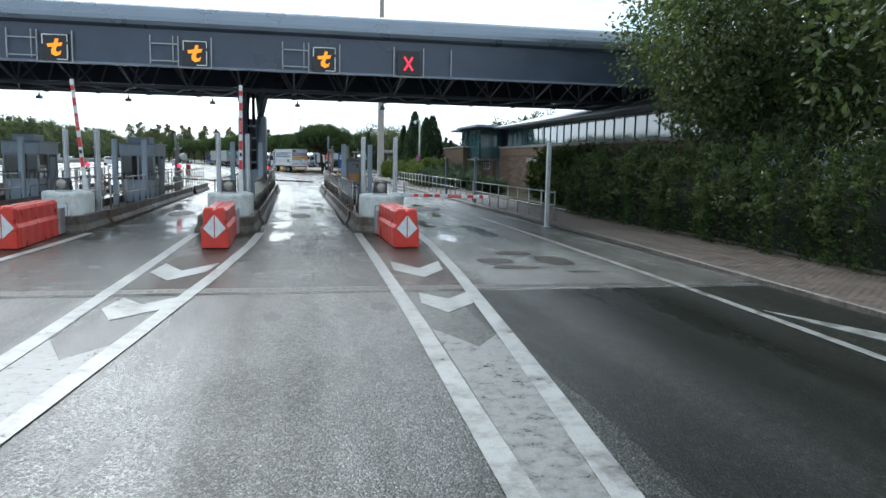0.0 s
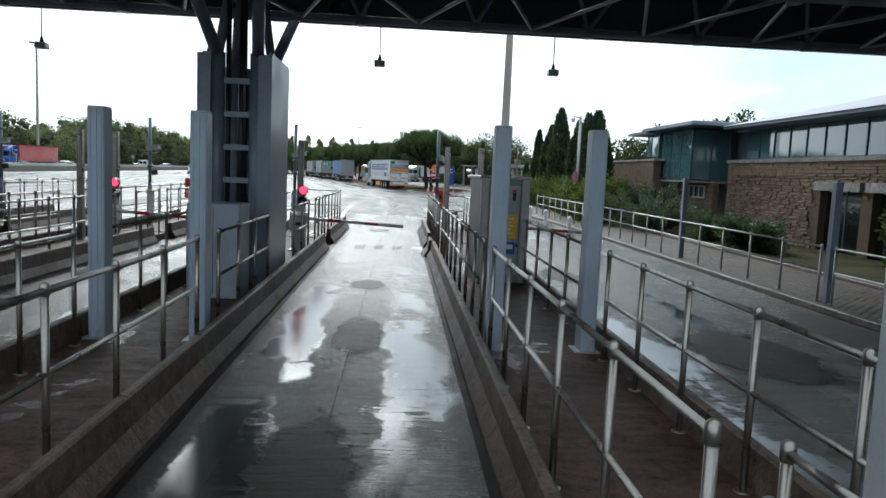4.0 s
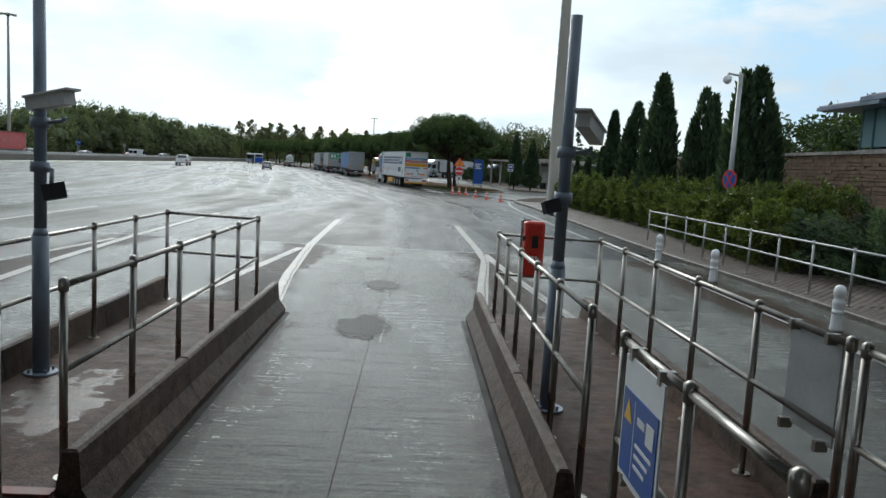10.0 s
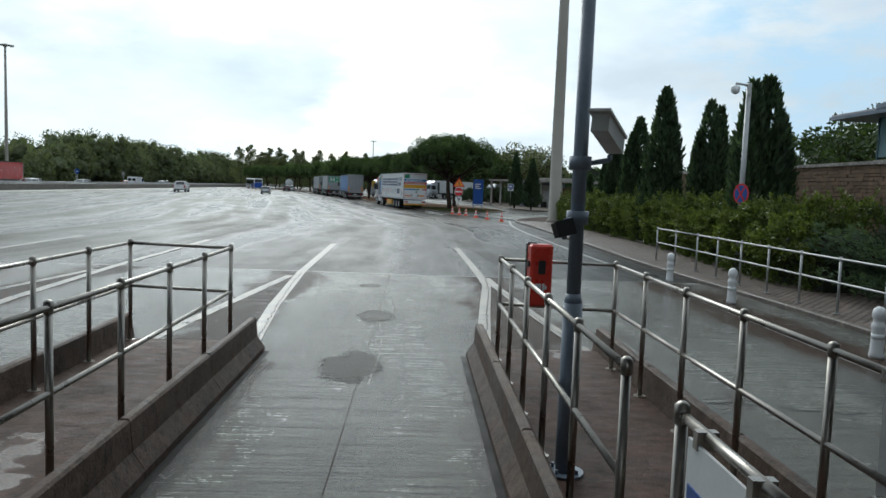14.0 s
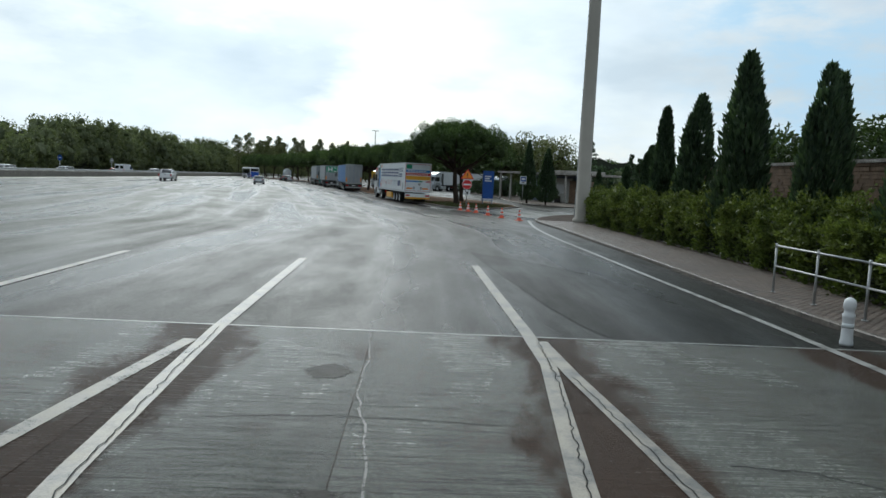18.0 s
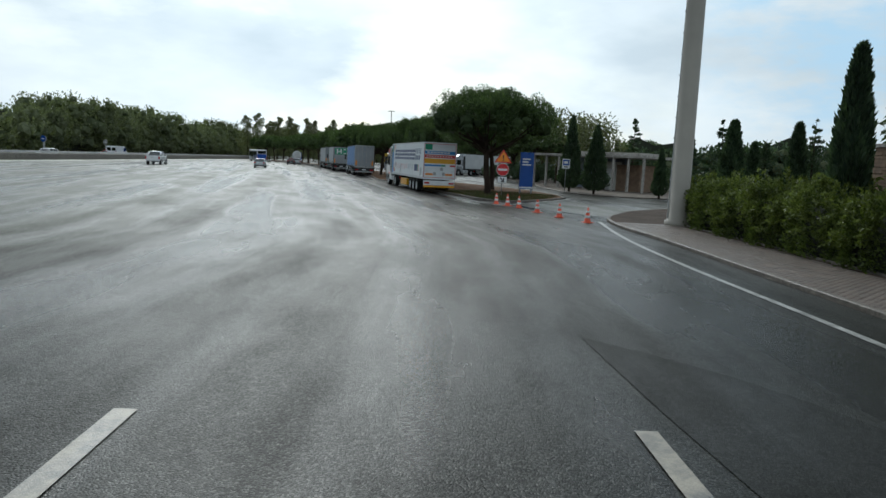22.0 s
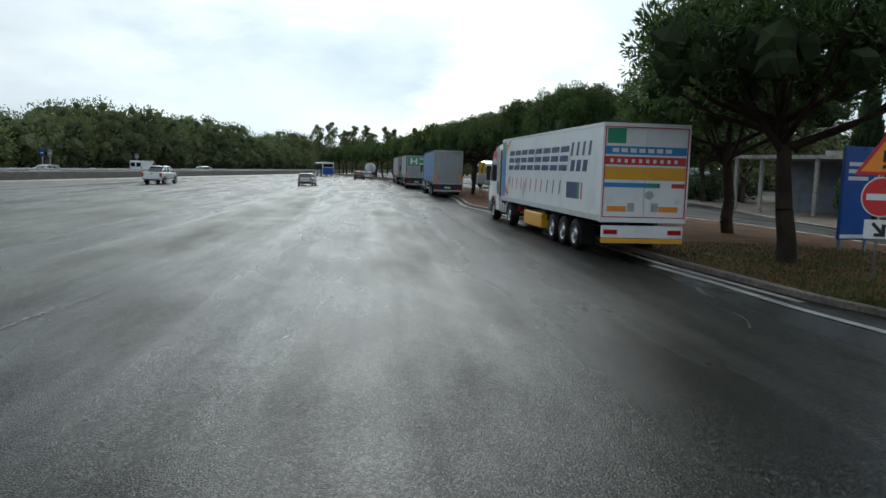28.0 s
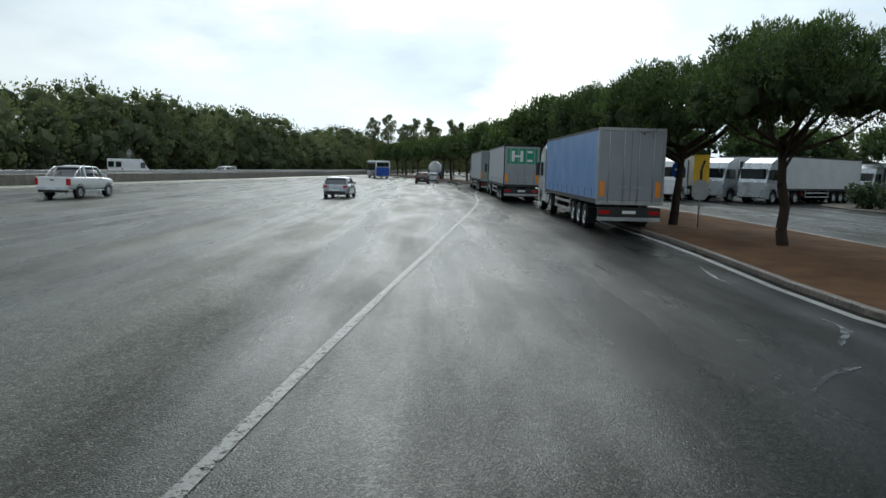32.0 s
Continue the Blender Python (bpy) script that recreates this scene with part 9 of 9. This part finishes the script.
        for nm, x0, x1, z0, z1, mt in (("square", -1.16, -0.62, 3.40, 3.84, LIVGREEN), ("blue_stripe", -1.19, 1.19, 3.08, 3.32, LIVBLUE), ("red_stripe", -1.19, 1.19, 2.78, 3.02, LIVRED), ("amber_panel", -1.19, 1.19, 2.34, 2.72, LIVYEL), ("blue_bar", -1.19, 0.1, 2.12, 2.25, LIVBLUE), ("green_bar", 0.1, 0.45, 2.12, 2.25, LIVGREEN), ("red_bar", 0.8, 1.19, 2.12, 2.25, LIVRED), ("amber_reflector", -1.08, -0.52, 1.40, 1.56, ORANGE), ("amber_reflector", 0.45, 1.02, 1.40, 1.56, ORANGE), ("latch_box", -0.48, -0.28, 1.40, 1.66, GALV), ("latch_box", 0.22, 0.42, 1.40, 1.66, GALV)):
            part(nm, boxes((x0, x1, -0.018, -0.0105, z0, z1)), mt, T)
        part("red_outline", boxes((-1.235, -1.20, -0.036, -0.0305, 1.22, 3.88), (1.20, 1.235, -0.036, -0.0305, 1.22, 3.88), (-1.2, 1.2, -0.036, -0.0305, 3.86, 3.89), (-1.2, 1.2, -0.036, -0.0305, 1.22, 1.25)), LIVRED, T, "red reflective outline of the rear doors")
        for k in range(7):
            part("logo_bar", boxes((-1.0 + 0.26 * k, -0.82 + 0.26 * k, -0.0235, -0.018, 3.14, 3.26)), WHITESIGN, T)
        for k in range(10):
            part("logo_bar", boxes((-1.05 + 0.21 * k, -0.96 + 0.21 * k, -0.0235, -0.018, 2.84, 2.95)), WHITESIGN, T)
        bm = BM()
        disc(bm, 0.11, -0.02, -0.0105, 18, 1.72)
        o = part("speed_disc", bm, WHITESIGN, T)
        o.location = (-0.98, 0, 0)
        bm = BM()
        disc(bm, 0.13, -0.02, -0.0105, 18, 1.9)
        o = part("logo_disc", bm, GALV, T)
        o.location = (0.15, 0, 0)
        bm = BM()
        disc(bm, 0.10, -0.02, -0.0105, 18, 1.72)
        o = part("speed_disc", bm, WHITESIGN, T)
        o.location = (0.98, 0, 0)
    else:
        for s in (-1, 1):
            part("amber_reflector", boxes((min(s * 0.98, s * 1.16), max(s * 0.98, s * 1.16), -0.02, -0.0105, 1.38, 1.98)), ORANGE, T, "orange reflector")
        if style == "greenlogo":
            part("logo_block", boxes((-1.05, 1.05, -0.02, -0.0105, 2.7, 3.75)), LIVGREEN, T, "plain green livery block")
            part("logo_bar", boxes((-0.75, -0.55, -0.026, -0.02, 2.85, 3.6), (-0.15, 0.05, -0.026, -0.02, 2.85, 3.6), (-0.55, -0.15, -0.026, -0.02, 3.15, 3.3), (0.35, 0.7, -0.026, -0.02, 2.85, 3.0), (0.35, 0.7, -0.026, -0.02, 3.45, 3.6)), WHITESIGN, T)
        if detail:
            for k in range(9):
                for s in (-1, 1):
                    part("curtain_strap", boxes((min(s * 1.277, s * 1.285), max(s * 1.277, s * 1.285), 0.9 + 1.4 * k, 0.95 + 1.4 * k, Z0 - 0.05, Z0 + 0.5)), CHASSIS, T)
    return T


parked = semi(-0.06, 78.7, 13.4, "white", "parked white refrigerated lorry with navy and rainbow livery blocks")
parked.scale = (1, 1, 0.955)
semi(-9.9, 120.5, 11.0, "blue", "parked lorry with a blue curtain side and grey rear doors")
semi(-15.9, 143.2, 11.5, "greenlogo", "parked lorry with a grey trailer and a green rear panel")
semi(-20.2, 162.5, 12.5, "grey", "parked lorry with a grey curtain trailer", False)
for x, y, h, st, lab in ((13.2, 168.0, 138, "pale", "white-cabbed lorry with a grey curtain trailer in the lorry park"), (10.4, 170.8, 138, "pale", "lorry with a white cab standing beside another in the lorry park"), (1.5, 172.5, 158, "beige", "lorry with a white cab and beige trailer in the lorry park"), (-2.6, 176, 158, "pale", "lorry with a white cab and grey trailer in the lorry park"), (29, 190, 138, "pale", "lorry with a pale trailer far back in the lorry park")):
    semi(x, y, h, st, lab, False)


def loft_body(name, secs, material, parent, smooth=True):
    """A skin through sections (y, [(x, z), ...]) mirrored in x."""
    bm = BM()
    rows = []
    for y, half in secs:
        full = [(x, z) for x, z in half] + [(-x, z) for x, z in half[::-1]]
        rows.append([bm.verts.new((x, y, z)) for x, z in full])
    n = len(rows[0])
    for a, b in zip(rows, rows[1:]):
        for i in range(n):
            f = bm.faces.new((a[i], a[(i + 1) % n], b[(i + 1) % n], b[i]))
            f.smooth = smooth
    bm.faces.new(rows[0]), bm.faces.new(rows[-1])
    return part(name, bm, material, parent)


def car(x, y, heading, kind, material, label, extras=True):
    """A passenger car: y = 0 at its rear, nose towards +y."""
    L, W, H, wb0, wb1, r = {"hatch": (4.05, 0.87, 1.45, 0.72, 3.30, 0.31), "estate": (4.6, 0.91, 1.55, 0.85, 3.65, 0.34), "saloon": (4.6, 0.90, 1.44, 0.95, 3.7, 0.32)}[kind]
    C = thing("car", label, "car", pose(x, y, 0, 0, 0, heading), "cars on the plaza")
    f = L / 4.05

    def lower(y_, w, zb, zt):
        return (y_ * f, [(w * 0.86, zb), (w, zb + 0.12), (w, zt * 0.72), (w * 0.965, zt), (w * 0.5, zt + 0.02)])
    loft_body("body", [lower(0.0, W * 0.86, 0.34, 0.82), lower(0.10, W * 0.97, 0.26, 0.92), lower(0.55, W, 0.20, 0.97), lower(2.0, W, 0.19, 0.95), lower(3.0, W, 0.20, 0.93), lower(3.55, W * 0.98, 0.22, 0.84), lower(3.92, W * 0.90, 0.28, 0.70), lower(4.05, W * 0.74, 0.36, 0.56)], material, C)
    h = H

    def cabin(y_, w, zb, zt):
        return (y_ * f, [(w, zb), (w * 0.97, zb + (zt - zb) * 0.45), (w * 0.84, zt - 0.03), (w * 0.6, zt)])
    tail = 0.62 if kind == "saloon" else 0.10
    loft_body("glasshouse", [cabin(tail, W * 0.90, 0.88, 0.93), cabin(tail + 0.28, W * 0.93, 0.90, h * 0.955), cabin(1.3, W * 0.95, 0.92, h * 0.985), cabin(2.1, W * 0.95, 0.92, h * 0.98), cabin(2.5, W * 0.93, 0.92, h * 0.90), cabin(3.05, W * 0.86, 0.90, 0.95)], DARKGLASS, C)
    loft_body("roof", [cabin(tail + 0.22, W * 0.90, h * 0.93, h * 0.965), cabin(1.2, W * 0.90, h * 0.945, h), cabin(2.05, W * 0.89, h * 0.94, h * 0.995), cabin(2.42, W * 0.84, h * 0.90, h * 0.93)], material, C)
    for s in (-1, 1):
        for (ya, za), (yb, zb) in (((tail + 0.05, 0.90), (tail + 0.26, h * 0.95)), ((1.62, 0.93), (1.58, h * 0.97)), ((2.98, 0.92), (2.42, h * 0.93))):
            bm = BM()
            tube(bm, (s * W * 0.935, ya * f, za), (s * W * 0.81, yb * f, zb), 0.045, 6)
            part("pillar", bm, material, C)
        for yy in (wb0, wb1):
            wheel(C, s * (W - 0.10), yy, r, 0.2, s)
        part("tail_light", boxes((min(s * W * 0.62, s * W * 0.95), max(s * W * 0.62, s * W * 0.95), -0.02, 0.16, 0.72, 0.88)), TAILRED, C)
        part("head_light", boxes((min(s * W * 0.55, s * W * 0.88), max(s * W * 0.55, s * W * 0.88), (L - 0.22), L - 0.07, 0.58, 0.70)), LENS, C)
        part("mirror", boxes((min(s * W * 0.98, s * (W + 0.16)), max(s * W * 0.98, s * (W + 0.16)), 2.62 * f, 2.74 * f, 0.93, 1.06)), material, C)
        for yy in (wb0, wb1):
            bm = BM()
            lathe(bm, [(r + 0.06, s * (W - 0.02)), (r + 0.055, s * (W + 0.004))], (0, yy, r), 20, "x", False)
            part("wheel_arch", bm, BLACK, C)
    part("bumper_trim", boxes((-W * 0.8, W * 0.8, -0.03, 0.06, 0.30, 0.48)), BLACK, C)
    part("plate_bar", boxes((-0.26, 0.26, -0.04, -0.03, 0.52, 0.63)), WHITESIGN, C)
    return C


car(-28.5, 140.0, 9, "hatch", VSILVER, "silver compact hatchback on the wet plaza")
suv = car(-33.0, 188.0, 10, "estate", VBLACK, "black estate car carrying bicycles on a rear rack")
rack = thing("bicycle", "bicycle strapped to the rack behind the black car", "bicycle", pose(-33.0, 187.7, 0.95, 0, 0, 10))
for s in (-1, 1):
    bm = BM()
    for i in range(20):
        a0, a1 = i * math.pi / 10, (i + 1) * math.pi / 10
        tube(bm, (s * 0.52 + 0.32 * math.cos(a0), 0, 0.32 * math.sin(a0)), (s * 0.52 + 0.32 * math.cos(a1), 0, 0.32 * math.sin(a1)), 0.018, 6)
    part("wheel", bm, RUBBER, rack)
part("frame", tubes(((-0.52, 0, 0), (-0.1, 0, 0.0), 0.02), ((-0.52, 0, 0), (-0.2, 0, 0.42), 0.016), ((-0.1, 0, 0), (-0.2, 0, 0.45), 0.02), ((-0.2, 0, 0.40), (0.36, 0, 0.42), 0.02), ((-0.1, 0, 0), (0.36, 0, 0.38), 0.02), ((0.34, 0, 0.5), (0.52, 0, 0), 0.018)), VRED, rack)
part("rack", tubes(((-0.5, 0.1, -0.28), (0.5, 0.1, -0.28), 0.025), ((-0.3, 0.1, -0.28), (-0.3, 0.35, -0.4), 0.025), ((0.3, 0.1, -0.28), (0.3, 0.35, -0.4), 0.025)), BLACK, rack)


def pickup(x, y, heading):
    C = thing("pickup_truck", "white double-cab pickup with a chrome sports bar", "pickup", pose(x, y, 0, 0, 0, heading))
    W = 0.97

    def low(y_, w, zb, zt):
        return (y_, [(w * 0.9, zb), (w, zb + 0.14), (w * 1.005, (zb + zt) / 2), (w, zt - 0.10), (w * 0.965, zt), (w * 0.5, zt + 0.01)])
    loft_body("body", [low(0.0, W * 0.97, 0.62, 1.20), low(0.06, W, 0.56, 1.24), low(1.7, W, 0.50, 1.23), low(3.4, W, 0.48, 1.20), low(4.1, W, 0.48, 1.17), low(4.75, W * 0.97, 0.50, 1.08), low(5.12, W * 0.90, 0.54, 0.94), low(5.25, W * 0.72, 0.62, 0.80)], VWHITE, C)

    def cab(y_, w, zb, zt):
        return (y_, [(w, zb), (w * 0.97, zb + (zt - zb) * 0.5), (w * 0.85, zt - 0.04), (w * 0.6, zt)])
    loft_body("glasshouse", [cab(1.62, W * 0.93, 1.18, 1.24), cab(1.78, W * 0.93, 1.18, 1.80), cab(3.1, W * 0.94, 1.16, 1.83), cab(4.05, W * 0.90, 1.13, 1.20)], DARKGLASS, C)
    loft_body("roof", [cab(1.70, W * 0.90, 1.76, 1.83), cab(2.3, W * 0.91, 1.78, 1.88), cab(3.0, W * 0.90, 1.77, 1.87), cab(3.3, W * 0.86, 1.70, 1.76)], VWHITE, C)
    part("tailgate", boxes((-0.80, 0.80, -0.03, 0.02, 0.68, 1.19)), VWHITE, C)
    part("tailgate_handle", boxes((-0.12, 0.12, -0.045, -0.03, 1.02, 1.09)), BLACK, C)
    part("bed_liner", boxes((-0.84, 0.84, 0.06, 1.55, 1.235, 1.265)), BLACK, C, "black bed cover")
    for s in (-1, 1):
        for yy in (1.12, 4.28):
            wheel(C, s * 0.85, yy, 0.39, 0.25, s)
            bm = BM()
            lathe(bm, [(0.47, s * (W - 0.02)), (0.46, s * (W + 0.02)), (0.41, s * (W + 0.02))], (0, yy, 0.41), 22, "x", False)
            part("wheel_arch", bm, BLACK, C)
        part("tail_light", boxes((min(s * 0.80, s * 0.985), max(s * 0.80, s * 0.985), -0.035, 0.12, 0.78, 1.16)), TAILRED, C)
        part("sports_bar", tubes(((s * 0.82, 0.75, 1.24), (s * 0.80, 1.15, 1.58), 0.04), ((s * 0.80, 1.15, 1.58), (s * 0.78, 1.6, 1.80), 0.04), ((s * 0.80, 1.45, 1.24), (s * 0.78, 1.5, 1.76), 0.03)), ALU, C)
        bm = BM()
        tube(bm, (s * 0.90, 1.78, 1.18), (s * 0.80, 1.80, 1.80), 0.075, 6), tube(bm, (s * 0.905, 2.75, 1.18), (s * 0.81, 2.72, 1.80), 0.045, 6), tube(bm, (s * 0.88, 4.0, 1.15), (s * 0.79, 3.2, 1.78), 0.05, 6)
        part("pillar", bm, VWHITE, C)
        part("mirror", boxes((min(s * 0.95, s * 1.17), max(s * 0.95, s * 1.17), 3.55, 3.7, 1.18, 1.40)), VWHITE, C)
        part("side_step", tubes(((s * 0.98, 1.7, 0.44), (s * 0.98, 3.7, 0.44), 0.035)), ALU, C)
        for yy in (2.55, 3.45):
            part("door_handle", boxes((min(s * 0.965, s * 0.995), max(s * 0.965, s * 0.995), yy - 0.22, yy - 0.06, 1.0, 1.04)), ALU, C)
    part("rear_bumper", boxes((-0.96, 0.96, -0.14, 0.06, 0.52, 0.68)), ALU, C)
    part("bumper_foot", boxes((-0.8, 0.8, -0.08, 0.2, 0.38, 0.52)), BLACK, C)
    part("plate_bar", boxes((-0.26, 0.26, -0.15, -0.14, 0.55, 0.66)), WHITESIGN, C)


pickup(-40.6, 127.5, 8)


def bus(x, y, heading):
    B = thing("coach", "white and blue single-deck coach", "coach", pose(x, y, 0, 0, 0, heading))
    bm = BM()
    box(bm, -1.25, 1.25, 0, 11.8, 0.35, 3.15, 0.12)
    part("body", bm, VWHITE, B)
    for s in (-1, 1):
        part("side_glazing", boxes((min(s * 1.252, s * 1.262), max(s * 1.252, s * 1.262), 0.5, 11.3, 1.55, 2.65)), DARKGLASS, B)
        for k in range(6):
            part("window_post", boxes((min(s * 1.26, s * 1.268), max(s * 1.26, s * 1.268), 1.6 + 1.75 * k, 1.68 + 1.75 * k, 1.5, 2.7)), BLACK, B)
        bm = BM()
        prism(bm, [(0.1, 0.5), (3.0, 0.5), (5.2, 1.5), (8.5, 1.2), (11.2, 1.5), (0.1, 1.5)], "x", min(s * 1.252, s * 1.258), max(s * 1.252, s * 1.258))
        part("blue_sweep", bm, VBLUE, B)
        part("door", boxes((min(s * 1.262, s * 1.27), max(s * 1.262, s * 1.27), 6.0, 7.2, 0.5, 2.6)), DARKGLASS, B)
        for yy in (2.6, 9.2):
            wheel(B, s * 1.1, yy, 0.48, 0.3, s)
        part("tail_light", boxes((min(s * 1.0, s * 1.2), max(s * 1.0, s * 1.2), -0.02, 0.02, 0.8, 1.1)), TAILRED, B)
    part("rear_blue", boxes((-1.15, 1.15, -0.012, 0.0, 0.5, 2.0)), VBLUE, B)
    part("rear_window", boxes((-1.05, 1.05, -0.012, 0.0, 2.1, 2.85)), DARKGLASS, B)


bus(-46.0, 215.0, 24)


def tanker(x, y, heading):
    T = thing("tanker_lorry", "white tanker lorry with a blue band", "tanker", pose(x, y, 0, 0, 0, heading))
    bm = BM()
    lathe(bm, [(0.3, 0.0), (0.9, 0.15), (1.15, 0.5), (1.2, 1.0), (1.2, 9.6), (1.15, 10.1), (0.9, 10.4), (0.3, 10.55)], (0, 0, 2.15), 28, "y")
    part("tank", bm, TRAILERWHITE, T)
    for xb in (-1.215, 1.195):
        part("blue_band", boxes((xb, xb + 0.02, 3.0, 5.6, 1.7, 2.5)), VBLUE, T)
    part("chassis", boxes((-0.5, 0.5, 0.2, 13.0, 0.7, 1.05), (-1.2, 1.2, 0.0, 0.1, 0.5, 0.9)), CHASSIS, T)
    part("catwalk", boxes((-0.35, 0.35, 1.0, 9.5, 3.33, 3.40)), GALV, T)
    bm = BM()
    box(bm, -1.22, 1.22, 11.2, 13.3, 0.5, 3.0, 0.12)
    part("cab", bm, VBLUE, T)
    for s in (-1, 1):
        for yy in (1.2, 2.5, 3.8, 9.8, 12.6):
            wheel(T, s * 1.02, yy, 0.5, 0.34, s)
        part("side_window", boxes((min(s * 1.222, s * 1.23), max(s * 1.222, s * 1.23), 11.9, 13.0, 1.8, 2.6)), DARKGLASS, T)


tanker(-39.0, 226.0, 10)


def van(x, y, heading, material, label):
    V = thing("van", label, "van", pose(x, y, 0, 0, 0, heading), "vans")
    bm = BM()
    prism(bm, [(0, 0.4), (0, 2.25), (0.1, 2.32), (3.9, 2.32), (4.9, 1.35), (5.5, 1.1), (5.6, 0.45)], "x", -0.98, 0.98)
    bmesh.ops.bevel(bm, geom=[e for e in bm.edges if abs(e.verts[0].co.x - e.verts[1].co.x) < 0.01], offset=0.06, segments=2, affect="EDGES")
    part("body", bm, material, V)
    part("windscreen", boxes((-0.8, 0.8, 4.25, 4.7, 1.42, 1.98)), DARKGLASS, V)
    for s in (-1, 1):
        part("side_window", boxes((min(s * 0.982, s * 0.99), max(s * 0.982, s * 0.99), 3.5, 4.5, 1.3, 1.95)), DARKGLASS, V)
        part("rear_window", boxes((min(s * 0.1, s * 0.8), max(s * 0.1, s * 0.8), -0.01, 0.0, 1.4, 2.0)), DARKGLASS, V)
        part("tail_light", boxes((min(s * 0.85, s * 0.96), max(s * 0.85, s * 0.96), -0.02, 0.02, 0.8, 1.3)), TAILRED, V)
        for yy in (1.1, 4.6):
            wheel(V, s * 0.9, yy, 0.35, 0.22, s)


van(-63, 165, 2, VWHITE, "white panel van on the far lanes")
van(-33.0, 250, 10, VBLUE, "blue panel van far down the plaza")
for x, y, h, kind, mt, lab in ((-24.0, 181, 12, "saloon", VSILVER, "silver car parked beyond the lorries"), (-23.0, 190, 192, "hatch", VWHITE, "white car beyond the lorries"), (-60.5, 120, 176, "estate", VWHITE, "white car on the far carriageway"), (-66, 150, 172, "hatch", VWHITE, "white car on the far carriageway"), (-67, 176, 170, "saloon", VRED, "red and white car on the far carriageway"), (-69, 205, 168, "estate", VWHITE, "white car on the far carriageway"), (-62, 92, -2, "hatch", VSILVER, "silver car on the far carriageway"), (-33, 195, 12, "hatch", VSILVER, "silver car far down the plaza"), (-63.5, 106, -2, "hatch", VWHITE, "white hatchback on the far lanes")):
    car(x, y, h, kind, mt, lab)
semi(-64.0, 120, 180, "red", "blue lorry with a red trailer on the far carriageway", False)


# ---- pavers, laid last ----
def paver_rows(y0, y1):
    """Centre, direction of each paver of the pavement between two lengths of the road."""
    along = smooth_line([(x, y) for x, y in KERB if -46 < y < 57], 0.2)
    res = []
    for k in range(len(along) - 1):
        a, b = Vector(along[k]), Vector(along[k + 1])
        if not y0 <= a.y < y1:
            continue
        t = (b - a).normalized()
        n = Vector((t.y, -t.x))
        for r in range(26):
            o = 0.22 + 0.108 * r
            c = a + n * o + t * (0.1 * (r % 2))
            res.append((c, t, n))
    return res


def paver_verts(c, t, n, z, lift):
    h, w = 0.096, 0.049
    low = [c - t * h - n * w, c + t * h - n * w, c + t * h + n * w, c - t * h + n * w]
    m = 0.9
    high = [c + (p - c) * m for p in low]
    return [(p.x, p.y, z) for p in low] + [(p.x, p.y, z + lift) for p in high]


PFACES = ((4, 5, 6, 7), (0, 1, 5, 4), (1, 2, 6, 5), (2, 3, 7, 6), (3, 0, 4, 7))
one = bpy.data.meshes.new("paver")
one.from_pydata(paver_verts(Vector((0, 0)), Vector((0, 1)), Vector((1, 0)), 0.0, 0.011), [], PFACES)
one.materials.append(PAVER)
near_rows = paver_rows(30.0, 32.3)[:300]
for c, t, n in near_rows:
    ob = part("paver", one, PAVER, pavement)
    ob.matrix_basis = Matrix.Translation((c.x, c.y, 0.096)) @ Matrix.Rotation(math.atan2(-t.x, t.y), 4, "Z")
done = {(round(c.x, 3), round(c.y, 3)) for c, t, n in near_rows}
rnd = random.Random(5)
V, F = [], []
for c, t, n in paver_rows(-46, 57):
    if (round(c.x, 3), round(c.y, 3)) in done:
        continue
    k = len(V)
    V += paver_verts(c, t, n, 0.096, 0.009 + 0.005 * rnd.random())
    F += [tuple(q + k for q in f) for f in PFACES]
rest = bpy.data.meshes.new("paving")
rest.from_pydata(V, [], F)
PAVER_REST = surface("wet_brown_paver_rest", (0.155, 0.118, 0.095), 0.5, 0, 0.35, 2.0, 40, 0.3, None, 0.0, 0.0, 0.35)
rest.materials.append(PAVER_REST)
tagged(part("paving", rest, PAVER_REST, pavement), kind="stuff")
